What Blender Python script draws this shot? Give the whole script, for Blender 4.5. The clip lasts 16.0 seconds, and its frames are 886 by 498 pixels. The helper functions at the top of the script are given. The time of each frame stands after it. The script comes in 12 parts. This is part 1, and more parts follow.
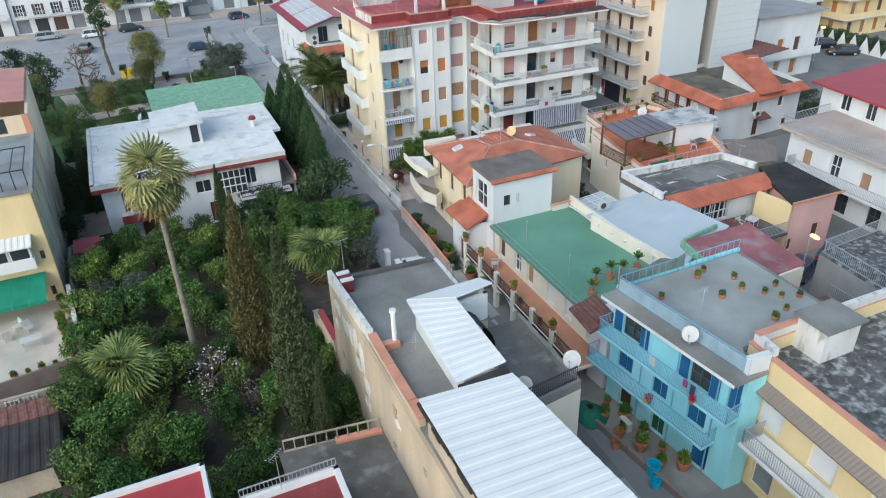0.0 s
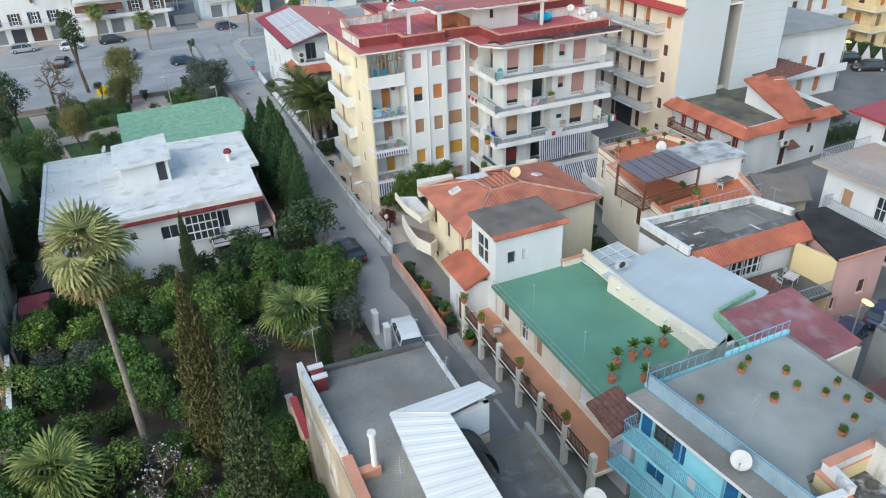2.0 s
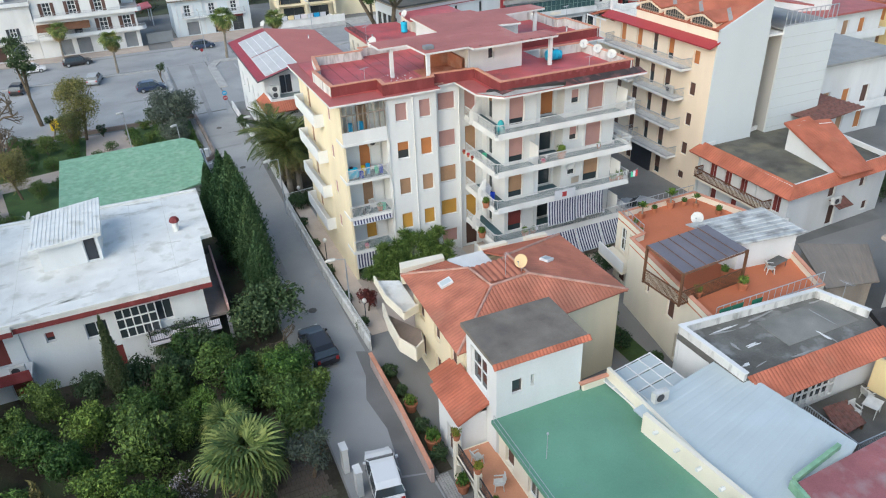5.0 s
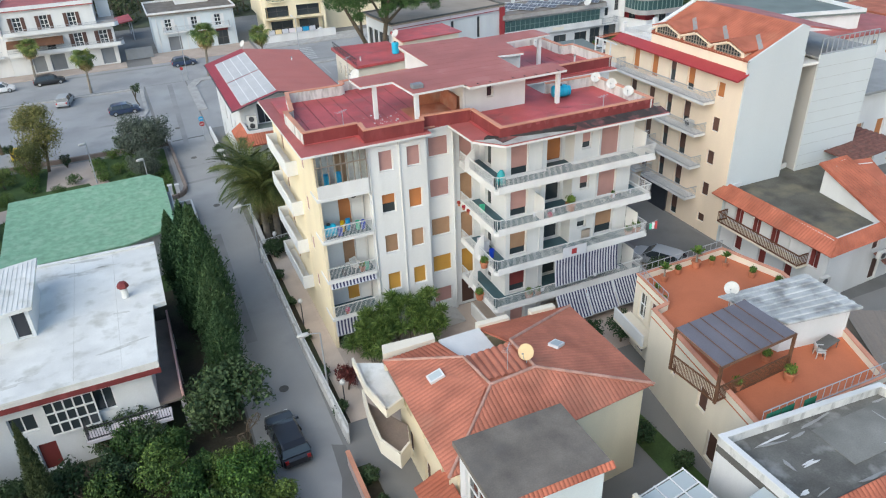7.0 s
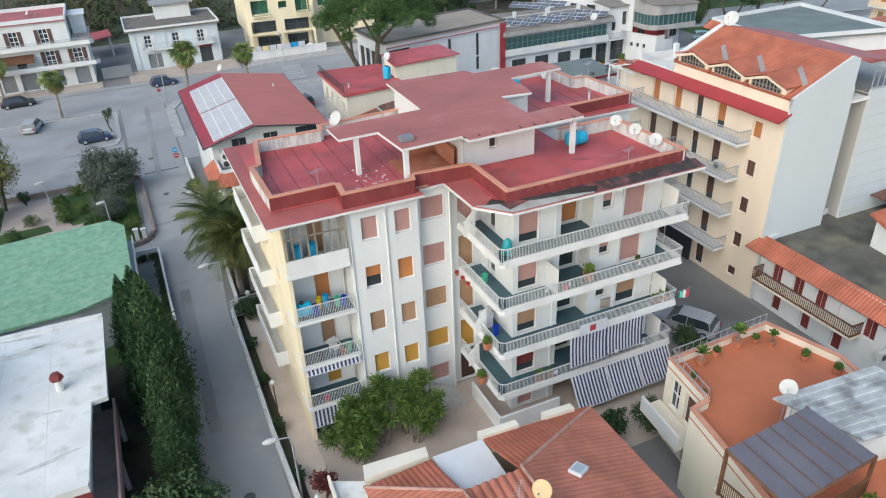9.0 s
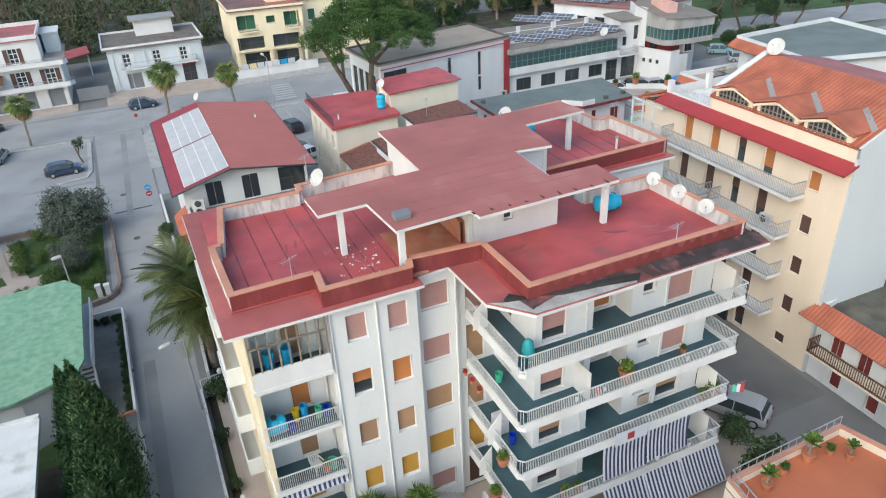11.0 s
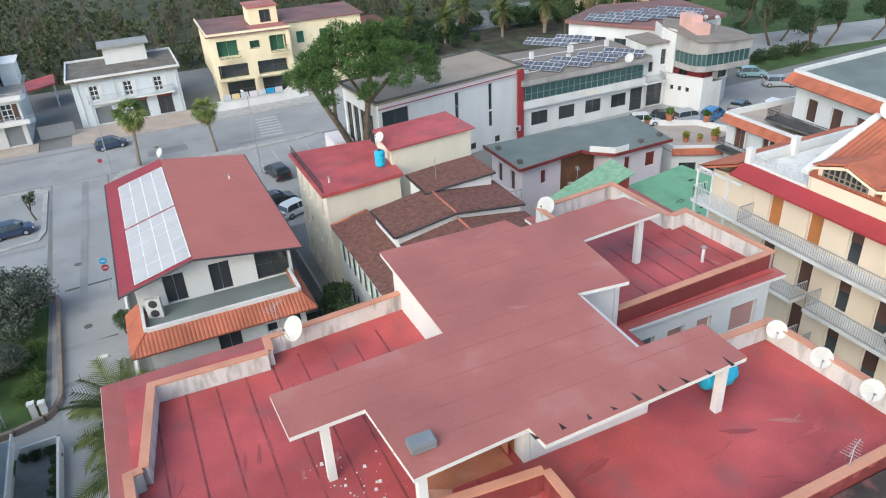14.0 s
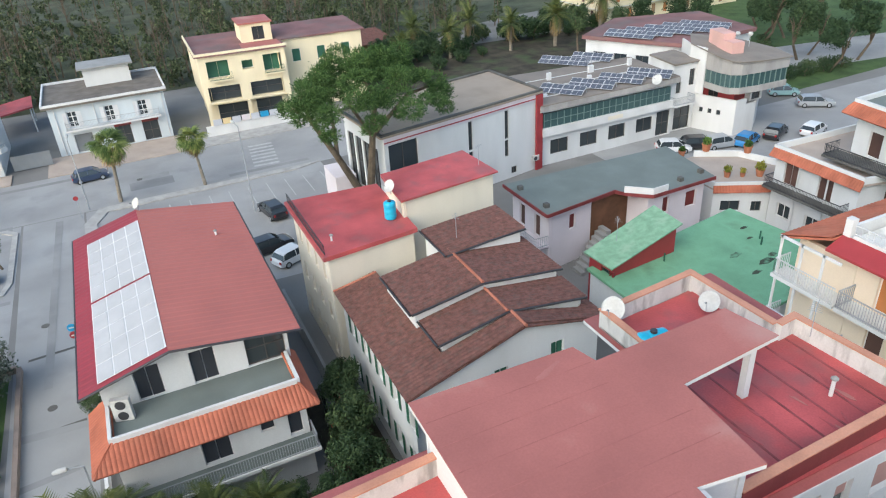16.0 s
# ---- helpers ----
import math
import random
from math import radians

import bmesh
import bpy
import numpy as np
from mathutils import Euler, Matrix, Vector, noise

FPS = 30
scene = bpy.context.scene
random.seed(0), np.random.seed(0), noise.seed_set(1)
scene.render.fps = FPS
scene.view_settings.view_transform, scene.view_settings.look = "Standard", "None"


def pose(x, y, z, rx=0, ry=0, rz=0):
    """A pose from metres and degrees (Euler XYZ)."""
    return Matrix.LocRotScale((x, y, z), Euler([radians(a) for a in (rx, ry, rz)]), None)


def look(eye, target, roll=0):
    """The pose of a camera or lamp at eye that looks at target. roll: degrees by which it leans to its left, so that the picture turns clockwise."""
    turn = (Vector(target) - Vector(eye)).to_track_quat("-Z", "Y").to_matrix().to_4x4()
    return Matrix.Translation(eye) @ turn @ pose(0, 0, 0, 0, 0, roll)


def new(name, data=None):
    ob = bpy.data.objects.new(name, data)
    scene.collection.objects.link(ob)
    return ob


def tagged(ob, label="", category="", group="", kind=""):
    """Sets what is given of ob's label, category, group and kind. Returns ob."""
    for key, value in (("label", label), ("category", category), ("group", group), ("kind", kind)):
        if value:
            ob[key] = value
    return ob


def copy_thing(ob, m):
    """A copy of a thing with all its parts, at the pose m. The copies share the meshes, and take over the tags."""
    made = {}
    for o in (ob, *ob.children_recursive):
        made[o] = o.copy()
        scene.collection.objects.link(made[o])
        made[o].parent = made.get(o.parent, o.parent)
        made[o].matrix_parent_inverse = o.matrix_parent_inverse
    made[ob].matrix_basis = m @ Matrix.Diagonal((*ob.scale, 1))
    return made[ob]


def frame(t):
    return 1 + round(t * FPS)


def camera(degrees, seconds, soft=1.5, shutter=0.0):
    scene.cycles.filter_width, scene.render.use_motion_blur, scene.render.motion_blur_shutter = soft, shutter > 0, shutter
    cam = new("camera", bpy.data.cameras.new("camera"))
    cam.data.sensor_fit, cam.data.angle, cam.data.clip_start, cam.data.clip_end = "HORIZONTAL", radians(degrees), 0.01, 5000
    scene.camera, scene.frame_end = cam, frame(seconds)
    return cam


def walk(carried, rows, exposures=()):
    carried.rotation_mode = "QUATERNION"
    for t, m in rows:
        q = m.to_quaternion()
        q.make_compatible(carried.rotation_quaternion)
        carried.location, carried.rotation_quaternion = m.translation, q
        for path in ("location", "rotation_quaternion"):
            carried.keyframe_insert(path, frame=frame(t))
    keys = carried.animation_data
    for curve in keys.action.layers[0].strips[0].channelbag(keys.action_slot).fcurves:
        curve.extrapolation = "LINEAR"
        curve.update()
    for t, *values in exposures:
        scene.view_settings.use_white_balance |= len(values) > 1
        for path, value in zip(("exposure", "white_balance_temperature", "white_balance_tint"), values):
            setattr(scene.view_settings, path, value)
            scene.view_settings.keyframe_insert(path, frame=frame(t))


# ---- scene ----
# ---------------------------------------------------------------- camera
cam = camera(63.79, 16.0, soft=1.15)
# seconds, place in metres, yaw, pitch and roll in degrees
ROWS = [
    (0.0, -29.32, -67.11, 30.14, -22.94, -30.03, -2.01),
    (0.5, -28.38, -65.30, 30.20, -22.92, -30.03, -1.99),
    (1.0, -27.46, -63.48, 30.27, -22.91, -30.05, -2.01),
    (1.5, -26.55, -61.65, 30.33, -22.89, -30.07, -2.06),
    (2.0, -25.65, -59.83, 30.39, -22.88, -30.10, -2.11),
    (2.5, -24.73, -58.00, 30.45, -22.88, -30.12, -2.16),
    (3.0, -23.80, -56.17, 30.50, -22.88, -30.13, -2.19),
    (3.5, -22.87, -54.35, 30.55, -22.89, -30.12, -2.22),
    (4.0, -21.91, -52.52, 30.59, -22.90, -30.11, -2.23),
    (4.5, -20.95, -50.68, 30.63, -22.91, -30.08, -2.23),
    (5.0, -19.98, -48.85, 30.66, -22.93, -30.04, -2.22),
    (5.5, -19.01, -47.00, 30.69, -22.96, -29.98, -2.22),
    (6.0, -18.04, -45.15, 30.71, -22.98, -29.93, -2.21),
    (6.5, -17.08, -43.28, 30.73, -23.01, -29.86, -2.21),
    (7.0, -16.12, -41.40, 30.74, -23.04, -29.80, -2.22),
    (7.5, -15.18, -39.51, 30.76, -23.06, -29.73, -2.24),
    (8.0, -14.25, -37.60, 30.77, -23.09, -29.67, -2.28),
    (8.5, -13.34, -35.67, 30.79, -23.12, -29.61, -2.33),
    (9.0, -12.45, -33.73, 30.81, -23.15, -29.55, -2.40),
    (9.5, -11.59, -31.77, 30.83, -23.17, -29.50, -2.48),
    (10.0, -10.75, -29.80, 30.85, -23.20, -29.46, -2.58),
    (10.5, -9.92, -27.81, 30.88, -23.23, -29.42, -2.69),
    (11.0, -9.13, -25.81, 30.92, -23.26, -29.38, -2.80),
    (11.5, -8.35, -23.79, 30.96, -23.30, -29.35, -2.91),
    (12.0, -7.59, -21.76, 31.00, -23.33, -29.33, -3.02),
    (12.5, -6.86, -19.72, 31.05, -23.37, -29.30, -3.12),
    (13.0, -6.15, -17.66, 31.11, -23.42, -29.27, -3.21),
    (13.5, -5.45, -15.58, 31.16, -23.46, -29.24, -3.29),
    (14.0, -4.78, -13.49, 31.22, -23.52, -29.21, -3.36),
    (14.5, -4.14, -11.37, 31.27, -23.58, -29.17, -3.42),
    (15.0, -3.53, -9.23, 31.32, -23.64, -29.13, -3.47),
    (15.5, -2.97, -7.06, 31.35, -23.71, -29.08, -3.54),
    (16.0, -2.45, -4.84, 31.36, -23.78, -29.04, -3.64),
]


def heading(x, y, z, yaw, pitch, roll):
    a, b = radians(yaw), radians(pitch)
    way = Vector((-math.sin(a) * math.cos(b), math.cos(a) * math.cos(b), math.sin(b)))
    return look((x, y, z), Vector((x, y, z)) + way, roll)


walk(cam, [(r[0], heading(*r[1:])) for r in ROWS], [(0.0, 0.78, 6150, 5), (4.0, 0.87, 6350, 6), (9.0, 0.83, 6500, 7), (12.0, 0.93, 6550, 7), (16.0, 1.03, 6650, 7)])

# ---------------------------------------------------------------- light
world = bpy.data.worlds.new("world")
scene.world = world
world.use_nodes = True
sky = world.node_tree.nodes.new("ShaderNodeTexSky")
sky.sky_type, sky.sun_disc = "NISHITA", False
sky.sun_elevation, sky.sun_rotation = radians(24), radians(235)
sky.air_density, sky.dust_density, sky.ozone_density = 1.0, 1.2, 1.5
back = world.node_tree.nodes["Background"]
back.inputs["Strength"].default_value = 0.145
world.node_tree.links.new(sky.outputs["Color"], back.inputs["Color"])
sun = bpy.data.lights.new("sun", "SUN")
sun.energy, sun.angle, sun.color = 1.25, radians(55), (1.0, 0.985, 0.94)
new("sun", sun).matrix_world = look((0, 0, 60), (50, 36, 0))

# ---------------------------------------------------------------- materials


def mat(name, col, rough=0.8, var=0.25, scale=0.35, grain=14.0, bump=0.15, metal=0.0, stain=None, amount=0.5, spread=0.25, each=0.0, streak=False, spec=0.4):
    """A painted or mineral surface: broad stains, fine grain and a little relief. each: how much pieces differ."""
    m = bpy.data.materials.new(name)
    m.use_nodes = True
    tree = m.node_tree
    n, link = tree.nodes, tree.links
    bsdf = n["Principled BSDF"]
    bsdf.inputs["Roughness"].default_value, bsdf.inputs["Metallic"].default_value = rough, metal
    bsdf.inputs["Specular IOR Level"].default_value = spec
    geo = n.new("ShaderNodeNewGeometry")
    place = geo.outputs["Position"]

    def noise_of(size, detail, squash=None):
        tex = n.new("ShaderNodeTexNoise")
        tex.inputs["Scale"].default_value, tex.inputs["Detail"].default_value = size, detail
        if squash:
            mapping = n.new("ShaderNodeMapping")
            mapping.inputs["Scale"].default_value = squash
            link.new(place, mapping.inputs["Vector"])
            link.new(mapping.outputs["Vector"], tex.inputs["Vector"])
        else:
            link.new(place, tex.inputs["Vector"])
        return tex.outputs["Fac"]

    def mixed(kind, fac, a, b):
        mix = n.new("ShaderNodeMix")
        mix.data_type, mix.blend_type = "RGBA", kind
        for socket, value in ((mix.inputs[0], fac), (mix.inputs[6], a), (mix.inputs[7], b)):
            if isinstance(value, bpy.types.NodeSocket):
                link.new(value, socket)
            else:
                socket.default_value = value
        return mix.outputs[2]

    def stretched(value, low, high, a, b):
        r = n.new("ShaderNodeMapRange")
        r.inputs[1].default_value, r.inputs[2].default_value, r.inputs[3].default_value, r.inputs[4].default_value = low, high, a, b
        link.new(value, r.inputs[0])
        return r.outputs[0]

    dark = (*[c * (1 - var) for c in col], 1)
    light = (*[min(1, c * (1 + 0.6 * var)) for c in col], 1)
    fine = noise_of(grain, 6)
    broad = noise_of(scale, 5, (1, 1, 0.25) if streak else None)
    color = mixed("MIX", stretched(broad, 0.3, 0.7, 0, 1), dark, light)
    color = mixed("MULTIPLY", 1.0, color, mixed("MIX", stretched(fine, 0.3, 0.7, 0, 1), (1 - var * 0.6,) * 3 + (1,), (1, 1, 1, 1)))
    if stain:
        patch = noise_of(spread, 8, (1, 1, 0.3) if streak else None)
        color = mixed("MIX", stretched(patch, 0.62 - 0.2 * amount, 0.80 - 0.2 * amount, 0, 0.9 * min(1, amount + 0.25)), color, (*stain, 1))
    if each:
        info = n.new("ShaderNodeObjectInfo")
        color = mixed("MULTIPLY", 1.0, color, mixed("MIX", info.outputs["Random"], (1 - each,) * 3 + (1,), (1, 1, 1, 1)))
    link.new(color, bsdf.inputs["Base Color"])
    if bump:
        b = n.new("ShaderNodeBump")
        b.inputs["Strength"].default_value, b.inputs["Distance"].default_value = bump, 0.03
        link.new(fine, b.inputs["Height"])
        link.new(b.outputs["Normal"], bsdf.inputs["Normal"])
    return m


def leaf_mat(name, a, b, rough=0.6, each=True):
    """Foliage: every leaf island takes its own green."""
    m = bpy.data.materials.new(name)
    m.use_nodes = True
    n, link = m.node_tree.nodes, m.node_tree.links
    bsdf = n["Principled BSDF"]
    geo, ramp = n.new("ShaderNodeNewGeometry"), n.new("ShaderNodeValToRGB")
    ramp.color_ramp.elements[0].color, ramp.color_ramp.elements[1].color = (*a, 1), (*b, 1)
    link.new(geo.outputs["Random Per Island"], ramp.inputs["Fac"])
    info, hsv, value, hue = n.new("ShaderNodeObjectInfo"), n.new("ShaderNodeHueSaturation"), n.new("ShaderNodeMapRange"), n.new("ShaderNodeMapRange")
    value.inputs["To Min"].default_value, value.inputs["To Max"].default_value = 0.72, 1.28
    hue.inputs["To Min"].default_value, hue.inputs["To Max"].default_value = 0.525, 0.475
    link.new(info.outputs["Random"], value.inputs["Value"])
    link.new(info.outputs["Random"], hue.inputs["Value"])
    link.new(ramp.outputs["Color"], hsv.inputs["Color"])
    if each:
        link.new(value.outputs["Result"], hsv.inputs["Value"])
        link.new(hue.outputs["Result"], hsv.inputs["Hue"])
    link.new(hsv.outputs["Color"], bsdf.inputs["Base Color"])
    bsdf.inputs["Roughness"].default_value = rough
    bsdf.inputs["Specular IOR Level"].default_value = 0.25
    return m


def glass_mat(name, col, rough=0.08):
    m = bpy.data.materials.new(name)
    m.use_nodes = True
    bsdf = m.node_tree.nodes["Principled BSDF"]
    bsdf.inputs["Base Color"].default_value = (*col, 1)
    bsdf.inputs["Roughness"].default_value = rough
    bsdf.inputs["Specular IOR Level"].default_value = 0.8
    return m


M = {
    "white": mat("white_plaster", (0.69, 0.70, 0.695), 0.9, 0.10, 0.4, stain=(0.48, 0.47, 0.44), amount=0.25, streak=True),
    "white2": mat("white_plaster_grey", (0.70, 0.70, 0.69), 0.9, 0.12, 0.4, stain=(0.42, 0.42, 0.40), amount=0.3, streak=True),
    "cream": mat("cream_plaster", (0.78, 0.68, 0.48), 0.9, 0.10, 0.4, stain=(0.45, 0.40, 0.30), amount=0.2, streak=True),
    "pale": mat("pale_cream_plaster", (0.76, 0.70, 0.58), 0.9, 0.08, 0.4, stain=(0.5, 0.45, 0.36), amount=0.2, streak=True),
    "peach": mat("peach_plaster", (0.74, 0.58, 0.42), 0.9, 0.10, 0.4, stain=(0.5, 0.4, 0.3), amount=0.2, streak=True),
    "yellow": mat("yellow_plaster", (0.76, 0.60, 0.33), 0.9, 0.10, 0.4, stain=(0.5, 0.4, 0.25), amount=0.2, streak=True),
    "pink": mat("pink_plaster", (0.70, 0.42, 0.37), 0.9, 0.12, 0.4, stain=(0.5, 0.35, 0.3), amount=0.25, streak=True),
    "lilac": mat("pinkish_white_plaster", (0.72, 0.66, 0.68), 0.9, 0.08, 0.4),
    "blue": mat("light_blue_plaster", (0.33, 0.71, 0.78), 0.85, 0.14, 0.5, stain=(0.50, 0.74, 0.79), amount=0.4, streak=True),
    "greyblue": mat("grey_blue_plaster", (0.56, 0.60, 0.61), 0.9, 0.06, 0.15, streak=True),
    "rough": mat("rough_old_plaster", (0.50, 0.42, 0.34), 0.95, 0.3, 0.5, stain=(0.25, 0.22, 0.2), amount=0.5, spread=0.4, bump=0.5, streak=True),
    "redroof": mat("red_waterproof_coat", (0.42, 0.12, 0.11), 0.65, 0.25, 0.45, stain=(0.30, 0.12, 0.11), amount=0.4, spread=0.5),
    "redcoat": mat("bright_red_coat", (0.51, 0.095, 0.095), 0.55, 0.28, 0.5, stain=(0.25, 0.10, 0.10), amount=0.45, spread=0.7),
    "canopy": mat("dusty_red_membrane", (0.42, 0.145, 0.125), 0.75, 0.18, 0.3, stain=(0.44, 0.29, 0.25), amount=0.3, spread=0.3),
    "maroon": mat("maroon_paint", (0.215, 0.04, 0.04), 0.7, 0.25, 0.6, stain=(0.31, 0.08, 0.08), amount=0.4, spread=1.2, streak=True),
    "coping": mat("salmon_coping", (0.62, 0.29, 0.19), 0.8, 0.2, 0.8, stain=(0.40, 0.22, 0.16), amount=0.3, spread=0.8),
    "terracotta": mat("terracotta_floor", (0.52, 0.165, 0.08), 0.85, 0.15, 0.3, stain=(0.45, 0.2, 0.12), amount=0.3),
    "tile": mat("clay_roof_tiles", (0.50, 0.18, 0.115), 0.85, 0.30, 0.7, stain=(0.34, 0.15, 0.10), amount=0.4, spread=0.5),
    "tile2": mat("orange_roof_tiles", (0.47, 0.145, 0.085), 0.85, 0.28, 0.7, stain=(0.38, 0.16, 0.10), amount=0.3, spread=0.5),
    "oldtile": mat("old_brown_roof_tiles", (0.20, 0.09, 0.072), 0.9, 0.42, 3.2, stain=(0.13, 0.085, 0.07), amount=0.55, spread=2.6),
    "greenroof": mat("green_membrane", (0.13, 0.29, 0.20), 0.75, 0.15, 0.3, stain=(0.20, 0.34, 0.26), amount=0.3, spread=0.2),
    "greensheet": mat("green_roofing_sheet", (0.235, 0.42, 0.27), 0.85, 0.2, 2.2, stain=(0.30, 0.44, 0.31), amount=0.5, spread=1.1),
    "whiteroof": mat("white_roof_coat", (0.73, 0.725, 0.69), 0.85, 0.12, 0.6, stain=(0.40, 0.39, 0.33), amount=0.42, spread=0.9),
    "metalroof": mat("white_metal_panel", (0.67, 0.675, 0.65), 0.75, 0.06, 0.5, stain=(0.6, 0.62, 0.62), amount=0.2),
    "bluemetal": mat("pale_blue_metal_panel", (0.46, 0.515, 0.525), 0.5, 0.06, 0.5, stain=(0.5, 0.56, 0.62), amount=0.3),
    "concrete": mat("grey_concrete", (0.33, 0.33, 0.32), 0.9, 0.2, 0.4, stain=(0.18, 0.18, 0.17), amount=0.45, spread=0.4),
    "darkconc": mat("dark_weathered_concrete", (0.135, 0.13, 0.12), 0.9, 0.3, 0.5, stain=(0.065, 0.065, 0.06), amount=0.5, spread=0.4),
    "terraceconc": mat("stained_terrace_concrete", (0.265, 0.26, 0.235), 0.95, 0.3, 0.35, stain=(0.125, 0.125, 0.115), amount=0.45, spread=0.3, spec=0.2),
    "bitumen": mat("black_bitumen_felt", (0.05, 0.047, 0.045), 0.95, 0.35, 0.6, stain=(0.10, 0.095, 0.09), amount=0.35, spread=0.5, spec=0.2),
    "towerwall": mat("pale_peach_plaster", (0.80, 0.67, 0.52), 0.9, 0.08, 0.4, stain=(0.6, 0.5, 0.4), amount=0.15, streak=True),
    "greencoat": mat("bright_green_roof_coat", (0.19, 0.42, 0.25), 0.8, 0.2, 0.5, stain=(0.08, 0.13, 0.08), amount=0.35, spread=0.5),
    "drip": mat("dripped_white_parapet", (0.66, 0.65, 0.62), 0.9, 0.15, 0.8, stain=(0.22, 0.215, 0.20), amount=0.55, spread=2.2, streak=True),
    "officeroof": mat("brownish_grey_roof", (0.27, 0.23, 0.195), 0.9, 0.2, 0.3, stain=(0.13, 0.12, 0.11), amount=0.4, spread=0.3),
    "hallroof": mat("tan_gravel_roof", (0.38, 0.31, 0.245), 0.95, 0.18, 0.3, stain=(0.26, 0.205, 0.165), amount=0.4, spread=0.3),
    "dirtyred": mat("dirty_maroon_roof", (0.24, 0.12, 0.115), 0.9, 0.25, 0.3, stain=(0.14, 0.125, 0.12), amount=0.6, spread=0.2),
    "greenframe": mat("grey_green_frame", (0.16, 0.24, 0.22), 0.5, 0.1, 1.0),
    "streakroof": mat("streaked_dark_roof", (0.155, 0.15, 0.135), 0.95, 0.35, 0.6, stain=(0.42, 0.42, 0.40), amount=0.32, spread=0.9),
    "fadedred": mat("faded_red_membrane", (0.34, 0.125, 0.13), 0.8, 0.25, 0.6, stain=(0.36, 0.27, 0.27), amount=0.55, spread=0.7),
    "mossroof": mat("mossy_dark_roof", (0.13, 0.13, 0.12), 0.95, 0.55, 1.6, stain=(0.44, 0.44, 0.43), amount=0.6, spread=2.4),
    "greyroof": mat("slate_grey_membrane", (0.175, 0.205, 0.19), 0.85, 0.15, 0.4, stain=(0.13, 0.15, 0.14), amount=0.3),
    "asphalt": mat("asphalt", (0.345, 0.345, 0.34), 0.9, 0.18, 0.12, 40, 0.25, stain=(0.24, 0.24, 0.24), amount=0.45, spread=0.25),
    "patio": mat("beige_patio_tiles", (0.58, 0.52, 0.43), 0.85, 0.15, 0.6, stain=(0.33, 0.40, 0.34), amount=0.35, spread=0.35),
    "pave": mat("pale_paving", (0.45, 0.375, 0.32), 0.9, 0.15, 0.4, stain=(0.36, 0.3, 0.25), amount=0.3),
    "kerb": mat("kerb_stone", (0.42, 0.41, 0.39), 0.9, 0.2, 1.0),
    "soil": mat("garden_soil", (0.075, 0.065, 0.045), 1.0, 0.5, 0.5, 8, 0.6, stain=(0.05, 0.085, 0.03), amount=0.6, spread=0.25),
    "weeds": mat("dull_green_undergrowth", (0.075, 0.088, 0.05), 1.0, 0.5, 0.2, 6, 0.6, stain=(0.12, 0.12, 0.075), amount=0.5, spread=0.08),
    "grass": mat("lawn", (0.07, 0.125, 0.038), 1.0, 0.4, 0.4, 10, 0.6, stain=(0.06, 0.09, 0.03), amount=0.5, spread=0.4),
    "ground": mat("town_ground", (0.24, 0.235, 0.225), 0.95, 0.25, 0.08, 20, 0.3, stain=(0.13, 0.13, 0.12), amount=0.5, spread=0.1),
    "iron": mat("grey_painted_iron", (0.42, 0.44, 0.46), 0.5, 0.1, 1.0, metal=0.3),
    "darkiron": mat("dark_iron", (0.07, 0.07, 0.075), 0.5, 0.2, 1.0, metal=0.4),
    "shutpink": mat("faded_pink_roller_shutter", (0.48, 0.27, 0.24), 0.7, 0.12, 0.7, each=0.15),
    "shutorange": mat("orange_wood_shutter", (0.50, 0.19, 0.06), 0.6, 0.15, 0.7, each=0.15),
    "shutbrown": mat("light_brown_roller_shutter", (0.40, 0.24, 0.14), 0.7, 0.15, 0.7, each=0.2),
    "shutyellow": mat("ochre_roller_shutter", (0.50, 0.27, 0.05), 0.6, 0.12, 0.7, each=0.1),
    "shutdark": mat("dark_brown_shutter", (0.12, 0.06, 0.045), 0.6, 0.2, 0.7, each=0.3),
    "shutred": mat("dark_red_shutter", (0.20, 0.035, 0.03), 0.6, 0.2, 0.7, each=0.2),
    "shutgreen": mat("green_louvred_shutter", (0.03, 0.13, 0.08), 0.6, 0.2, 0.7, each=0.2),
    "shutnavy": mat("dark_grey_shutter", (0.035, 0.04, 0.05), 0.5, 0.15, 0.7, each=0.2),
    "shutblue": mat("blue_shutter", (0.022, 0.13, 0.30), 0.5, 0.25, 0.8, each=0.2),
    "shutgrey": mat("grey_garage_shutter", (0.22, 0.24, 0.26), 0.6, 0.12, 0.7, each=0.2),
    "shutwhite": mat("white_shutter", (0.68, 0.68, 0.68), 0.6, 0.08, 0.7),
    "frame": mat("white_window_frame", (0.72, 0.72, 0.71), 0.5, 0.08, 1.0, bump=0.05),
    "darkframe": mat("dark_window_frame", (0.09, 0.08, 0.075), 0.5, 0.2, 1.0, bump=0.05),
    "glass": glass_mat("window_glass", (0.035, 0.045, 0.05)),
    "wood": mat("brown_timber", (0.16, 0.075, 0.04), 0.75, 0.3, 1.0),
    "bark": mat("bark", (0.15, 0.115, 0.08), 0.95, 0.35, 1.5, 6, 0.8),
    "palmbark": mat("palm_trunk", (0.27, 0.235, 0.19), 0.95, 0.25, 2.0, 5, 0.8),
    "black": mat("black_rubber", (0.02, 0.02, 0.02), 0.7, 0.2, 2.0),
    "dish": mat("white_enamel", (0.56, 0.555, 0.53), 0.55, 0.15, 2.0, bump=0.0),
    "cyan": mat("blue_plastic", (0.02, 0.30, 0.55), 0.4, 0.08, 1.0, bump=0.0),
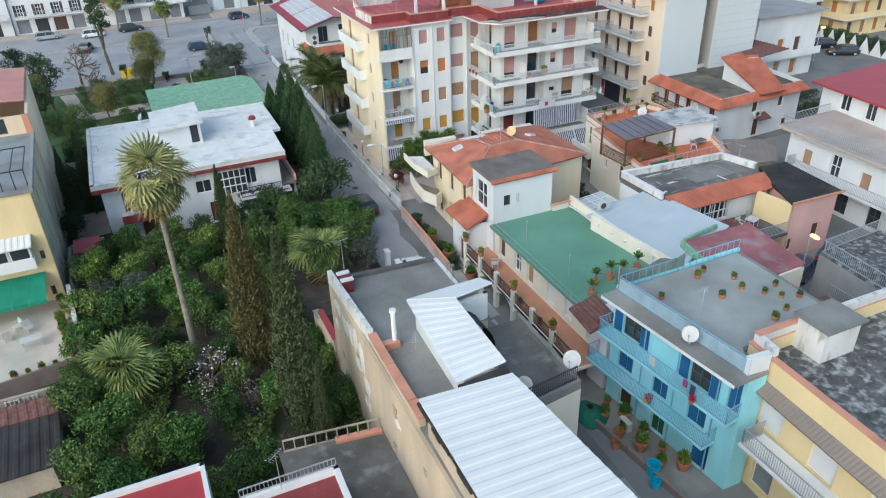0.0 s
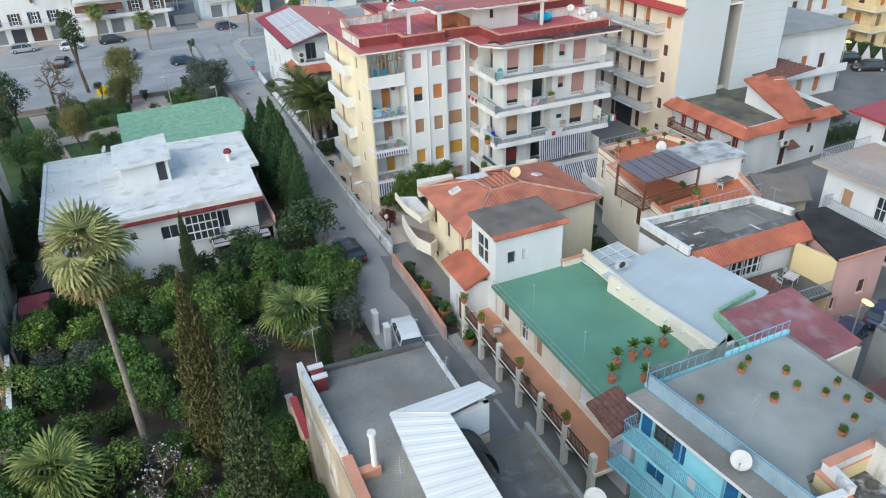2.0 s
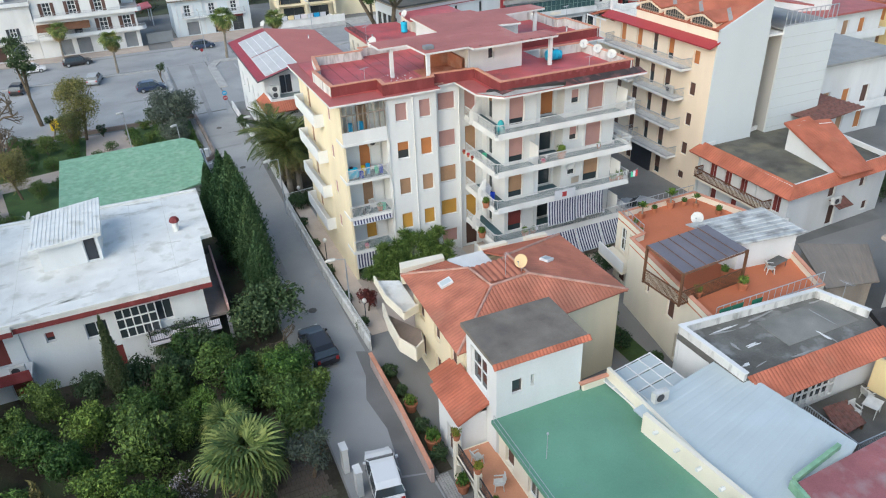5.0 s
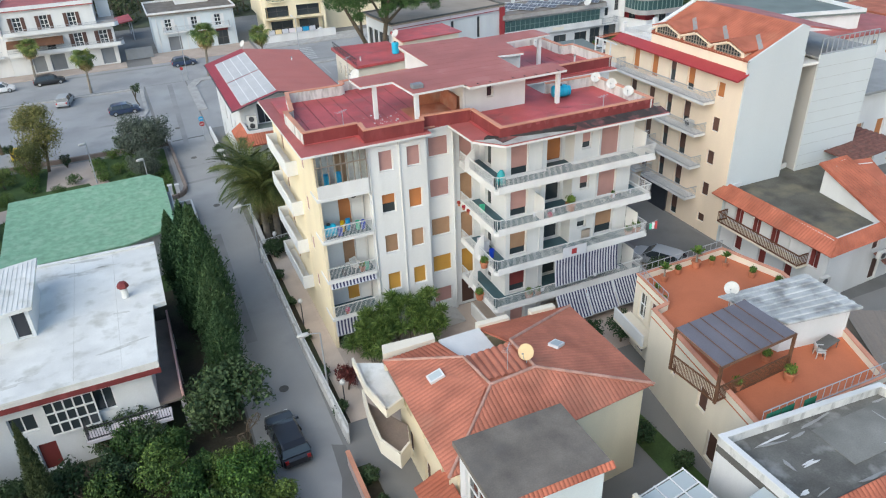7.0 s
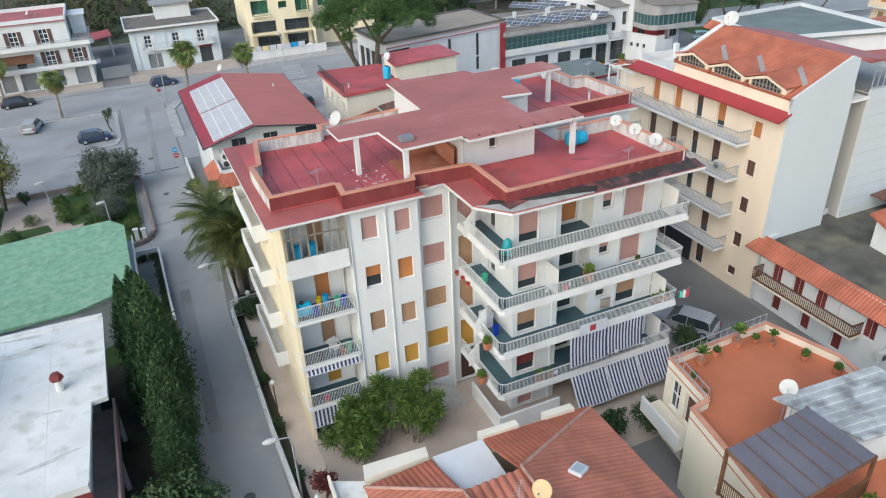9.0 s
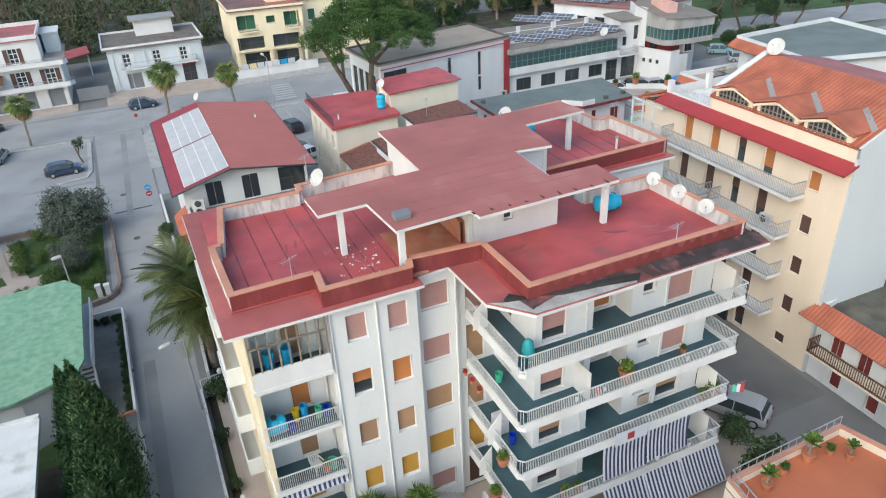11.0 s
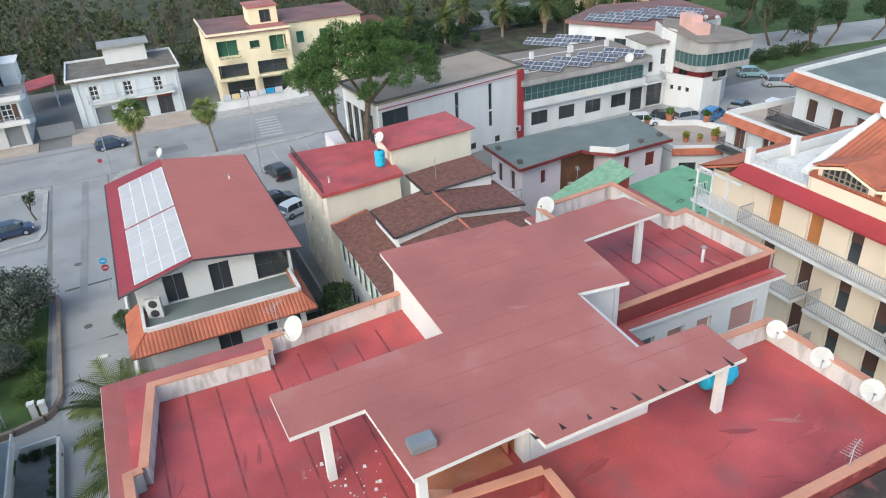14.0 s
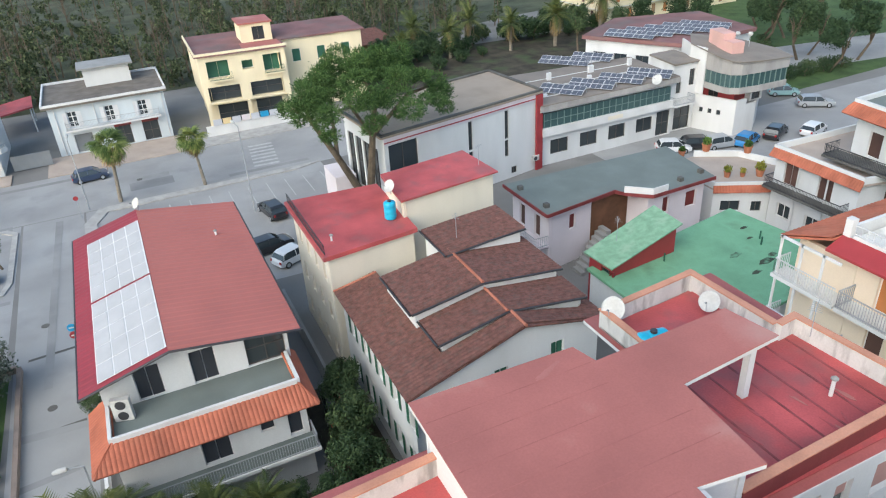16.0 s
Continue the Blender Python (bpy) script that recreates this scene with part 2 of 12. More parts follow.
    "teal": mat("teal_plastic", (0.03, 0.32, 0.34), 0.4, 0.08, 1.0, bump=0.0),
    "pot": mat("clay_pot", (0.45, 0.17, 0.09), 0.85, 0.2, 2.0),
    "red": mat("red_paint", (0.36, 0.045, 0.05), 0.5, 0.1, 1.0),
    "mark": mat("worn_road_paint", (0.47, 0.47, 0.46), 0.85, 0.2, 2.0),
    "solar": mat("solar_cells", (0.09, 0.10, 0.125), 0.3, 0.15, 1.5, bump=0.0),
}

# ---------------------------------------------------------------- building blocks


def quads(bm, pts, faces):
    vs = [bm.verts.new(p) for p in pts]
    for f in faces:
        bm.faces.new([vs[i] for i in f])


def box(bm, x0, y0, z0, x1, y1, z1):
    quads(bm, [(x0, y0, z0), (x1, y0, z0), (x1, y1, z0), (x0, y1, z0), (x0, y0, z1), (x1, y0, z1), (x1, y1, z1), (x0, y1, z1)],
          [(0, 3, 2, 1), (4, 5, 6, 7), (0, 1, 5, 4), (1, 2, 6, 5), (2, 3, 7, 6), (3, 0, 4, 7)])


def prism(bm, ring, z0, z1, top=True, bottom=True):
    """A slab over a ring of (x, y), counterclockwise. z1 may be a list, one height for each corner."""
    k = len(ring)
    tops = z1 if isinstance(z1, (list, tuple)) else [z1] * k
    low = z0 if isinstance(z0, (list, tuple)) else [z0] * k
    pts = [(x, y, z) for (x, y), z in zip(ring, low)] + [(x, y, z) for (x, y), z in zip(ring, tops)]
    faces = [(i, (i + 1) % k, k + (i + 1) % k, k + i) for i in range(k)]
    if top:
        faces.append(tuple(range(k, 2 * k)))
    if bottom:
        faces.append(tuple(reversed(range(k))))
    quads(bm, pts, faces)


def tube(bm, a, b, r, r2=None, sides=8, caps=True):
    """A round bar from a to b."""
    a, b = Vector(a), Vector(b)
    r2 = r if r2 is None else r2
    q = (b - a).to_track_quat("Z", "Y")
    ring = [(math.cos(2 * math.pi * i / sides), math.sin(2 * math.pi * i / sides)) for i in range(sides)]
    pts = [a + q @ Vector((c * r, s * r, 0)) for c, s in ring] + [b + q @ Vector((c * r2, s * r2, 0)) for c, s in ring]
    faces = [(i, (i + 1) % sides, sides + (i + 1) % sides, sides + i) for i in range(sides)]
    if caps:
        faces += [tuple(range(sides, 2 * sides)), tuple(reversed(range(sides)))]
    quads(bm, pts, faces)


def lathe(bm, profile, at=(0, 0, 0), sides=12, turn=None):
    """A turned body from (radius, height) rows."""
    pts = []
    for r, h in profile:
        for i in range(sides):
            v = Vector((r * math.cos(2 * math.pi * i / sides), r * math.sin(2 * math.pi * i / sides), h))
            pts.append((turn @ v if turn else v) + Vector(at))
    faces = []
    for k in range(len(profile) - 1):
        for i in range(sides):
            j = (i + 1) % sides
            faces.append((k * sides + i, k * sides + j, (k + 1) * sides + j, (k + 1) * sides + i))
    quads(bm, pts, faces)


def mesh_of(name, bm, material, smooth=False):
    me = bpy.data.meshes.new(name)
    bm.to_mesh(me)
    bm.free()
    me.materials.append(M[material] if isinstance(material, str) else material)
    if smooth:
        for p in me.polygons:
            p.use_smooth = True
    return me


def thing(name, label, category, at=(0, 0, 0), group="", kind=""):
    ob = new(name)
    ob.location = at
    ob.empty_display_size = 0.2
    return tagged(ob, label, category, group, kind)


def root_place(ob):
    p = Vector(ob.location)
    while ob.parent:
        ob = ob.parent
        p = p + ob.location
    return p


def part(name, bm, material, parent, label="", smooth=False):
    """Links a bmesh, drawn in world places, as one mesh under a thing or a part."""
    off = root_place(parent)
    if off.length > 0:
        bmesh.ops.translate(bm, verts=bm.verts, vec=-off)
    ob = new(name, mesh_of(name, bm, material, smooth))
    ob.parent = parent
    return tagged(ob, label)


def single(name, bm, material, label, category, group="", kind="", smooth=False):
    """A thing that is one mesh."""
    return tagged(new(name, mesh_of(name, bm, material, smooth)), label, category, group, kind)


def bm_new():
    return bmesh.new()


# ---------------------------------------------------------------- openings
CACHE = {}


def cached(key, make):
    if key not in CACHE:
        CACHE[key] = make()
    return CACHE[key]


def put(name, me, parent, m, label=""):
    ob = new(name, me)
    ob.parent = parent
    ob.matrix_basis = m
    return tagged(ob, label)


def slat_panel(w, h, pitch=0.09, lean=0.02):
    """A closed shutter of slats, facing -y, in the plane y = 0."""
    bm = bm_new()
    rows = max(3, int(h / pitch))
    for i in range(rows):
        a, b = -h / 2 + h * i / rows, -h / 2 + h * (i + 1) / rows
        quads(bm, [(-w / 2, -lean, a), (w / 2, -lean, a), (w / 2, 0, b), (-w / 2, 0, b)], [(0, 1, 2, 3)])
        quads(bm, [(-w / 2, 0, b), (w / 2, 0, b), (w / 2, -lean, b), (-w / 2, -lean, b)], [(0, 1, 2, 3)])
    return bm


def frame_ring(w, h, t=0.06, d=0.06):
    """A window frame, facing -y."""
    bm = bm_new()
    box(bm, -w / 2, -d, -h / 2, -w / 2 + t, 0, h / 2)
    box(bm, w / 2 - t, -d, -h / 2, w / 2, 0, h / 2)
    box(bm, -w / 2 + t, -d, -h / 2, w / 2 - t, 0, -h / 2 + t)
    box(bm, -w / 2 + t, -d, h / 2 - t, w / 2 - t, 0, h / 2)
    return bm


def glazing_bars(ob, w, h, t, bars, rails, material):
    """Upright bars and cross rails of a window, each a part of it."""
    def bar(long, wide, deep):
        bm = bm_new()
        box(bm, -wide / 2, -deep, -long / 2, wide / 2, 0, long / 2)
        return mesh_of("glazing_bar", bm, material)

    for i in range(bars):
        me = cached(("bar", round(h, 2), t, material), lambda: bar(h - 2 * t, t, 0.054))
        put("glazing_bar", me, ob, Matrix.Translation((-w / 2 + w * (i + 1) / (bars + 1), 0, 0)))
    for i in range(rails):
        me = cached(("rail", round(w, 2), t, material), lambda: bar(w - 2 * t, t, 0.048))
        put("glazing_bar", me, ob, Matrix.Translation((0, 0, -h / 2 + h * (i + 1) / (rails + 1))) @ Matrix.Rotation(math.pi / 2, 4, "Y"))


def plate(w, h):
    bm = bm_new()
    box(bm, -w / 2, -0.012, -h / 2, w / 2, 0.012, h / 2)
    return bm


def opening(parent, kind, shut, m, w, h, share=1.0):
    """Fills a recessed opening whose middle is m (facing -y, in the wall's inner plane)."""
    fr = "darkframe" if kind in ("dark", "darkdoor") or shut == "shutblue" else "frame"
    bars = 1 if w > 0.75 else 0
    if kind in ("shut", "half", "garage"):
        name = {"garage": "garage_door"}.get(kind, "window")
        ring = cached(("ring", round(w, 2), round(h, 2), fr), lambda: mesh_of("window_frame", frame_ring(w, h, 0.05, 0.05), fr))
        ob = put(name, ring, parent, m)
        part_h = h * (share if kind == "half" else 1.0)
        me = cached(("slat", round(w, 2), round(part_h, 2), shut), lambda: mesh_of("shutter", slat_panel(w - 0.08, part_h), shut))
        put("shutter", me, ob, Matrix.Translation((0, -0.03, (h - part_h) / 2)))
        if h < 1.75:
            sill(ob, w, h)
        if kind == "half":
            me = cached(("pane", round(w, 2), round(h, 2)), lambda: mesh_of("pane", plate(w - 0.1, h - 0.1), "glass"))
            put("pane", me, ob, Matrix.Translation((0, 0.02, 0)))
    elif kind == "open":
        ring = cached(("ring", round(w, 2), round(h, 2), fr, bars, 2), lambda: mesh_of("window_frame", frame_ring(w, h, 0.09, 0.06), fr))
        ob = put("window", ring, parent, m)
        glazing_bars(ob, w, h, 0.09, 1, 2, fr)
        me = cached(("pane", round(w, 2), round(h, 2)), lambda: mesh_of("pane", plate(w - 0.1, h - 0.1), "glass"))
        put("pane", me, ob, Matrix.Translation((0, 0.01, 0)))
        me = cached(("leaf", round(w, 2), round(h, 2), shut), lambda: mesh_of("shutter_leaf", slat_panel(w / 2 - 0.05, h - 0.08), shut))
        for s in (-1, 1):
            put("shutter_leaf", me, ob, Matrix.Translation((s * (w * 0.75 + 0.02), -0.24, 0)))
    elif kind == "leaves":
        ring = cached(("ring", round(w, 2), round(h, 2), fr), lambda: mesh_of("window_frame", frame_ring(w, h, 0.05, 0.05), fr))
        ob = put("window", ring, parent, m)
        me = cached(("leaf", round(w, 2), round(h, 2), shut), lambda: mesh_of("shutter_leaf", slat_panel(w / 2 - 0.05, h - 0.08), shut))
        for s in (-1, 1):
            put("shutter_leaf", me, ob, Matrix.Translation((s * w / 4, -0.04, 0)))
    else:
        rails = 1 if h > 1.8 else 0
        ring = cached(("ring", round(w, 2), round(h, 2), fr, bars, rails), lambda: mesh_of("window_frame", frame_ring(w, h, 0.06, 0.06), fr))
        ob = put("window", ring, parent, m)
        glazing_bars(ob, w, h, 0.06, bars, rails, fr)
        me = cached(("pane", round(w, 2), round(h, 2)), lambda: mesh_of("pane", plate(w - 0.1, h - 0.1), "glass"))
        put("pane", me, ob, Matrix.Translation((0, 0.01, 0)))


def sill(ob, w, h):
    """A projecting sill under a window."""
    me = cached(("sill", round(w, 2), round(h, 2)), lambda: mesh_of("sill", (lambda b: (box(b, -w / 2 - 0.05, -0.1, -h / 2 - 0.04, w / 2 + 0.05, 0.0, -h / 2 - 0.002), b)[1])(bm_new()), "kerb"))
    put("sill", me, ob, Matrix.Identity(4))


def walls(parent, ring, z0, z1, material, openings=(), thick=0.22, label="", name="wall", sides=None):
    """Outer walls over a ring of corners, counterclockwise, with recessed openings.
    openings: (edge, distance along it, sill height above z0, width, height, kind, shutter[, share])."""
    k = len(ring)
    tops = z1 if isinstance(z1, (list, tuple)) else [z1] * k
    for e in range(sides or k):
        a, b = Vector((*ring[e], 0)), Vector((*ring[(e + 1) % k], 0))
        long = (b - a).length
        if long < 0.02:
            continue
        way = (b - a) / long
        inward = Vector((-way.y, way.x, 0))
        here = [o for o in openings if o[0] == e]
        us = sorted({0.0, long, *[v for o in here for v in (o[1] - o[3] / 2, o[1] + o[3] / 2)]})
        flat = min(tops[e], tops[(e + 1) % k])
        zs = sorted({z0, flat, *[v for o in here for v in (z0 + o[2], z0 + o[2] + o[4])]})
        bm = bm_new()

        def at(u, z, d=0.0):
            p = a + way * u + inward * d
            return (p.x, p.y, z)

        for u0, u1 in zip(us, us[1:]):
            for v0, v1 in zip(zs, zs[1:]):
                mu, mv = (u0 + u1) / 2, (v0 + v1) / 2
                if any(abs(mu - o[1]) < o[3] / 2 and z0 + o[2] < mv < z0 + o[2] + o[4] for o in here):
                    continue
                quads(bm, [at(u0, v0), at(u1, v0), at(u1, v1), at(u0, v1)], [(0, 1, 2, 3)])
        if tops[e] != tops[(e + 1) % k]:
            pts = [at(0, flat), at(long, flat)] + ([at(long, tops[(e + 1) % k])] if tops[(e + 1) % k] > flat else [at(0, tops[e])])
            quads(bm, pts, [(0, 1, 2)])
        for o in here:
            u0, u1, v0, v1 = o[1] - o[3] / 2, o[1] + o[3] / 2, z0 + o[2], z0 + o[2] + o[4]
            for p, q in (((u0, v0), (u1, v0)), ((u1, v0), (u1, v1)), ((u1, v1), (u0, v1)), ((u0, v1), (u0, v0))):
                quads(bm, [at(*p), at(*q), at(*q, thick), at(*p, thick)], [(3, 2, 1, 0)])
        # the inner face closes the wall's thickness
        quads(bm, [at(0, z0, thick), at(long, z0, thick), at(long, flat, thick), at(0, flat, thick)], [(3, 2, 1, 0)])
        quads(bm, [at(0, flat), at(long, flat), at(long, flat, thick), at(0, flat, thick)], [(0, 1, 2, 3)])
        part(name, bm, material, parent, label)
        off = root_place(parent)
        for o in here:
            p = a + way * o[1] + inward * (thick - 0.012)
            m = Matrix.Translation(Vector((p.x, p.y, z0 + o[2] + o[4] / 2)) - off) @ Matrix.Rotation(math.atan2(way.y, way.x), 4, "Z")
            opening(parent, o[5], o[6], m, o[3], o[4], o[7] if len(o) > 7 else 1.0)


def flat_roof(parent, ring, z, material, thick=0.25, name="roof", label=""):
    bm = bm_new()
    prism(bm, ring, z - thick, z)
    return part(name, bm, material, parent, label)


def run_band(bm, a, b, z0, z1, t, inside=True):
    """A low wall from a to b of thickness t, laid to the left of the way."""
    a, b = Vector((*a, 0)), Vector((*b, 0))
    way = (b - a).normalized()
    left = Vector((-way.y, way.x, 0)) * t
    ring = [a, b, b + left, a + left] if inside else [a - left, b - left, b, a]
    prism(bm, [(p.x, p.y) for p in ring], z0, z1)


def parapet(parent, ring, z0, z1, material, t=0.2, edges=None, cap=None, cap_over=0.04, label=""):
    k = len(ring)
    for e in range(k):
        if edges is not None and e not in edges:
            continue
        a, b = Vector((*ring[e], 0)), Vector((*ring[(e + 1) % k], 0))
        way = (b - a).normalized()
        bm = bm_new()
        run_band(bm, (a + way * 0.003).xy, (b - way * 0.003).xy, z0, z1, t)
        ob = part("parapet", bm, material, parent, label)
        if cap:
            left = Vector((-way.y, way.x, 0))
            p, q = a - left * cap_over - way * cap_over, b - left * cap_over + way * cap_over
            bm = bm_new()
            run_band(bm, p.xy, q.xy, z1 + 0.001, z1 + 0.06 + 0.003 * (e % 2) + (0.006 if e == k - 1 else 0), t + 2 * cap_over)
            part("coping", bm, cap, ob)


def railing(parent, pts, z, height=0.95, gap=0.12, material="iron", bar=0.012, rail=0.025, name="railing", label=""):
    """An iron railing along a line of (x, y)."""
    bm = bm_new()
    for (x0, y0), (x1, y1) in zip(pts, pts[1:]):
        a, b = Vector((x0, y0, 0)), Vector((x1, y1, 0))
        long = (b - a).length
        way = (b - a) / long
        side = Vector((-way.y, way.x, 0))
        for h in (0.08, height):
            p, q = a - side * rail, b - side * rail
            prism(bm, [(p.x, p.y), (q.x, q.y), ((b + side * rail).x, (b + side * rail).y), ((a + side * rail).x, (a + side * rail).y)], z + h - rail, z + h + rail)
        n = max(1, int(long / gap))
        for i in range(n + 1):
            p = a + way * (long * i / n)
            box(bm, p.x - bar, p.y - bar, z + 0.0, p.x + bar, p.y + bar, z + height)
    return part(name, bm, material, parent, label)


def tiled(parent, a, b, c, d, material, pitch=0.24, row=0.38, name="roof", label="", rise=0.038, eave=0.0):
    """A tiled slope: a to b along the eave, d to c along the top (a triangle where c = d). Rounded rows run up the slope, in courses."""
    a, b, c, d = map(Vector, (a, b, c, d))
    along = (b - a)
    width = along.length
    u = along / width
    up = (d - a) - u * ((d - a) @ u)
    if up.length < 1e-6:
        up = (c - a) - u * ((c - a) @ u)
    deep = up.length
    v = up / deep
    nrm = u.cross(v)
    da, ca = (d - a) @ u, (c - a) @ u
    warp = (c - a) @ nrm
    cols = max(2, int(width / pitch))
    rows = max(1, int(deep / row))
    verts, faces = [], []
    steps = 4
    for j in range(rows):
        s0, s1 = j / rows, (j + 1) / rows
        lo0, hi0 = da * s0, width + (ca - width) * s0
        lo1, hi1 = da * s1, width + (ca - width) * s1
        for i in range(cols):
            x0, x1 = width * i / cols, width * (i + 1) / cols
            prof = []
            for k in range(steps + 1):
                f = k / steps
                x = x0 + (x1 - x0) * f
                prof.append((x, rise * math.sin(math.pi * f)))
            base = len(verts)
            ok = True
            for s, lo, hi, lift in ((s0, lo0, hi0, 0.02), (s1, lo1, hi1, 0.0)):
                for x, h in prof:
                    xx = min(max(x, lo), hi)
                    share = (xx - lo) / (hi - lo) if hi - lo > 1e-6 else 0.0
                    p = a + u * xx + v * (deep * s) + nrm * (h + lift + warp * s * share)
                    verts.append(p)
            if prof[-1][0] <= min(lo0, lo1) or prof[0][0] >= max(hi0, hi1):
                ok = False
            if not ok:
                del verts[base:]
                continue
            for k in range(steps):
                faces.append((base + k, base + k + 1, base + steps + 1 + k + 1, base + steps + 1 + k))
    off = root_place(parent)
    me = bpy.data.meshes.new(name)
    me.from_pydata([tuple(p - off) for p in verts], [], faces)
    me.materials.append(M[material])
    ob = new(name, me)
    ob.parent = parent
    tagged(ob, label, kind="stuff")
    # the boards under the tiles
    bm = bm_new()
    low = nrm * -0.16
    top = nrm * -0.06
    quads(bm, [a + low, b + low, c + low, d + low, a + top, b + top, c + top, d + top] if (c - d).length > 0.01 else [a + low, b + low, c + low, a + top, b + top, c + top],
          [(0, 3, 2, 1), (4, 5, 6, 7), (0, 1, 5, 4), (1, 2, 6, 5), (2, 3, 7, 6), (3, 0, 4, 7)] if (c - d).length > 0.01 else [(0, 2, 1), (3, 4, 5), (0, 1, 4, 3), (1, 2, 5, 4), (2, 0, 3, 5)])
    part("roof_board", bm, material, parent)
    return ob


def ribbed(parent, a, b, c, d, material, pitch=0.45, rise=0.05, thick=0.08, label="", name="roof"):
    """A ribbed metal roof: a to b along the eave, ribs run up to d and c."""
    a, b, c, d = map(Vector, (a, b, c, d))
    n = max(2, int((b - a).length / pitch))
    bm = bm_new()
    up = (b - a).cross(d - a).normalized()
    for i in range(n):
        f = [i / n, (i + 0.38) / n, (i + 0.5) / n, (i + 0.88) / n, (i + 1) / n]
        h = [0, 0, rise, rise, 0]
        lo = [a + (b - a) * q + up * z for q, z in zip(f, h)]
        hi = [d + (c - d) * q + up * z for q, z in zip(f, h)]
        for k in range(4):
            quads(bm, [lo[k], lo[k + 1], hi[k + 1], hi[k]], [(0, 1, 2, 3)])
    quads(bm, [a - up * thick, b - up * thick, c - up * thick, d - up * thick, a, b, c, d], [(0, 3, 2, 1), (0, 1, 5, 4), (1, 2, 6, 5), (2, 3, 7, 6), (3, 0, 4, 7)])
    return part(name, bm, material, parent, label)


def ridge(parent, a, b, material, r=0.11):
    a, b = Vector(a), Vector(b)
    n = max(1, int((b - a).length / 0.4))
    for i in range(n):
        bm = bm_new()
        tube(bm, a + (b - a) * (i / n), a + (b - a) * ((i + 1.05) / n), r, r * 0.85, 8)
        part("ridge_tile", bm, material, parent)


def patch(parent, x, y, z, rx, ry, material, seed, turn=0.0, thick=0.006, name="worn_patch", label=""):
    """A thin ragged patch of another surface lying on a roof, terrace or road."""
    rnd = random.Random(seed)
    ca, sa = math.cos(turn), math.sin(turn)
    p, q, w = rnd.uniform(0, 6.3), rnd.uniform(0, 6.3), rnd.uniform(0, 6.3)
    ring = []
    for k in range(28):
        a = k * math.pi / 14
        s = 1 + 0.22 * math.sin(2 * a + p) + 0.16 * math.sin(3 * a + q) + 0.08 * math.sin(7 * a + w) + rnd.uniform(-0.05, 0.05)
        u, v = rx * s * math.cos(a), ry * s * math.sin(a)
        ring.append((x + u * ca - v * sa, y + u * sa + v * ca))
    bm = bm_new()
    prism(bm, ring, z - 0.01, z + thick)
    return part(name, bm, material, parent, label)


def rect(x0, y0, x1, y1):
    return [(x0, y0), (x1, y0), (x1, y1), (x0, y1)]

# ---------------------------------------------------------------- ground and roads


def sheet(name, ring, z, material, label, category, thick=0.0):
    bm = bm_new()
    if thick:
        prism(bm, ring, z - thick, z, bottom=False)
    else:
        quads(bm, [(x, y, z) for x, y in ring], [tuple(range(len(ring)))])
    return single(name, bm, material, label, category, kind="structure")


sheet("ground", rect(-1500, -600, 1500, 2500), 0.0, "ground", "grey-brown town ground between the houses", "ground")
sheet("road", [(-15.6, -75), (-10.6, -75), (-9.9, -12), (-9.6, 15), (-9.2, 42), (-9.2, 73.9), (-15.0, 73.9), (-14.6, 42), (-14.4, 10), (-14.6, -20)], 0.012, "asphalt", "narrow grey asphalt side street", "road")
sheet("road", [(-140, 74), (60, 74), (130, 62), (132, 74), (62, 87), (-140, 87)], 0.02, "asphalt", "wide grey asphalt main road", "road")
sheet("road", [(-80, 47), (-15.2, 47), (-15.2, 73.9), (-80, 73.9)], 0.008, "asphalt", "grey asphalt car park beside the main road", "car park")
sheet("road", [(-9.0, 50), (17, 49), (17, 73.9), (-9.0, 73.9)], 0.016, "asphalt", "grey asphalt parking strip", "car park")
sheet("road", [(45, 44), (140, 44), (140, 60), (45, 60)], 0.007, "asphalt", "grey asphalt parking place by the offices", "car park")
M["lane"] = mat("dark_lane_asphalt", (0.20, 0.198, 0.19), 0.9, 0.25, 0.2, 40, 0.25, stain=(0.12, 0.12, 0.115), amount=0.5, spread=0.3)
sheet("road", [(19.6, -4), (26.0, -4), (26.0, 30), (19.6, 30)], 0.05, "lane", "grey asphalt yard between the blocks of flats", "yard")
sheet("road", [(20, -40), (26, -40), (26, -13), (60, -13), (60, -3), (140, -3), (140, 20), (46, 20), (46, -4), (20, -14)], 0.01, "lane", "grey asphalt lane between the houses", "lane")
sheet("ground", [(-60, -60), (-15.6, -60), (-14.7, -20), (-14.6, 12), (-60, 12)], 0.006, "soil", "dark garden soil with weeds under the fruit trees", "garden soil")
sheet("ground", [(-70, 12), (-15.0, 12), (-14.9, 45.5), (-70, 45.5)], 0.009, "grass", "mown park lawn with worn patches", "lawn")
sheet("ground", [(80, 62), (180, 66), (180, 130), (84, 130)], 0.012, "grass", "green lawn of the gardens behind the offices", "lawn")
sheet("ground", [(28, 70), (60, 74), (84, 84), (84, 89), (62, 84), (28, 80)], 0.0115, "grass", "strip of lawn behind the hall", "lawn")
sheet("ground", [(30, 78), (62, 78), (84, 84), (84, 113), (30, 116)], 0.0125, "soil", "brown open garden behind the hall", "garden soil")
M["yardpave"] = mat("light_pinkish_paving", (0.58, 0.475, 0.39), 0.9, 0.15, 0.5, stain=(0.42, 0.34, 0.28), amount=0.3)
sheet("pavement", [(-9.1, -9), (-7.5, -9), (-7.5, 15), (-9.1, 15)], 0.05, "yardpave", "beige paved strip beside the flats", "pavement")
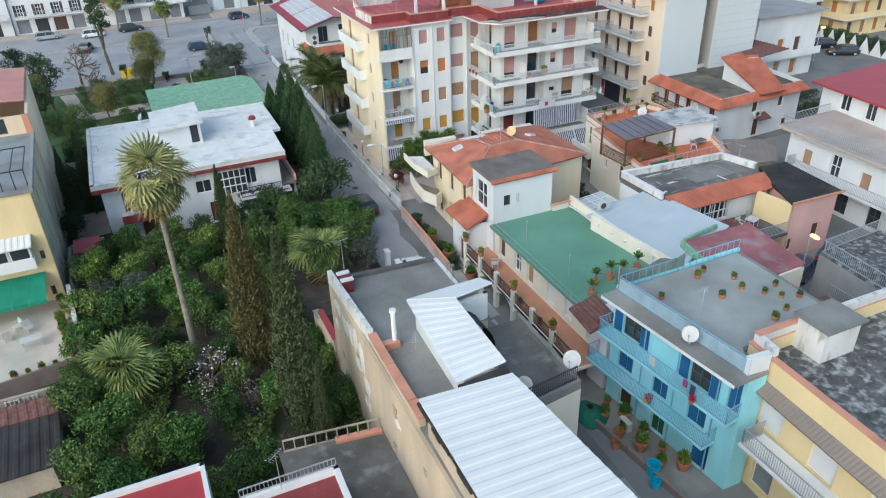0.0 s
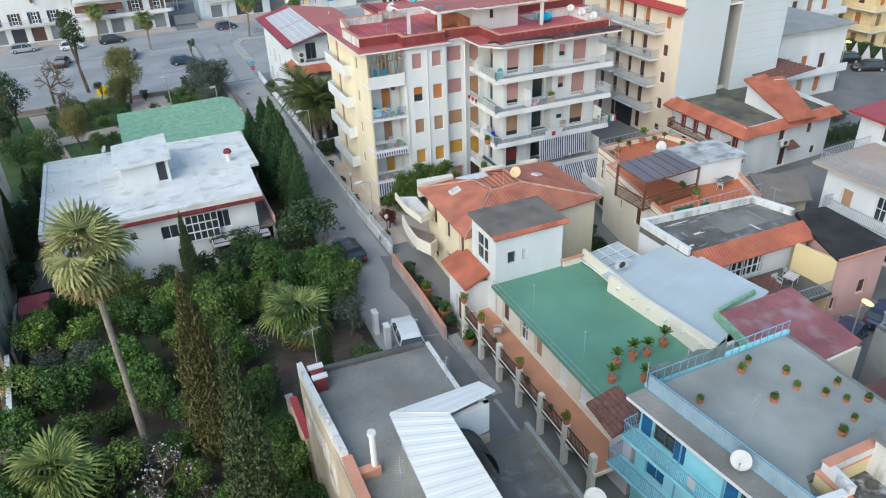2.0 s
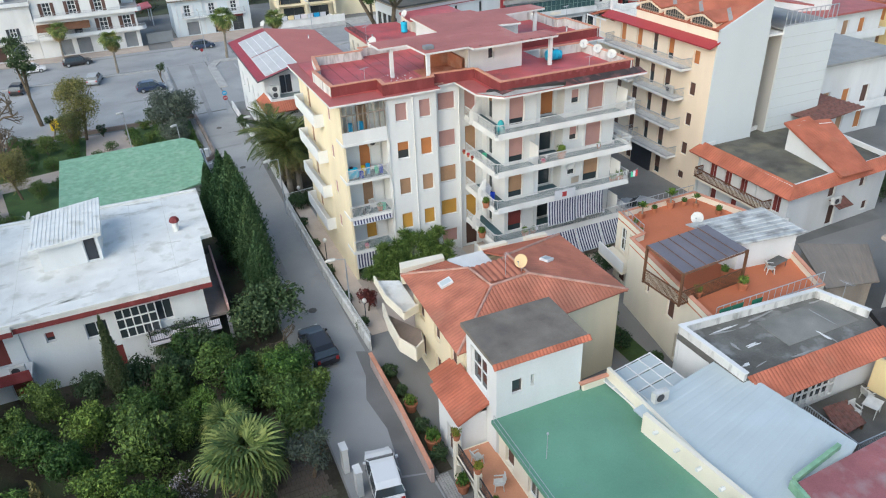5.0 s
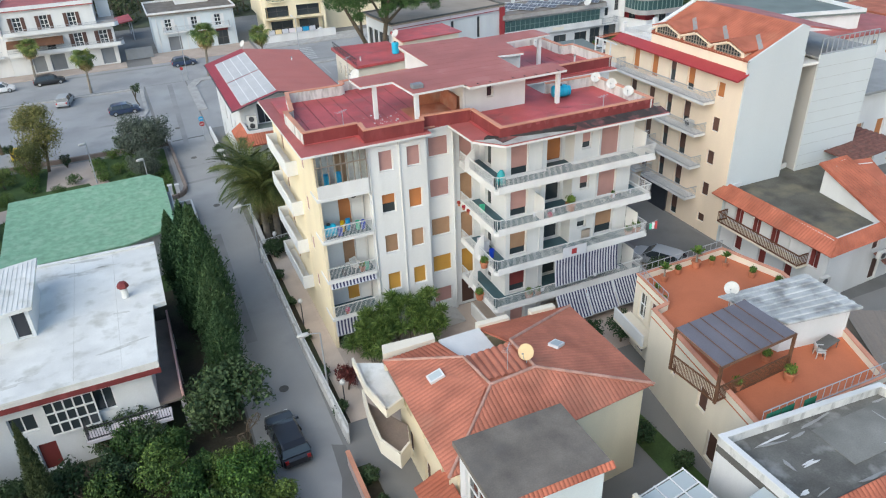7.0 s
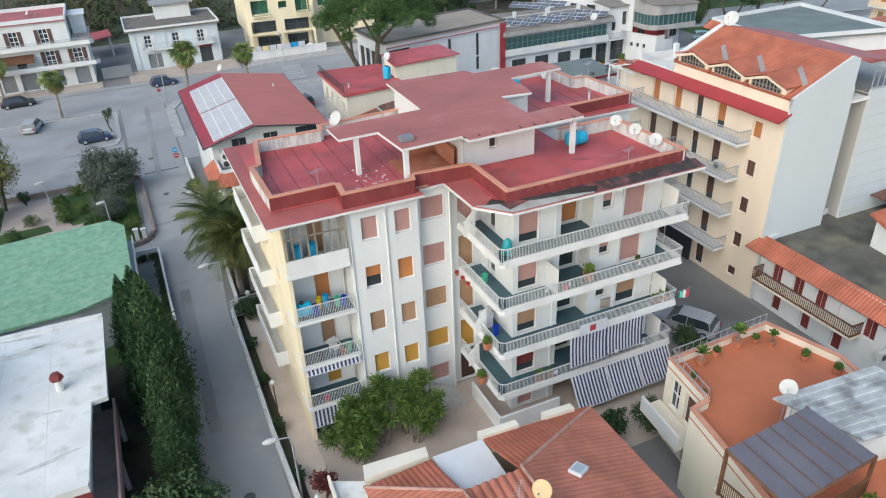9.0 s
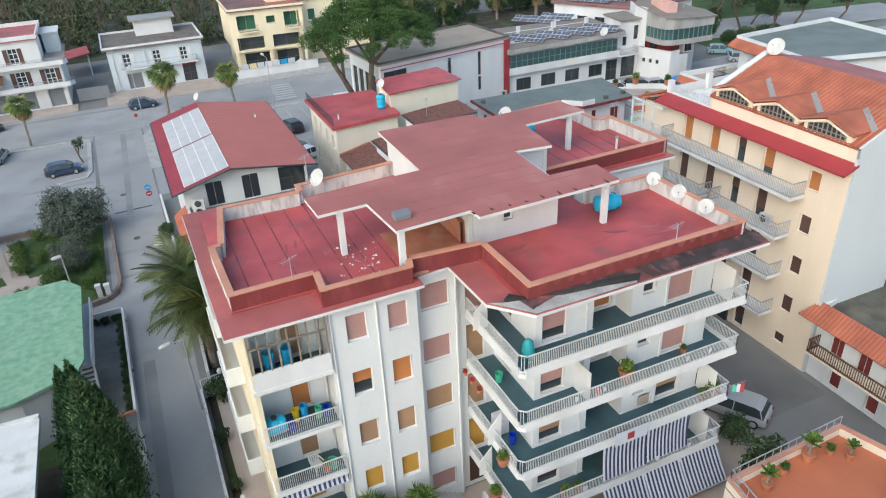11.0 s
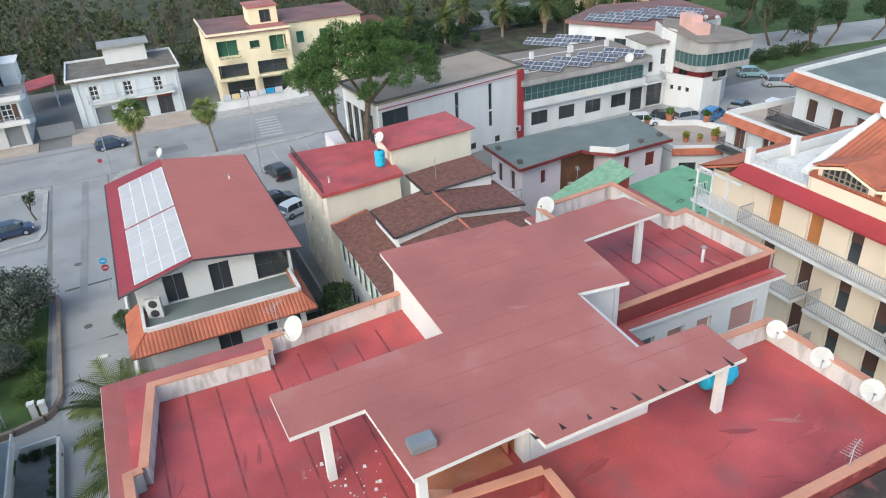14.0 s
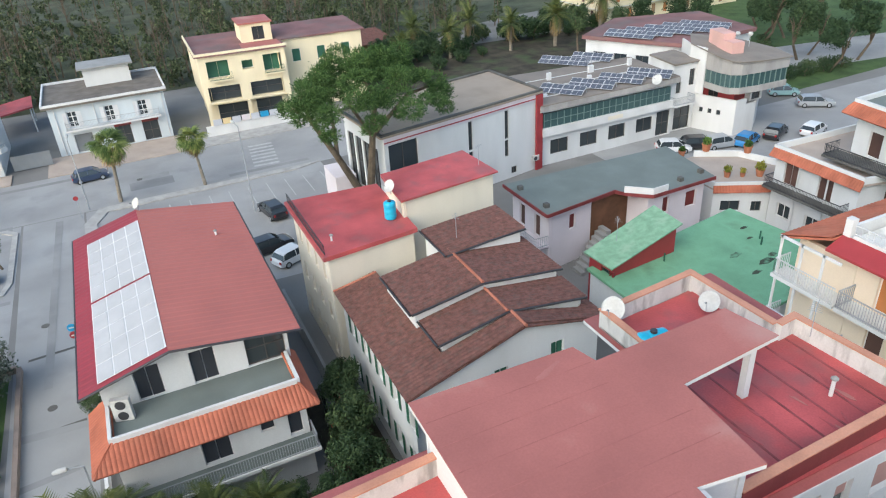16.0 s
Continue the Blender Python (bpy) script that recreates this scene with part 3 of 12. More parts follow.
sheet("pavement", [(-7.5, -10.2), (19.5, -10.2), (19.5, -0.5), (-7.5, -0.5)], 0.04, "pave", "beige paved yard in front of the flats", "pavement")
M["brickpave"] = mat("worn_brown_paving_bricks", (0.13, 0.105, 0.085), 0.95, 0.35, 0.7, stain=(0.06, 0.065, 0.04), amount=0.5, spread=0.4)
M["brownwall"] = mat("brown_rendered_wall", (0.27, 0.215, 0.185), 0.95, 0.25, 0.8, stain=(0.15, 0.13, 0.11), amount=0.4, spread=0.8)
for line in ([(-70, 46.6), (-14.3, 46.2), (-14.15, 39), (-14.0, 32.0), (-14.3, 30.8), (-14.9, 30.1), (-16.6, 29.6), (-22.0, 29.2)],):
    bm = bm_new()
    for a, b in zip(line, line[1:]):
        run_band(bm, a, b, 0, 0.5, 0.3)
    single("garden_wall", bm, "brownwall", "low brownish rendered wall around the park", "garden wall", kind="structure")
M["yardconc"] = mat("damp_yard_concrete", (0.27, 0.265, 0.24), 0.95, 0.3, 0.5, stain=(0.13, 0.135, 0.11), amount=0.4, spread=0.4)
sheet("pavement", [(-16.4, 13.6), (-13.8, 13.6), (-13.75, 27.0), (-16.4, 27.0)], 0.03, "yardconc", "dark stained concrete yard behind the street wall", "yard")
sheet("road", [(-22, 27.0), (-13.9, 27.0), (-14.0, 31.0), (-14.9, 29.9), (-16.6, 29.4), (-22, 29.0)], 0.034, "asphalt", "short grey asphalt driveway into the park", "driveway")
M["asphalt2"] = mat("repaired_asphalt", (0.285, 0.285, 0.28), 0.9, 0.18, 0.3, 40, 0.25, stain=(0.22, 0.22, 0.215), amount=0.4, spread=0.5)
for k, ring in enumerate(([(-14.2, 37.7), (-9.6, 37.4), (-9.6, 38.1), (-14.2, 38.5)], [(-13.9, 33.0), (-10.4, 33.5), (-10.5, 34.0), (-13.9, 33.6)], rect(-4.2, 77.2, 0.6, 79.6), rect(-60, 73.2, -16, 74.3), [(-12.6, 43), (-12.0, 43), (-11.2, 73), (-11.9, 73)], rect(6.5, 75.2, 16.0, 76.0), rect(-23, 57.2, -15.4, 57.8), [(-13.2, 2), (-12.4, 2), (-12.2, 20), (-13.0, 20)], rect(-30, 84.6, -10, 85.4))):
    sheet("road_patch", ring, 0.026 + 0.0012 * k, "asphalt2", "darker repaired strip in the asphalt", "road patch")
for k, (x, y) in enumerate(((-11.6, 26.4), (-12.0, 40.6), (-12.6, 52.0), (-3.0, 80.4), (-11.9, -4.0))):
    bm = bm_new()
    lathe(bm, [(0.32, 0.0), (0.32, 0.045), (0.01, 0.05)], (x, y, 0.0), 14)
    single("manhole_cover", bm, "darkconc", "round iron manhole cover in the road", "manhole cover", "manhole covers")
# park paths
for ring in ([(-20, 28), (-18.4, 28), (-23.4, 45.6), (-25.4, 45.6)], [(-38, 31), (-20, 34.0), (-20, 37.4), (-38, 34)], [(-27.4, 38.4), (-22.6, 38.6), (-22.6, 45.6), (-27.4, 45.6)], [(-34, 14), (-32.4, 14), (-38, 45), (-40, 45)]):
    sheet("pavement", ring, 0.03 + 0.004 * (len(scene.objects) % 5), "pave", "pale gravel path through the park", "path")
sheet("pavement", [(-37.9, 2.3), (-37.55, -3.2), (-34.7, -2.8), (-34.8, 2.4)], 0.04, "pave", "beige paved yard beside the villa", "yard")
bricks = bm_new()
for i in range(26):
    for j in range(22):
        x, y = -22.2 + 0.27 * i + 0.13 * (j % 2), -24.2 + 0.42 * j
        inside = x > -22.0 + 0.10 * (y + 24) and x < -15.7 + 0.12 * (-19 - y if y < -19 else 0) - 0.22 * max(0, -21.5 - y) - 0.5 * max(0, y + 17.5)
        if inside:
            z = 0.03 + 0.012 * math.sin(i * 12.9 + j * 7.3)
            box(bricks, x, y, 0.0, x + 0.245, y + 0.395, z)
single("garden_paving", bricks, "brickpave", "worn brown brick paving between the garden palms", "paving", kind="structure")
# kerbs and islands
ISLES = [[(-19.8, 58.2), (-16.0, 59.0), (-15.4, 61.0), (-15.4, 72.2), (-16.4, 73.4), (-60, 73.4), (-60, 72.9), (-16.8, 72.8), (-15.9, 71.9), (-15.9, 61.2), (-16.3, 59.5), (-19.8, 58.8)],
         [(-9.2, 58), (-8.0, 58), (-8.0, 70), (-6.8, 72.6), (14, 73.0), (17, 74.0), (-7.6, 74.0), (-9.2, 70.5)]]
for ring in ISLES:
    sheet("pavement", ring, 0.14, "kerb", "raised grey kerb island at the car park", "kerb", 0.14)
sheet("pavement", [(-60, 87), (-16.8, 87), (-16.8, 90.6), (-60, 90.6)], 0.14, "pave", "pinkish pavement in front of the shops", "pavement", 0.14)
sheet("pavement", [(-12.8, 87), (4.4, 87), (4.4, 93.9), (-12.8, 93.9)], 0.14, "pave", "pinkish pavement in front of the white house", "pavement", 0.14)
sheet("pavement", [(5.0, 87), (34, 87), (34, 92.4), (5.0, 92.4)], 0.14, "kerb", "grey pavement along the main road", "pavement", 0.14)
for i in range(8):
    bm = bm_new()
    y = 75.4 + 1.18 * i
    x = 9.6 + 0.12 * i
    prism(bm, [(x, y), (x + 3.0, y - 0.12), (x + 3.0, y + 0.4), (x, y + 0.52)], 0.021, 0.026)
    single("road_marking", bm, "mark", "worn white zebra crossing stripe", "road marking", "zebra crossing stripes", "structure")
sheet("road_patch", [(-3.5, 78.6), (0.2, 78.4), (0.4, 81.2), (-3.3, 81.4)], 0.024, "concrete", "pale square patch in the main road", "road patch")
for i in range(11):
    bm = bm_new()
    prism(bm, [(-5.0 + 2.1 * i, 66), (-4.9 + 2.1 * i, 66), (-4.9 + 2.1 * i, 71), (-5.0 + 2.1 * i, 71)], 0.017, 0.022)
    single("road_marking", bm, "mark", "thin worn white parking bay line", "road marking", "parking bay lines", "structure")
for x, y in ((-11.8, 38.0), (-11.8, 47.4)):
    bm = bm_new()
    prism(bm, [(x - 1.9, y - 0.15), (x + 1.9, y + 0.1), (x + 1.9, y + 0.4), (x - 1.9, y + 0.15)], 0.013, 0.018)
    single("road_patch", bm, "darkconc", "dark patched trench across the side street", "road patch", kind="structure")

# ---------------------------------------------------------------- the block of flats
FLOORS = (2.6, 5.6, 8.6, 11.6)
flats = thing("apartment_building", "five-storey white block of flats with red flat roof", "apartment building", (4, 3, 0))
SHUTS = ("shutpink", "shutyellow", "shutbrown", "shutorange", "shutpink")
ring = [(-7.3, 0.1), (-4.1, 0.1), (-4.1, -1.4), (0.0, -1.4), (0.0, -0.7), (2.3, -0.7), (2.3, -0.4), (4.3, -0.4), (4.3, -4.3), (7.3, -4.3), (7.3, -3.2), (9.4, -3.2), (9.4, -4.3), (14.2, -4.3), (14.2, 1.2), (10.3, 1.2), (10.3, 4.4), (18.2, 4.4), (18.2, 11.2), (-7.3, 10.6)]
ops = []
for i, f in enumerate((-0.4, *FLOORS)):
    s = SHUTS[i]
    if i:
        ops += [(0, 1.9, f + 0.03, 0.9, 2.2, "shut", ("", "shutyellow", "shutbrown", "shutorange", "shutbrown")[i])]
        ops += [(2, 1.3, f + 0.95, 0.95, 1.4, "half" if i == 3 else "shut", s, 0.5), (2, 3.2, f + 0.95, 0.95, 1.4, "shut", s)]
        ops += [(4, 1.15, f + 0.95, 1.45, 1.4, "shut", ("", "shutyellow", "shutbrown", "shutpink", "shutpink")[i])]
        ops += [(6, 1.0, f + 0.03, 1.0, 2.2, "shut", ("", "shutyellow", "shutbrown", "shutbrown", "shutpink")[i])]
        ops += [(8, 0.98, f + 0.1, 1.3, 2.2, "half", ("", "shutred", "shutbrown", "shutpink", "shutpink")[i], 0.75)]
        ops += [(10, 1.05, f + 0.03, 1.6, 2.2, "half", "shutorange" if i == 4 else "shutdark", 0.95 if i == 4 else 0.3)]
        ops += [(12, 1.0, f + 0.95, 0.75, 1.15, "half", "shutpink" if i > 2 else "shutwhite", 0.6), (12, 2.9, f + 0.05, 1.5, 2.25, "shut" if i != 2 else "half", "shutpink" if i > 2 else "shutbrown", 0.7)]
        ops += [(7, 1.3, f + 0.03, 0.9, 2.1, "half", "shutbrown", 0.35)]
        ops += [(16, 1.4, f + 0.9, 0.8, 1.2, "half", "shutgrey", 0.4), (16, 2.9, f + 0.9, 0.9, 1.2, "shut", "shutpink"), (16, 4.4, f + 0.9, 0.8, 1.2, "half", "shutpink", 0.6), (16, 6.6, f + 0.7, 1.5, 1.4, "shut", "shutpink")]
    else:
        ops += [(4, 1.15, 0.9, 1.4, 1.3, "shut", "shutpink"), (8, 1.0, 0.1, 1.1, 2.1, "shut", "shutpink"), (12, 2.0, 0.1, 1.1, 2.1, "shut", "shutred"), (6, 1.0, 0.05, 1.1, 2.2, "shut", "shutdark")]
walls(flats, ring, 0, 14.55, "white", ops)
wring = [(-7.5, -1.45), (-7.3, -1.45), (-7.3, 10.65), (-7.5, 10.65)]
walls(flats, wring, 0, 14.55, "cream", [(3, 3.0, f + 0.1, 0.9, 2.1, "shut", "shutbrown") for f in FLOORS] + [(3, 9.0, f + 0.9, 0.7, 1.1, "shut", "shutpink") for f in FLOORS], thick=0.12)
M["tealfloor"] = mat("dark_teal_balcony_tiles", (0.055, 0.115, 0.135), 0.5, 0.2, 1.0)
M["rail"] = mat("white_painted_railing", (0.60, 0.61, 0.61), 0.5, 0.1, 1.0)
M["stripe"] = mat("navy_awning_cloth", (0.04, 0.045, 0.10), 0.8, 0.1, 1, bump=0.0)
M["cloth"] = mat("white_awning_cloth", (0.55, 0.56, 0.60), 0.8, 0.1, 1, bump=0.0)


def awning(parent, x0, x1, y0, z0, y1, z1, stripes=0.115):
    """A striped cloth let down from (y0, z0) to (y1, z1) between x0 and x1."""
    n = max(2, int((x1 - x0) / stripes))
    rows = [(y0 + (y1 - y0) * k / 4 + 0.05 * math.sin(math.pi * k / 4), z0 + (z1 - z0) * k / 4) for k in range(5)]

    def band(a, b, lift, t):
        bm = bm_new()
        loft_rows = [[(a, y - lift, z), (b, y - lift, z), (b, y - lift + t, z), (a, y - lift + t, z)] for y, z in rows]
        for p, q in zip(loft_rows, loft_rows[1:]):
            quads(bm, p + q, [(0, 1, 5, 4), (1, 2, 6, 5), (2, 3, 7, 6), (3, 0, 4, 7)])
        bmesh.ops.remove_doubles(bm, verts=bm.verts, dist=1e-4)
        return bm

    ob = part("awning", band(x0, x1, 0, 0.015), "cloth", parent, "white and navy striped awning")
    for i in range(1, n, 2):
        part("stripe", band(x0 + (x1 - x0) * i / n, x0 + (x1 - x0) * (i + 1) / n, 0.006, 0.026), "stripe", ob)
    bm = bm_new()
    tube(bm, (x0, y1, z1), (x1, y1, z1), 0.03, 0.03, 6)
    part("awning_bar", bm, "iron", ob)


for f in FLOORS:
    bm = bm_new()
    box(bm, -7.55, -1.6, f - 0.2, -4.1, 0.1, f)
    slab = part("balcony", bm, "white2", flats)
    bm = bm_new()
    box(bm, -7.45, -1.5, f + 0.003, -4.15, 0.05, f + 0.012)
    part("balcony_floor", bm, "tealfloor", slab)
    if f < 11:
        railing(slab, [(-7.45, -1.55), (-4.15, -1.55)], f, 0.92, 0.09, "rail", 0.011, 0.024)
    bm = bm_new()
    box(bm, -8.25, 3.4, f - 0.18, -7.5, 9.6, f)
    slab = part("balcony", bm, "white2", flats)
    bm = bm_new()
    box(bm, -8.27, 3.4, f, -8.19, 9.6, f + 0.85)
    box(bm, -8.19, 3.4, f, -7.5, 3.48, f + 0.85)
    box(bm, -8.19, 9.52, f, -7.5, 9.6, f + 0.85)
    part("balcony_front", bm, "white", slab)
    bring = [(2.75, -0.4), (2.75, -5.5), (3.0, -5.75), (15.1, -5.75), (15.1, 0.6), (14.2, 0.6), (14.2, -4.3), (9.4, -4.3), (9.4, -3.2), (7.3, -3.2), (7.3, -4.3), (4.3, -4.3), (4.3, -0.4)]
    bm = bm_new()
    prism(bm, bring, f - 0.22, f)
    slab = part("balcony", bm, "white2", flats)
    bm = bm_new()
    prism(bm, [(2.85, -0.45), (2.85, -5.45), (3.05, -5.65), (15.0, -5.65), (15.0, 0.5), (14.25, 0.5), (14.25, -4.35), (9.35, -4.35), (9.35, -3.25), (7.35, -3.25), (7.35, -4.35), (4.25, -4.35), (4.25, -0.45)], f + 0.004, f + 0.012)
    part("balcony_floor", bm, "tealfloor", slab)
    railing(slab, [(2.8, -0.5), (2.8, -5.45), (3.05, -5.7), (15.04, -5.7), (15.04, 0.55)], f, 0.92, 0.09, "rail", 0.011, 0.024)
    bm = bm_new()
    for a, b in (((2.76, -0.5), (2.76, -5.48)), ((3.0, -5.74), (15.08, -5.74)), ((15.08, -5.74), (15.08, 0.55))):
        run_band(bm, a, b, f + 0.001, f + 0.24, 0.1)
    part("balcony_kerb", bm, "white2", slab)
    bm = bm_new()
    box(bm, 6.4, -5.62, f + 0.02, 6.44, -4.35, f + 1.7) if f == 8.6 else box(bm, 14.2, -5.6, f + 0.02, 14.24, -4.35, f + 1.8)
    part("divider", bm, "white2", slab)
# glazed top loggia
M["clearglass"] = glass_mat("clear_glass", (0.95, 0.97, 0.96), 0.02)
M["clearglass"].node_tree.nodes["Principled BSDF"].inputs["Transmission Weight"].default_value = 1.0
M["clearglass"].node_tree.nodes["Principled BSDF"].inputs["IOR"].default_value = 1.1
M["brownframe"] = mat("weathered_brown_frame", (0.26, 0.22, 0.18), 0.6, 0.2, 1.0)
bm = bm_new()
box(bm, -7.45, -1.58, 11.6, -4.12, -1.5, 12.5)
veranda = part("veranda", bm, "white2", flats, "glazed-in corner balcony")
bm = bm_new()
box(bm, -7.4, -1.55, 12.5, -4.15, -1.53, 14.35)
part("pane", bm, "clearglass", veranda).visible_shadow = False
bm = bm_new()
for i in range(9):
    x = -7.42 + 3.27 * i / 8
    box(bm, x - 0.03, -1.6, 12.5, x + 0.03, -1.5, 14.38)
box(bm, -7.45, -1.6, 13.7, -4.12, -1.5, 13.76)
part("frame", bm, "brownframe", veranda)
awning(flats, 7.4, 10.0, -5.75, 5.38, -5.95, 3.35)
awning(flats, 10.05, 12.6, -5.75, 5.38, -5.95, 3.45)
awning(flats, 7.6, 10.1, -5.75, 2.38, -6.9, 0.7)
awning(flats, 10.15, 12.4, -5.75, 2.38, -6.9, 0.75)
awning(flats, 12.45, 14.9, -5.75, 2.38, -6.9, 0.8)
awning(flats, -7.4, -4.2, -1.62, 5.4, -1.75, 5.05)
awning(flats, -7.4, -4.2, -1.62, 2.4, -1.7, 1.2)
for x, y in ((-3.95, -1.46), (-1.9, -1.46), (0.1, -0.76), (2.15, -0.76), (11.35, -4.36), (6.9, -4.36), (-4.2, 0.02)):
    bm = bm_new()
    tube(bm, (x, y, 0.1), (x, y, 14.4), 0.05, 0.05, 7)
    part("downpipe", bm, "white2", flats)
for i in range(6):
    bm = bm_new()
    box(bm, 0.2 + 0.3 * i, -2.6, 0.04, 0.5 + 0.3 * i, -0.75, 0.04 + 0.16 * (6 - i))
    part("entrance_step", bm, "kerb", flats)
bm = bm_new()
box(bm, 2.7, -5.75, 0.04, 2.85, -2.0, 1.1)
box(bm, 2.85, -5.75, 0.04, 6.9, -5.6, 1.1)
part("ground_floor_wall", bm, "white2", flats)

aring = [(-8.2, -1.75), (0.25, -1.75), (0.25, -1.0), (1.8, -0.85), (1.9, -4.3), (3.3, -5.95), (15.6, -5.95), (15.6, 1.5), (10.5, 1.5), (10.5, 4.2), (18.8, 4.2), (18.8, 14.6), (12.0, 14.4), (12.0, 11.2), (-8.3, 10.6)]
flat_roof(flats, aring, 14.7, "redroof", 0.16, "eaves_slab")
bm = bm_new()
k = len(aring)
for e in range(k):
    a, b = Vector((*aring[e], 0)), Vector((*aring[(e + 1) % k], 0))
    run_band(bm, (a.x, a.y), (b.x, b.y), 14.53, 14.66, 0.02, False)
part("eaves_edge", bm, "white2", flats)
M["bareconc"] = mat("bare_crumbled_concrete", (0.40, 0.39, 0.37), 0.95, 0.3, 1.2, stain=(0.25, 0.24, 0.23), amount=0.45, spread=1.5, bump=0.6)
M["algae"] = mat("black_stained_edge", (0.33, 0.105, 0.10), 0.9, 0.35, 1.0, stain=(0.035, 0.032, 0.032), amount=1.3, spread=0.8)
M["blackedge"] = mat("sooty_roof_edge", (0.055, 0.045, 0.045), 0.9, 0.35, 1.2, stain=(0.27, 0.10, 0.10), amount=0.55, spread=1.1)
bm = bm_new()
prism(bm, [(1.95, -4.3), (3.32, -5.9), (9.6, -5.9), (9.4, -5.12), (3.25, -5.12), (2.9, -4.7)], 14.703, [14.72, 14.72, 14.72, 14.92, 14.92, 14.76])
part("stained_edge", bm, "algae", flats, "black algae stain along the roof edge")
bm = bm_new()
prism(bm, [(9.6, -5.9), (15.55, -5.9), (15.5, -5.12), (9.4, -5.12)], 14.703, [14.72, 14.72, 14.92, 14.92])
part("stained_edge", bm, "blackedge", flats, "soot-black sloping roof edge")
bm = bm_new()
prism(bm, [(15.02, -5.1), (15.55, -5.1), (15.55, -1.2), (15.0, -1.2)], 14.703, [14.86, 14.72, 14.72, 14.86])
part("stained_edge", bm, "blackedge", flats)
bm = bm_new()
prism(bm, [(1.97, -4.36), (2.5, -4.75), (3.6, -5.1), (4.9, -5.45), (6.4, -5.6), (8.2, -5.86), (8.2, -5.92), (3.32, -5.92)], 14.724, [14.74, 14.83, 14.86, 14.86, 14.84, 14.78, 14.75, 14.75])
part("bare_edge", bm, "bareconc", flats, "crumbled roof edge of bare concrete")
bm = bm_new()
prism(bm, [(2.5, -4.7), (3.6, -5.05), (4.9, -5.4), (6.4, -5.55), (8.4, -5.82), (8.6, -5.6), (6.8, -5.3), (5.6, -5.35), (4.6, -5.12), (3.4, -4.95), (2.9, -4.4)], 14.725, 14.93)
part("bitumen_line", bm, "bitumen", flats, "torn black bitumen along the crumbled edge")
floor_ring = [(-7.6, -0.1), (-4.2, -0.1), (-4.2, -1.4), (0.1, -1.4), (0.1, -0.7), (3.2, -0.5), (3.2, -5.1), (14.9, -5.1), (14.9, 1.4), (10.3, 1.4), (10.3, 4.5), (18.4, 4.5), (18.2, 13.8), (12.2, 13.6), (12.2, 10.8), (-7.5, 9.8)]
flat_roof(flats, floor_ring, 14.78, "redcoat", 0.05, "terrace")
# dark seams of the coating
M["coatseam"] = mat("darkened_coat_seam", (0.27, 0.06, 0.062), 0.6, 0.35, 1.5, stain=(0.42, 0.10, 0.10), amount=0.5, spread=0.8)
for i in range(15):
    x = -6.6 + 1.05 * i if i < 9 else 12.6 + 1.0 * (i - 9)
    bm = bm_new()
    if i < 9:
        box(bm, x, 0.2 if x < -4 else -1.1, 14.781, x + 0.07, 8.9, 14.788)
    else:
        box(bm, x, 4.8, 14.781, x + 0.09, 9.6, 14.788)
    part("roof_seam", bm, "coatseam", flats)
par = [(-7.56, -0.05), (-4.02, 0.02), (-4.12, -1.45), (-0.1, -1.45), (0.1, -0.8), (3.35, -1.1), (3.38, -5.15), (14.9, -5.05), (14.65, 1.38), (10.5, 1.42), (10.25, 4.5), (18.65, 4.8), (18.3, 9.9), (17.3, 9.8), (17.2, 14.2), (12.2, 13.7), (12.2, 10.6), (-2.4, 9.52), (-2.45, 8.64), (-6.6, 8.75), (-7.2, 4.7), (-7.66, 4.6)]
parapet(flats, par, 14.71, 15.5, "maroon", 0.22, cap="coping", edges=(0, 1, 2, 3, 4, 5, 6, 10))
parapet(flats, par, 14.71, 15.5, "drip", 0.22, cap="coping", edges=(7, 8, 11, 12, 13, 14, 15, 16, 17, 18, 19, 20, 21))
walls(flats, [(3.4, 0.1), (8.1, 0.1), (8.3, 4.9), (10.2, 4.5), (10.2, 7.2), (8.6, 9.6), (3.3, 10.4)], 14.78, 17.0, "white", [(0, 2.0, 0.9, 0.5, 0.9, "window", "")], name="rooftop_wall")
M["rustwall"] = mat("rusty_red_plaster", (0.47, 0.19, 0.11), 0.9, 0.25, 0.8, stain=(0.5, 0.34, 0.26), amount=0.35, spread=0.7)
walls(flats, [(3.36, 0.6), (3.36, 3.6), (1.2, 3.6)], 14.79, 15.9, "rustwall", name="rooftop_wall", sides=2)
bm = bm_new()
box(bm, 0.1, 0.2, 14.78, 3.1, 3.35, 14.79)
part("terrace_floor", bm, "rustwall", flats, "terracotta-coloured floor under the canopy")
M["coatstain"] = mat("dark_damp_coat", (0.42, 0.085, 0.087), 0.5, 0.3, 1.2, stain=(0.24, 0.07, 0.07), amount=0.5, spread=1.0)
M["dustycoat"] = mat("dusty_faded_coat", (0.44, 0.165, 0.145), 0.8, 0.2, 0.8, stain=(0.40, 0.155, 0.14), amount=0.6, spread=0.9)
rnd = random.Random(77)
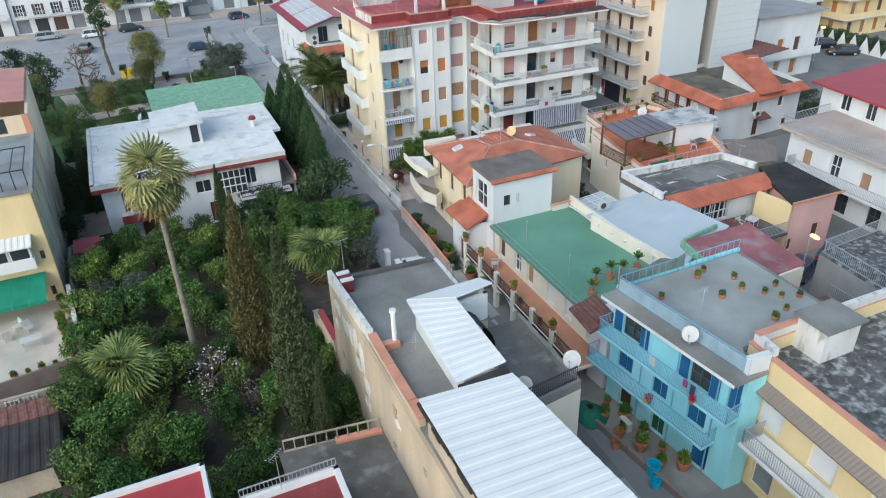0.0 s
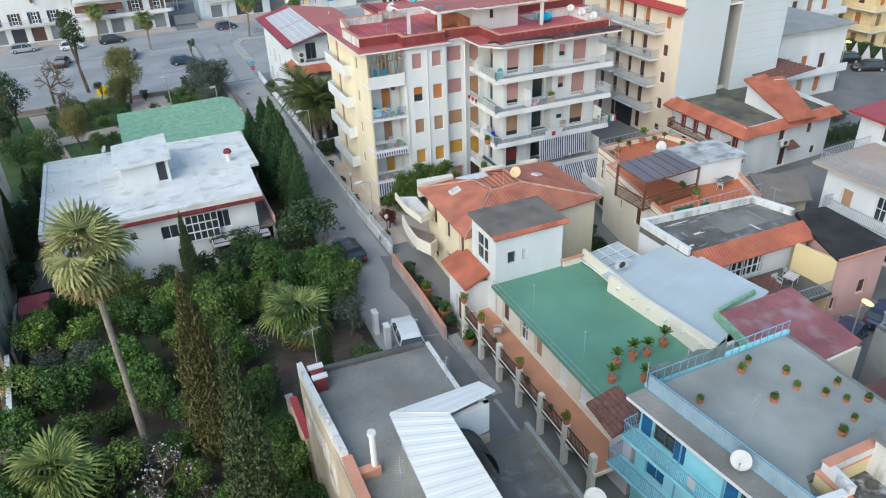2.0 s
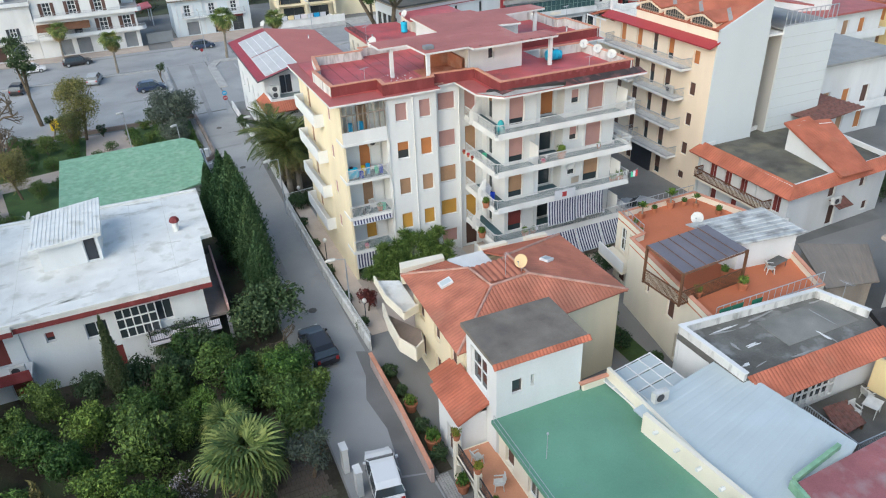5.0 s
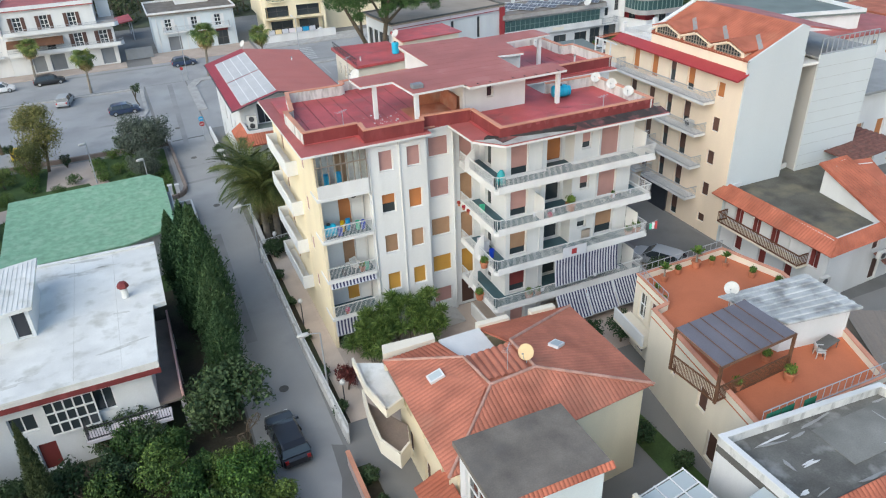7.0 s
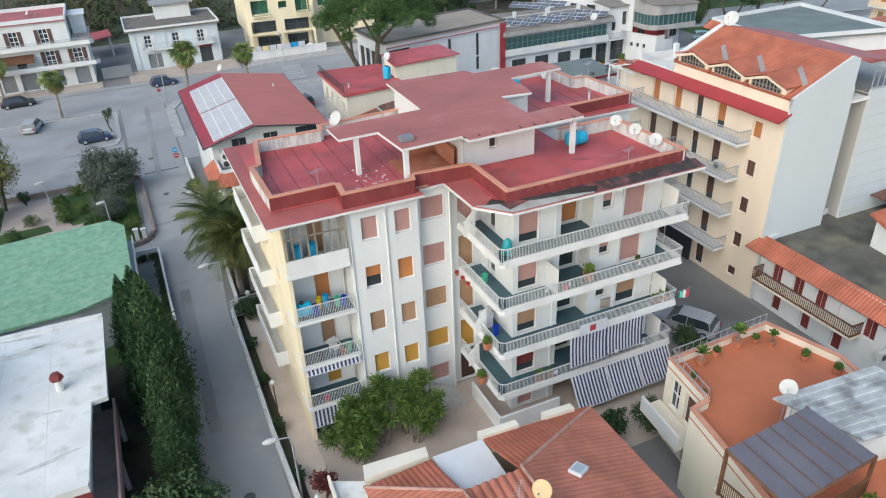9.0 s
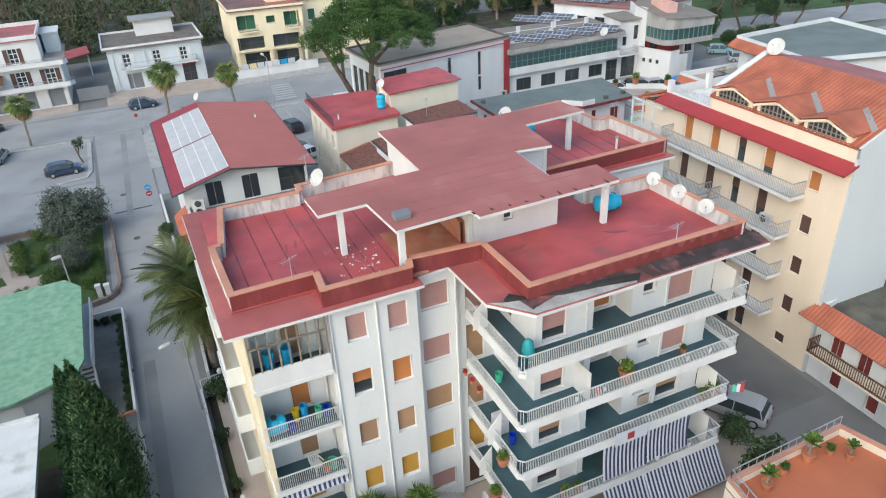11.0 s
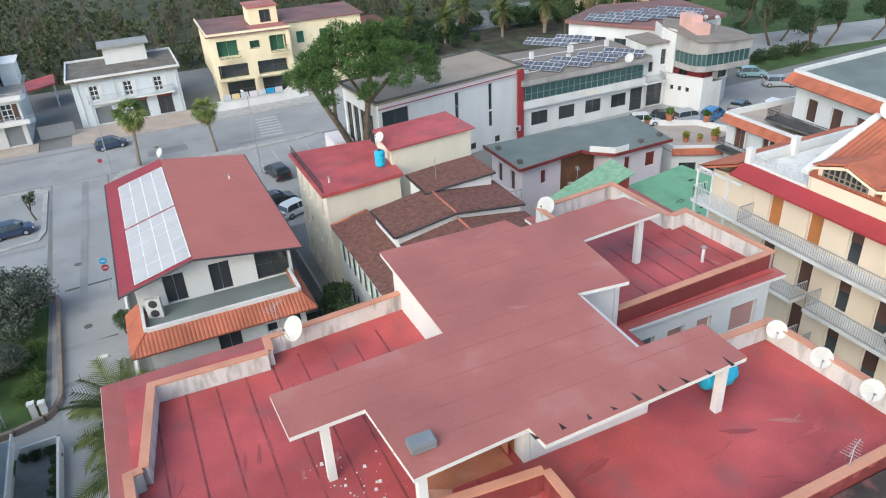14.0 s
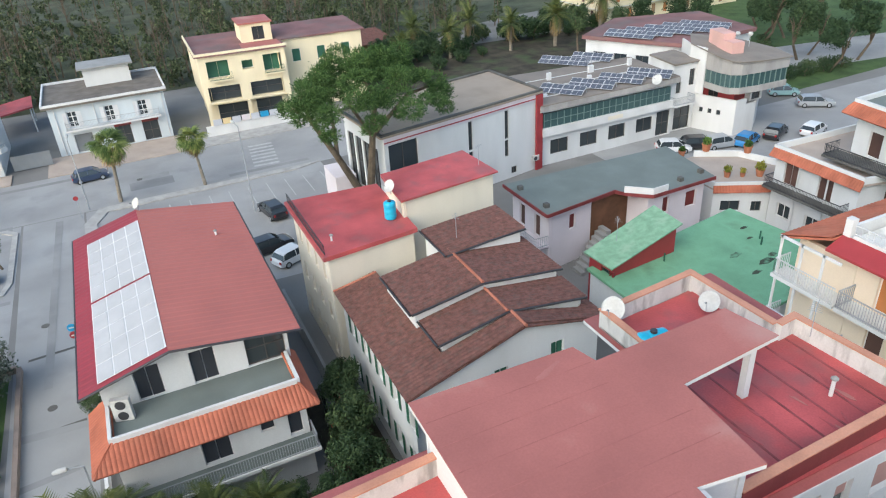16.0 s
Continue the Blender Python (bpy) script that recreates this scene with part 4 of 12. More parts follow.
for k in range(44):
    zone = (((-6.8, -0.3), (0.6, 8.2), 14.788, 0.55), ((4.2, 14.2), (-4.6, -0.4), 14.788, 0.8), ((12.4, 17.6), (5.0, 9.4), 14.788, 0.5), ((0.0, 9.6), (-0.8, 9.8), 17.2, 1.0))[k % 4]
    x, y = rnd.uniform(*zone[0]), rnd.uniform(*zone[1])
    if k % 4 == 3 and (x < 3 and y > 2 or x > 7.5):
        continue
    s = zone[3] * rnd.uniform(0.3, 0.9)
    patch(flats, x, y, zone[2], s, s * rnd.uniform(0.1, 0.22), "coatstain" if k % 4 < 3 and k % 3 else "dustycoat", k, 1.5 + rnd.uniform(-0.3, 0.3) if k % 4 in (0, 2) else rnd.uniform(-0.6, 0.6), 0.001 + 0.00004 * k, "worn_patch")
can = [(-3.13, 4.01), (-3.06, 1.98), (-0.78, 2.07), (-0.56, -1.03), (3.0, -0.83), (3.06, -1.59), (10.45, -1.36), (10.55, 0.58), (7.84, 0.62), (8.01, 4.18), (10.12, 3.91), (10.45, 7.34), (14.7, 7.7), (14.35, 9.7), (8.86, 9.5), (8.63, 10.45), (2.9, 10.58), (2.8, 4.31)]
flat_roof(flats, can, 17.2, "canopy", 0.04, "canopy")
bm = bm_new()
prism(bm, [(x, y) for x, y in can], 17.02, 17.158)
part("canopy_edge", bm, "white2", flats)
for k in range(9):
    bm = bm_new()
    x = 2.9 + 0.85 * k
    prism(bm, [(x, -1.33 - 0.02 * k), (x + 0.14, -1.33 - 0.02 * k), (x + 0.05 * (k % 3), -1.0 - 0.07 * (k % 4))], 17.2, 17.212)
    part("membrane_tear", bm, "bitumen", flats)
M["seam"] = mat("membrane_seam", (0.385, 0.135, 0.118), 0.8, 0.2, 1.0, bump=0.0)
for i in range(1, 11):
    y = -1.0 + 1.05 * i
    x1 = 10.2 if y < 0.3 else 7.7 if y < 4.4 else 9.9 if y < 7.2 else 8.7
    x0 = -0.9 if y < 2.2 else -3.3 if y < 4.2 else 3.0
    bm = bm_new()
    box(bm, x0, y, 17.2, x1, y + 0.03, 17.205)
    part("membrane_seam", bm, "seam", flats)
for x, y in ((-2.0, 2.3), (-0.25, -0.72), (10.1, -0.85), (13.9, 8.0)):
    bm = bm_new()
    box(bm, x - 0.13, y - 0.13, 14.78, x + 0.13, y + 0.13, 16.96)
    part("pillar", bm, "white", flats)

# ---------------------------------------------------------------- west side: villa, green-roofed house, yellow house
villa = thing("house", "two-storey white villa with flat white roof", "house", (-26, 0, 0))
vr = [(-34.4, -5.2), (-30.4, -5.2), (-30.4, -5.1), (-19.2, -5.1), (-19.2, 8.6), (-34.4, 8.6)]
walls(villa, vr, 0, 5.6, "white", [(2, 1.6, 3.6, 0.55, 0.75, "half", "shutred", 0.6), (2, 4.3, 3.1, 1.35, 1.2, "window", ""), (0, 2.3, 2.7, 1.6, 2.1, "leaves", "shutred"), (2, 8.5, 3.1, 1.1, 1.6, "window", ""), (2, 5.0, 0.1, 1.0, 2.0, "shut", "shutred"), (0, 3.2, 0.1, 1.3, 1.9, "shut", "shutred"), (4, 3.0, 2.6, 1.2, 2.0, "shut", "shutdark"), (4, 7.0, 3.2, 1.0, 1.3, "shut", "shutdark")])
flat_roof(villa, [(-35.0, -6.0), (-30.5, -6.0), (-30.5, -5.75), (-18.6, -5.75), (-18.4, 0.6), (-17.6, 0.7), (-17.6, 9.2), (-35.2, 9.6)], 5.85, "whiteroof", 0.3)
bm = bm_new()
box(bm, -23.6 - 1.25, -5.3, 2.6, -23.6 + 1.25, -5.12, 4.9)
grid = part("bay_window", bm, "glass", villa, "wide window with a white grid of bars")
for i in range(6):
    bm = bm_new()
    box(bm, -24.9 + 0.5 * i, -5.36, 2.6, -24.82 + 0.5 * i, -5.29, 4.92)
    part("mullion", bm, "frame", grid)
for i in range(4):
    bm = bm_new()
    box(bm, -24.9, -5.37, 2.6 + 0.75 * i, -22.32, -5.295, 2.68 + 0.75 * i)
    part("transom", bm, "frame", grid)
for x0, x1, y in ((-35.03, -30.5, -6.03), (-30.5, -18.57, -5.78)):
    bm = bm_new()
    box(bm, x0, y, 5.2, x1, y + 0.14, 5.545)
    part("fascia", bm, "maroon", villa)
parapet(villa, [(-35.0, -6.0), (-18.6, -5.75), (-17.6, 9.2), (-35.2, 9.6)], 5.86, 6.0, "whiteroof", 0.3, edges=(0, 2, 3))
walls(villa, rect(-28.8, 0.3, -25.0, 5.4), 5.85, 7.8, "white", [(0, 3.2, 0.05, 0.8, 1.8, "shut", "shutnavy")], name="stair_tower")
flat_roof(villa, [(-29.2, -0.5), (-24.7, 0.1), (-24.7, 6.4), (-29.2, 5.2)], 8.0, "whiteroof", 0.22)
bm = bm_new()
for i in range(16):
    box(bm, -29.1 + 0.27 * i, -0.3 + 0.03 * i, 8.0, -28.97 + 0.27 * i, 5.1 + 0.06 * i, 8.03)
part("roof_rib", bm, "whiteroof", villa)
bm = bm_new()
box(bm, -33.2, -6.8, 2.45, -30.2, -5.2, 2.62)
slab = part("balcony", bm, "white2", villa)
bm = bm_new()
box(bm, -33.2, -6.85, 2.35, -30.2, -6.75, 3.1)
part("balcony_front", bm, "maroon", slab)
bm = bm_new()
box(bm, -23.2, -6.6, 2.3, -18.6, -5.6, 2.5)
slab = part("balcony", bm, "lilac", villa)
railing(slab, [(-23.1, -5.7), (-23.1, -6.5), (-18.7, -6.5)], 2.5, 0.9, 0.14, "darkiron")
bm = bm_new()
tube(bm, (-19.9, 2.4, 5.85), (-19.9, 2.4, 6.6), 0.22, 0.22, 10)
flue = part("chimney", bm, "whiteroof", villa)
bm = bm_new()
lathe(bm, [(0.36, 6.7), (0.36, 6.85), (0.25, 7.05), (0.02, 7.1)], (-19.9, 2.4, -0.1), 6)
part("chimney_cap", bm, "maroon", flue)
bm = bm_new()
tube(bm, (-34.4, 2.7, 5.85), (-34.4, 2.7, 6.5), 0.2, 0.2, 8)
part("chimney", bm, "whiteroof", villa)
bm = bm_new()
box(bm, -19.2, -5.0, 2.3, -17.75, 4.0, 2.5)
side = part("side_terrace", bm, "brownwall", villa)
bm = bm_new()
box(bm, -17.9, -5.0, 2.5, -17.77, 4.0, 3.2)
part("terrace_front", bm, "pink", side)
for y in (-4.8, -0.5, 3.7):
    bm = bm_new()
    box(bm, -18.05, y, 0, -17.8, y + 0.25, 2.3)
    part("terrace_pillar", bm, "lilac", side)

ghouse = thing("house", "low house with patched green roof", "house", (-22, 20, 0))
walls(ghouse, [(-27.5, 13.9), (-19.4, 13.9), (-16.4, 15.6), (-16.4, 25.4), (-27.5, 25.4)], 0, 3.9, "white2", [(0, 6.4, 1.7, 1.0, 0.9, "shut", "shutred"), (0, 3.0, 1.9, 0.7, 0.7, "shut", "shutdark"), (2, 3.0, 1.2, 1.0, 1.3, "shut", "shutdark")])
bm = bm_new()
prism(bm, [(-28.6, 12.9), (-19.6, 13.4), (-16.2, 14.8), (-15.8, 16.0), (-15.9, 25.5), (-17.0, 27.0), (-28.8, 26.0)], 4.0, [4.3, 4.15, 4.2, 4.2, 4.25, 4.3, 4.4])
part("roof", bm, "greensheet", ghouse, "patched pale green roofing sheet")
bm = bm_new()
box(bm, -16.4, 17.1, 2.8, -15.5, 25.0, 3.0)
slab = part("balcony", bm, "white2", ghouse)
bm = bm_new()
box(bm, -15.6, 17.1, 3.002, -15.5, 25.0, 3.5)
part("balcony_front", bm, "white2", slab)
stair = part("stair", (lambda b: (box(b, -16.38, 14.4, 0.02, -16.3, 17.08, 0.5), b)[1])(bm_new()), "white2", ghouse, "white outside stair with dark treads")
for k in range(13):
    bm = bm_new()
    y = 14.4 + 0.2 * k
    box(bm, -16.3, y, 0.02 if k < 3 else 0.215 * k - 0.25, -15.62, y + 0.2, 0.215 * (k + 1))
    part("step", bm, "white2", stair)
    bm = bm_new()
    box(bm, -16.26, y + 0.02, 0.215 * (k + 1) + 0.002, -15.66, y + 0.19, 0.215 * (k + 1) + 0.02)
    part("tread", bm, "darkconc", stair)
bm = bm_new()
prism(bm, rect(-15.62, 14.4, -15.54, 17.08), [0.02, 0.02, 2.2, 2.2], [0.5, 0.5, 3.3, 3.3])
part("stair_string", bm, "white2", stair)
M["roofdirt"] = mat("dirty_bare_roof_coat", (0.62, 0.61, 0.565), 0.9, 0.2, 2.5, stain=(0.50, 0.49, 0.44), amount=0.5, spread=3.0)
rnd = random.Random(12)
for k in range(26):
    along = rnd.uniform(-34, -19)
    y = rnd.choice((rnd.uniform(-5.4, -3.8), rnd.uniform(6.8, 8.8), rnd.uniform(-4, 7)))
    if not (-29.6 < along < -24.4 and -1 < y < 6.8):
        patch(villa, along, y, 5.85, rnd.uniform(0.3, 1.6), rnd.uniform(0.05, 0.18), "roofdirt", k, rnd.uniform(-0.3, 0.3))
for k in range(6):
    bm = bm_new()
    x = -33.0 + 2.5 * k
    if not -29.6 < x < -24.4:
        box(bm, x, -5.3, 5.85, x + 0.03, 8.6, 5.854)
        part("roof_seam", bm, "roofdirt", villa)
hut = thing("hut", "small white hut with red roof edge beside the road", "hut", (-14.3, 10.2, 0))
walls(hut, rect(-14.9, 8.8, -13.5, 11.6), 0, 2.3, "white2", [(1, 1.4, 0.1, 0.9, 1.9, "shut", "shutdark")])
flat_roof(hut, rect(-14.95, 8.75, -13.45, 11.65), 2.42, "terraceconc", 0.1)
parapet(hut, rect(-14.95, 8.75, -13.45, 11.65), 2.43, 2.6, "coping", 0.15, edges=(2, 3))

yhouse = thing("house", "tall narrow yellow house with glazed veranda and patio", "house", (-45, 0, 0))
M["sidewall"] = mat("stained_grey_yellow_render", (0.48, 0.43, 0.31), 0.95, 0.2, 0.5, stain=(0.26, 0.25, 0.22), amount=0.45, spread=0.35, streak=True)
M["pinkmetal"] = mat("faded_pink_roof_sheet", (0.50, 0.24, 0.20), 0.7, 0.12, 0.5, stain=(0.44, 0.28, 0.24), amount=0.4)
M["greenscreed"] = mat("greenish_grey_roof_screed", (0.29, 0.31, 0.30), 0.95, 0.25, 0.5, stain=(0.20, 0.15, 0.14), amount=0.5, spread=0.35)
walls(yhouse, [(-52, -14.4), (-37.95, -14.4), (-38.0, -13.9), (-52, -13.9)], 0, 9.7, "yellow", [(0, 13.5, 4.5, 0.3, 0.7, "dark", ""), (0, 13.4, 1.4, 0.35, 0.8, "dark", ""), (0, 9.4, 7.0, 1.0, 1.6, "shut", "shutred")])
walls(yhouse, [(-52, -13.88), (-38.0, -13.88), (-38.2, -6), (-38.4, -1.4), (-52, -1.4)], 0, 9.7, "sidewall", [(1, 1.2 + 1.9 * k, 1.2 + 2.9 * j + 0.4 * (k % 2), 0.35, 1.2, "dark", "") for k in range(4) for j in range(3)] + [(2, 1.0 + 1.8 * k, 2.4 + 2.9 * j, 0.35, 1.1, "dark", "") for k in range(2) for j in range(2)])
flat_roof(yhouse, [(-52, -14.5), (-37.7, -14.5), (-38.2, -1.4), (-52, -1.4)], 9.85, "greenscreed", 0.14)
parapet(yhouse, [(-52, -14.5), (-37.7, -14.5), (-38.2, -1.4), (-52, -1.4)], 9.86, 10.1, "concrete", 0.22, edges=(1,))
part("glass_lean_to", (lambda b: ([tube(b, (-41.2 + 0.8 * k, -13.8, 9.86), (-41.2 + 0.8 * k, -13.8, 11.2), 0.04, 0.04, 5) for k in range(5)], [tube(b, (-41.2 + 0.8 * k, -13.8, 11.2), (-41.2 + 0.8 * k, -9.8, 11.5), 0.04, 0.04, 5) for k in range(5)], tube(b, (-41.2, -13.8, 11.2), (-38.0, -13.8, 11.2), 0.05, 0.05, 5), tube(b, (-41.2, -9.8, 11.5), (-38.0, -9.8, 11.5), 0.05, 0.05, 5), b)[-1])(bm_new()), "darkiron", yhouse, "dark iron frame of a small roof greenhouse")
walls(yhouse, [(-52, -1.38), (-38.3, -1.38), (-39.2, 13.5), (-52, 13.5)], 0, 11.4, "peach", [(0, 9.6, 10.0, 4.6, 1.3, "dark", "")] + [(1, 2 + 3.2 * k, 1.6 + 3 * j, 0.6, 0.9, "dark", "") for k in range(4) for j in range(3)])
bm = bm_new()
box(bm, -38.75, -1.62, 9.86, -38.25, -1.4, 11.4)
part("pilaster", bm, "coping", yhouse)
ribbed(yhouse, (-38.7, 2.0, 11.7), (-39.3, 13.8, 11.7), (-52, 13.8, 12.6), (-52, 2.0, 12.6), "pinkmetal", 0.5, 0.04, label="faded pink corrugated roof")
bm = bm_new()
box(bm, -52, -15.25, 4.3, -38.95, -14.42, 5.1)
band = part("veranda_band", bm, "white2", yhouse, "white parapet band of the glazed veranda")
for k in range(9):
    bm = bm_new()
    x = -51.6 + 1.4 * k
    box(bm, x, -15.2, 5.1, x + 1.36, -14.5, 6.15)
    part("veranda_frame", bm, "frame", band)
    bm = bm_new()
    box(bm, x + 0.12, -15.215, 5.2, x + 1.24, -15.203, 6.05)
    part("pane", bm, "glass", band)
ribbed(yhouse, (-52, -15.6, 6.2), (-38.8, -15.6, 6.2), (-38.8, -14.42, 6.65), (-52, -14.42, 6.65), "metalroof", 0.4, 0.03, label="white ribbed roof of the veranda")
M["greencloth"] = mat("green_canvas", (0.015, 0.24, 0.14), 0.8, 0.2, 1.0, bump=0.0)
for i in range(7):
    bm = bm_new()
    x0, x1 = -46.5 + 1.11 * i, -46.5 + 1.11 * (i + 1) - 0.02
    prism(bm, [(x0, -17.2), (x1, -17.2), (x1, -14.45), (x0, -14.45)], [2.72, 2.72, 3.5, 3.5], [2.74, 2.74, 3.52, 3.52])
    cloth = part("awning", bm, "greencloth", yhouse, "green canvas awning over the patio")
    bm = bm_new()
    box(bm, x0, -17.23, 2.45, x1, -17.205, 2.74)
    part("valance", bm, "greencloth", cloth)
patio = thing("patio", "raised beige paved patio with cluttered edge", "patio", (-44, -19, 0), kind="structure")
bm = bm_new()
prism(bm, [(-52, -24.6), (-41.8, -23.9), (-36.95, -23.0), (-37.5, -14.42), (-52, -14.42)], 0, 1.0)
part("patio_slab", bm, "patio", patio)
bm = bm_new()
run_band(bm, (-36.5, -24.0), (-37.45, -14.5), 0, 2.1, 0.3)
part("garden_wall", bm, "drip", patio, "weathered whitish garden wall")
bm = bm_new()
run_band(bm, (-52, -24.75), (-41.8, -24.05), 0, 1.55, 0.14)
run_band(bm, (-41.8, -24.05), (-37.0, -23.15), 0, 1.3, 0.14)
part("patio_kerb", bm, "brownwall", patio)
shed = thing("shed", "low shed with dark sheet roof and maroon edge", "shed", (-42, -31, 0))
walls(shed, rect(-50, -33.4, -38.2, -28.2), 0, 1.95, "rough", [(2, 9.4, 0.5, 1.3, 1.1, "window", "")])
ribbed(shed, (-50, -34.0, 1.95), (-37.6, -33.8, 1.95), (-37.8, -29.7, 2.2), (-50, -29.7, 2.2), "bitumen", 0.5, 0.03, label="grey-brown corrugated sheet roof")
ribbed(shed, (-50, -29.68, 2.25), (-37.8, -29.68, 2.25), (-38.0, -28.2, 2.45), (-50, -28.2, 2.45), "oldtile", 0.5, 0.03, label="maroon sheet strip at the top of the roof")
bm = bm_new()
box(bm, -41.4, -26.3, 0.0, -38.4, -26.1, 1.6)
part("yard_wall", bm, "rough", shed)
for k in range(2):
    bm = bm_new()
    for i in range(4):
        box(bm, -41.1 + 1.0 * k + 0.24 * i, -26.42, 0.4, -41.04 + 1.0 * k + 0.24 * i, -26.32, 1.5)
    for i in range(4):
        box(bm, -41.1 + 1.0 * k, -26.43, 0.4 + 0.35 * i, -40.3 + 1.0 * k, -26.425, 0.46 + 0.35 * i)
    part("gate_grille", bm, "frame", shed)

# ---------------------------------------------------------------- near side: old house with white metal roofs
old = thing("house", "old house with flaking plaster, concrete terrace and white metal roofs", "house", (-18, -40, 0))
M["oldwall"] = mat("warm_old_render", (0.53, 0.43, 0.31), 0.95, 0.25, 0.4, stain=(0.30, 0.265, 0.22), amount=0.5, spread=0.35, bump=0.5, streak=True)
oring = [(-21.5, -62), (-16.3, -62), (-17.02, -46.1), (-17.02, -39.35), (-15.1, -39.35), (-15.05, -32.3), (-21.8, -31.9)]
walls(old, oring, 0, 7.7, "oldwall", [(6, 5.0, 4.6, 0.8, 1.3, "dark", ""), (6, 5.9, 2.9, 0.6, 0.9, "shut", "shutdark"), (6, 1.7, 3.2, 0.45, 0.6, "dark", ""), (6, 10.6, 6.0, 0.55, 0.8, "dark", ""), (6, 10.2, 3.4, 0.5, 0.6, "dark", ""), (6, 14.2, 5.6, 0.4, 0.5, "dark", ""), (6, 18.0, 5.8, 0.6, 0.9, "shut", "shutdark")])
flat_roof(old, [(-21.35, -62), (-16.4, -62), (-17.1, -46.0), (-17.1, -39.4), (-15.15, -39.3), (-15.1, -32.4), (-21.6, -32.0)], 7.76, "terraceconc", 0.2, "terrace")
walls(old, [(-17.0, -46.1), (-13.3, -45.6), (-13.2, -39.35), (-17.0, -39.38)], 0, 7.1, "pale", [(0, 1.6, 4.6, 0.5, 0.7, "dark", ""), (1, 2.0, 3.6, 0.9, 1.4, "shut", "shutdark")], name="wing_wall")
flat_roof(old, [(-17.0, -46.0), (-13.4, -45.5), (-13.3, -39.42), (-17.0, -39.42)], 7.2, "streakroof", 0.12, "terrace", "dark streaked lower terrace")


def flake(centre, ry, rz, seed):
    """A patch of old whitewash left on the west wall."""
    rnd = random.Random(seed)
    n = 22
    ring = [(centre[0] + ry * math.cos(k * 2 * math.pi / n) * rnd.uniform(0.6, 1.2), centre[1] + rz * math.sin(k * 2 * math.pi / n) * rnd.uniform(0.5, 1.25)) for k in range(n)]
    bm = bm_new()
    face = [-21.8 + 0.01 * (-31.9 - y) - 0.012 for y, z in ring]
    quads(bm, [(x, y, z) for x, (y, z) in zip(face, ring)] + [(x + 0.03, y, z) for x, (y, z) in zip(face, ring)], [tuple(range(n))] + [(k, k + n, (k + 1) % n + n, (k + 1) % n) for k in range(n)])
    part("plaster_patch", bm, "drip", old, "flaking patch of whitewash")


for k, (y, z, ry, rz) in enumerate(((-33.4, 6.9, 0.7, 0.45), (-34.9, 6.4, 0.8, 0.7), (-36.3, 6.6, 0.9, 0.85), (-37.5, 6.2, 0.45, 1.0), (-36.8, 5.2, 0.6, 0.5), (-38.1, 4.6, 0.5, 0.7), (-42.8, 5.85, 0.4, 0.25), (-33.0, 5.4, 0.5, 0.5), (-37.9, 3.2, 0.6, 0.5))):
    flake((y, z), ry, rz, k)
for a, b, z1, t, mm, lab in (((-21.8, -31.9), (-21.5, -38.5), 8.5, 0.26, "drip", "flaking whitewashed parapet"), ((-21.5, -38.52), (-21.5, -45.3), 8.2, 0.3, "oldwall", ""), ((-15.4, -32.32), (-21.5, -31.95), 7.98, 0.28, "darkconc", ""), ((-15.1, -38.2), (-15.05, -32.35), 7.86, 0.2, "drip", ""), ((-13.3, -45.55), (-13.2, -39.4), 7.6, 0.22, "terraceconc", ""), ((-17.0, -46.1), (-13.32, -45.6), 7.62, 0.24, "terraceconc", "")):
    bm = bm_new()
    run_band(bm, a, b, 7.1 if z1 < 7.7 else 7.705, z1, t)
    part("parapet", bm, mm, old, lab)
for a, b in (((-21.5, -38.5), (-21.52, -41.2)), ((-21.53, -41.25), (-21.5, -44.0)), ((-21.48, -44.05), (-21.5, -45.3))):
    bm = bm_new()
    run_band(bm, (a[0] - 0.06, a[1]), (b[0] - 0.06, b[1]), 8.202, 8.3, 0.46)
    part("coping", bm, "coping", old, "worn red-painted coping")
bm = bm_new()
box(bm, -21.35, -33.6, 7.76, -20.75, -32.25, 8.5)
stack = part("chimney", bm, "maroon", old, "red-brown brick chimney stack")
for y in (-33.55, -32.75):
    bm = bm_new()
    box(bm, -21.42, y, 8.502, -20.68, y + 0.3, 8.6)
    part("chimney_cap", bm, "white2", stack)
bm = bm_new()
box(bm, -21.2, -39.6, 7.76, -20.2, -39.2, 8.15)
part("low_divider", bm, "coping", old)
railing(old, [(-16.6, -45.85), (-13.5, -45.45)], 7.62, 0.8, 0.12, "darkiron")
walls(old, [(-19.1, -44.9), (-17.4, -44.9), (-17.3, -39.6), (-15.1, -39.3), (-15.2, -38.5), (-18.9, -38.5)], 7.765, 9.4, "white", [(5, 4.2, 0.6, 0.35, 0.5, "dark", ""), (5, 5.6, 0.5, 0.3, 0.4, "dark", "")], name="upper_wall")
ribbed(old, (-19.25, -38.2, 9.5), (-19.65, -45.2, 9.5), (-17.2, -45.2, 9.9), (-17.1, -39.65, 9.9), "metalroof", 0.55, 0.015, label="white ribbed metal roof over the upper rooms")
ribbed(old, (-19.2, -38.15, 9.53), (-17.1, -39.65, 9.93), (-14.8, -39.25, 9.92), (-15.05, -38.2, 9.7), "metalroof", 0.7, 0.012)
bm = bm_new()
prism(bm, [(-19.75, -45.75), (-17.15, -45.7), (-17.15, -45.15), (-19.6, -45.25)], [9.25, 9.3, 9.5, 9.3], [9.35, 9.4, 9.6, 9.42])
part("tarpaulin", bm, "bitumen", old, "black tarpaulin between the metal roofs")
bm = bm_new()
arc = [(-17.2 + 1.5 * math.sin(0.26 * k), 9.3 - 1.95 * (1 - math.cos(0.26 * k))) for k in range(7)]
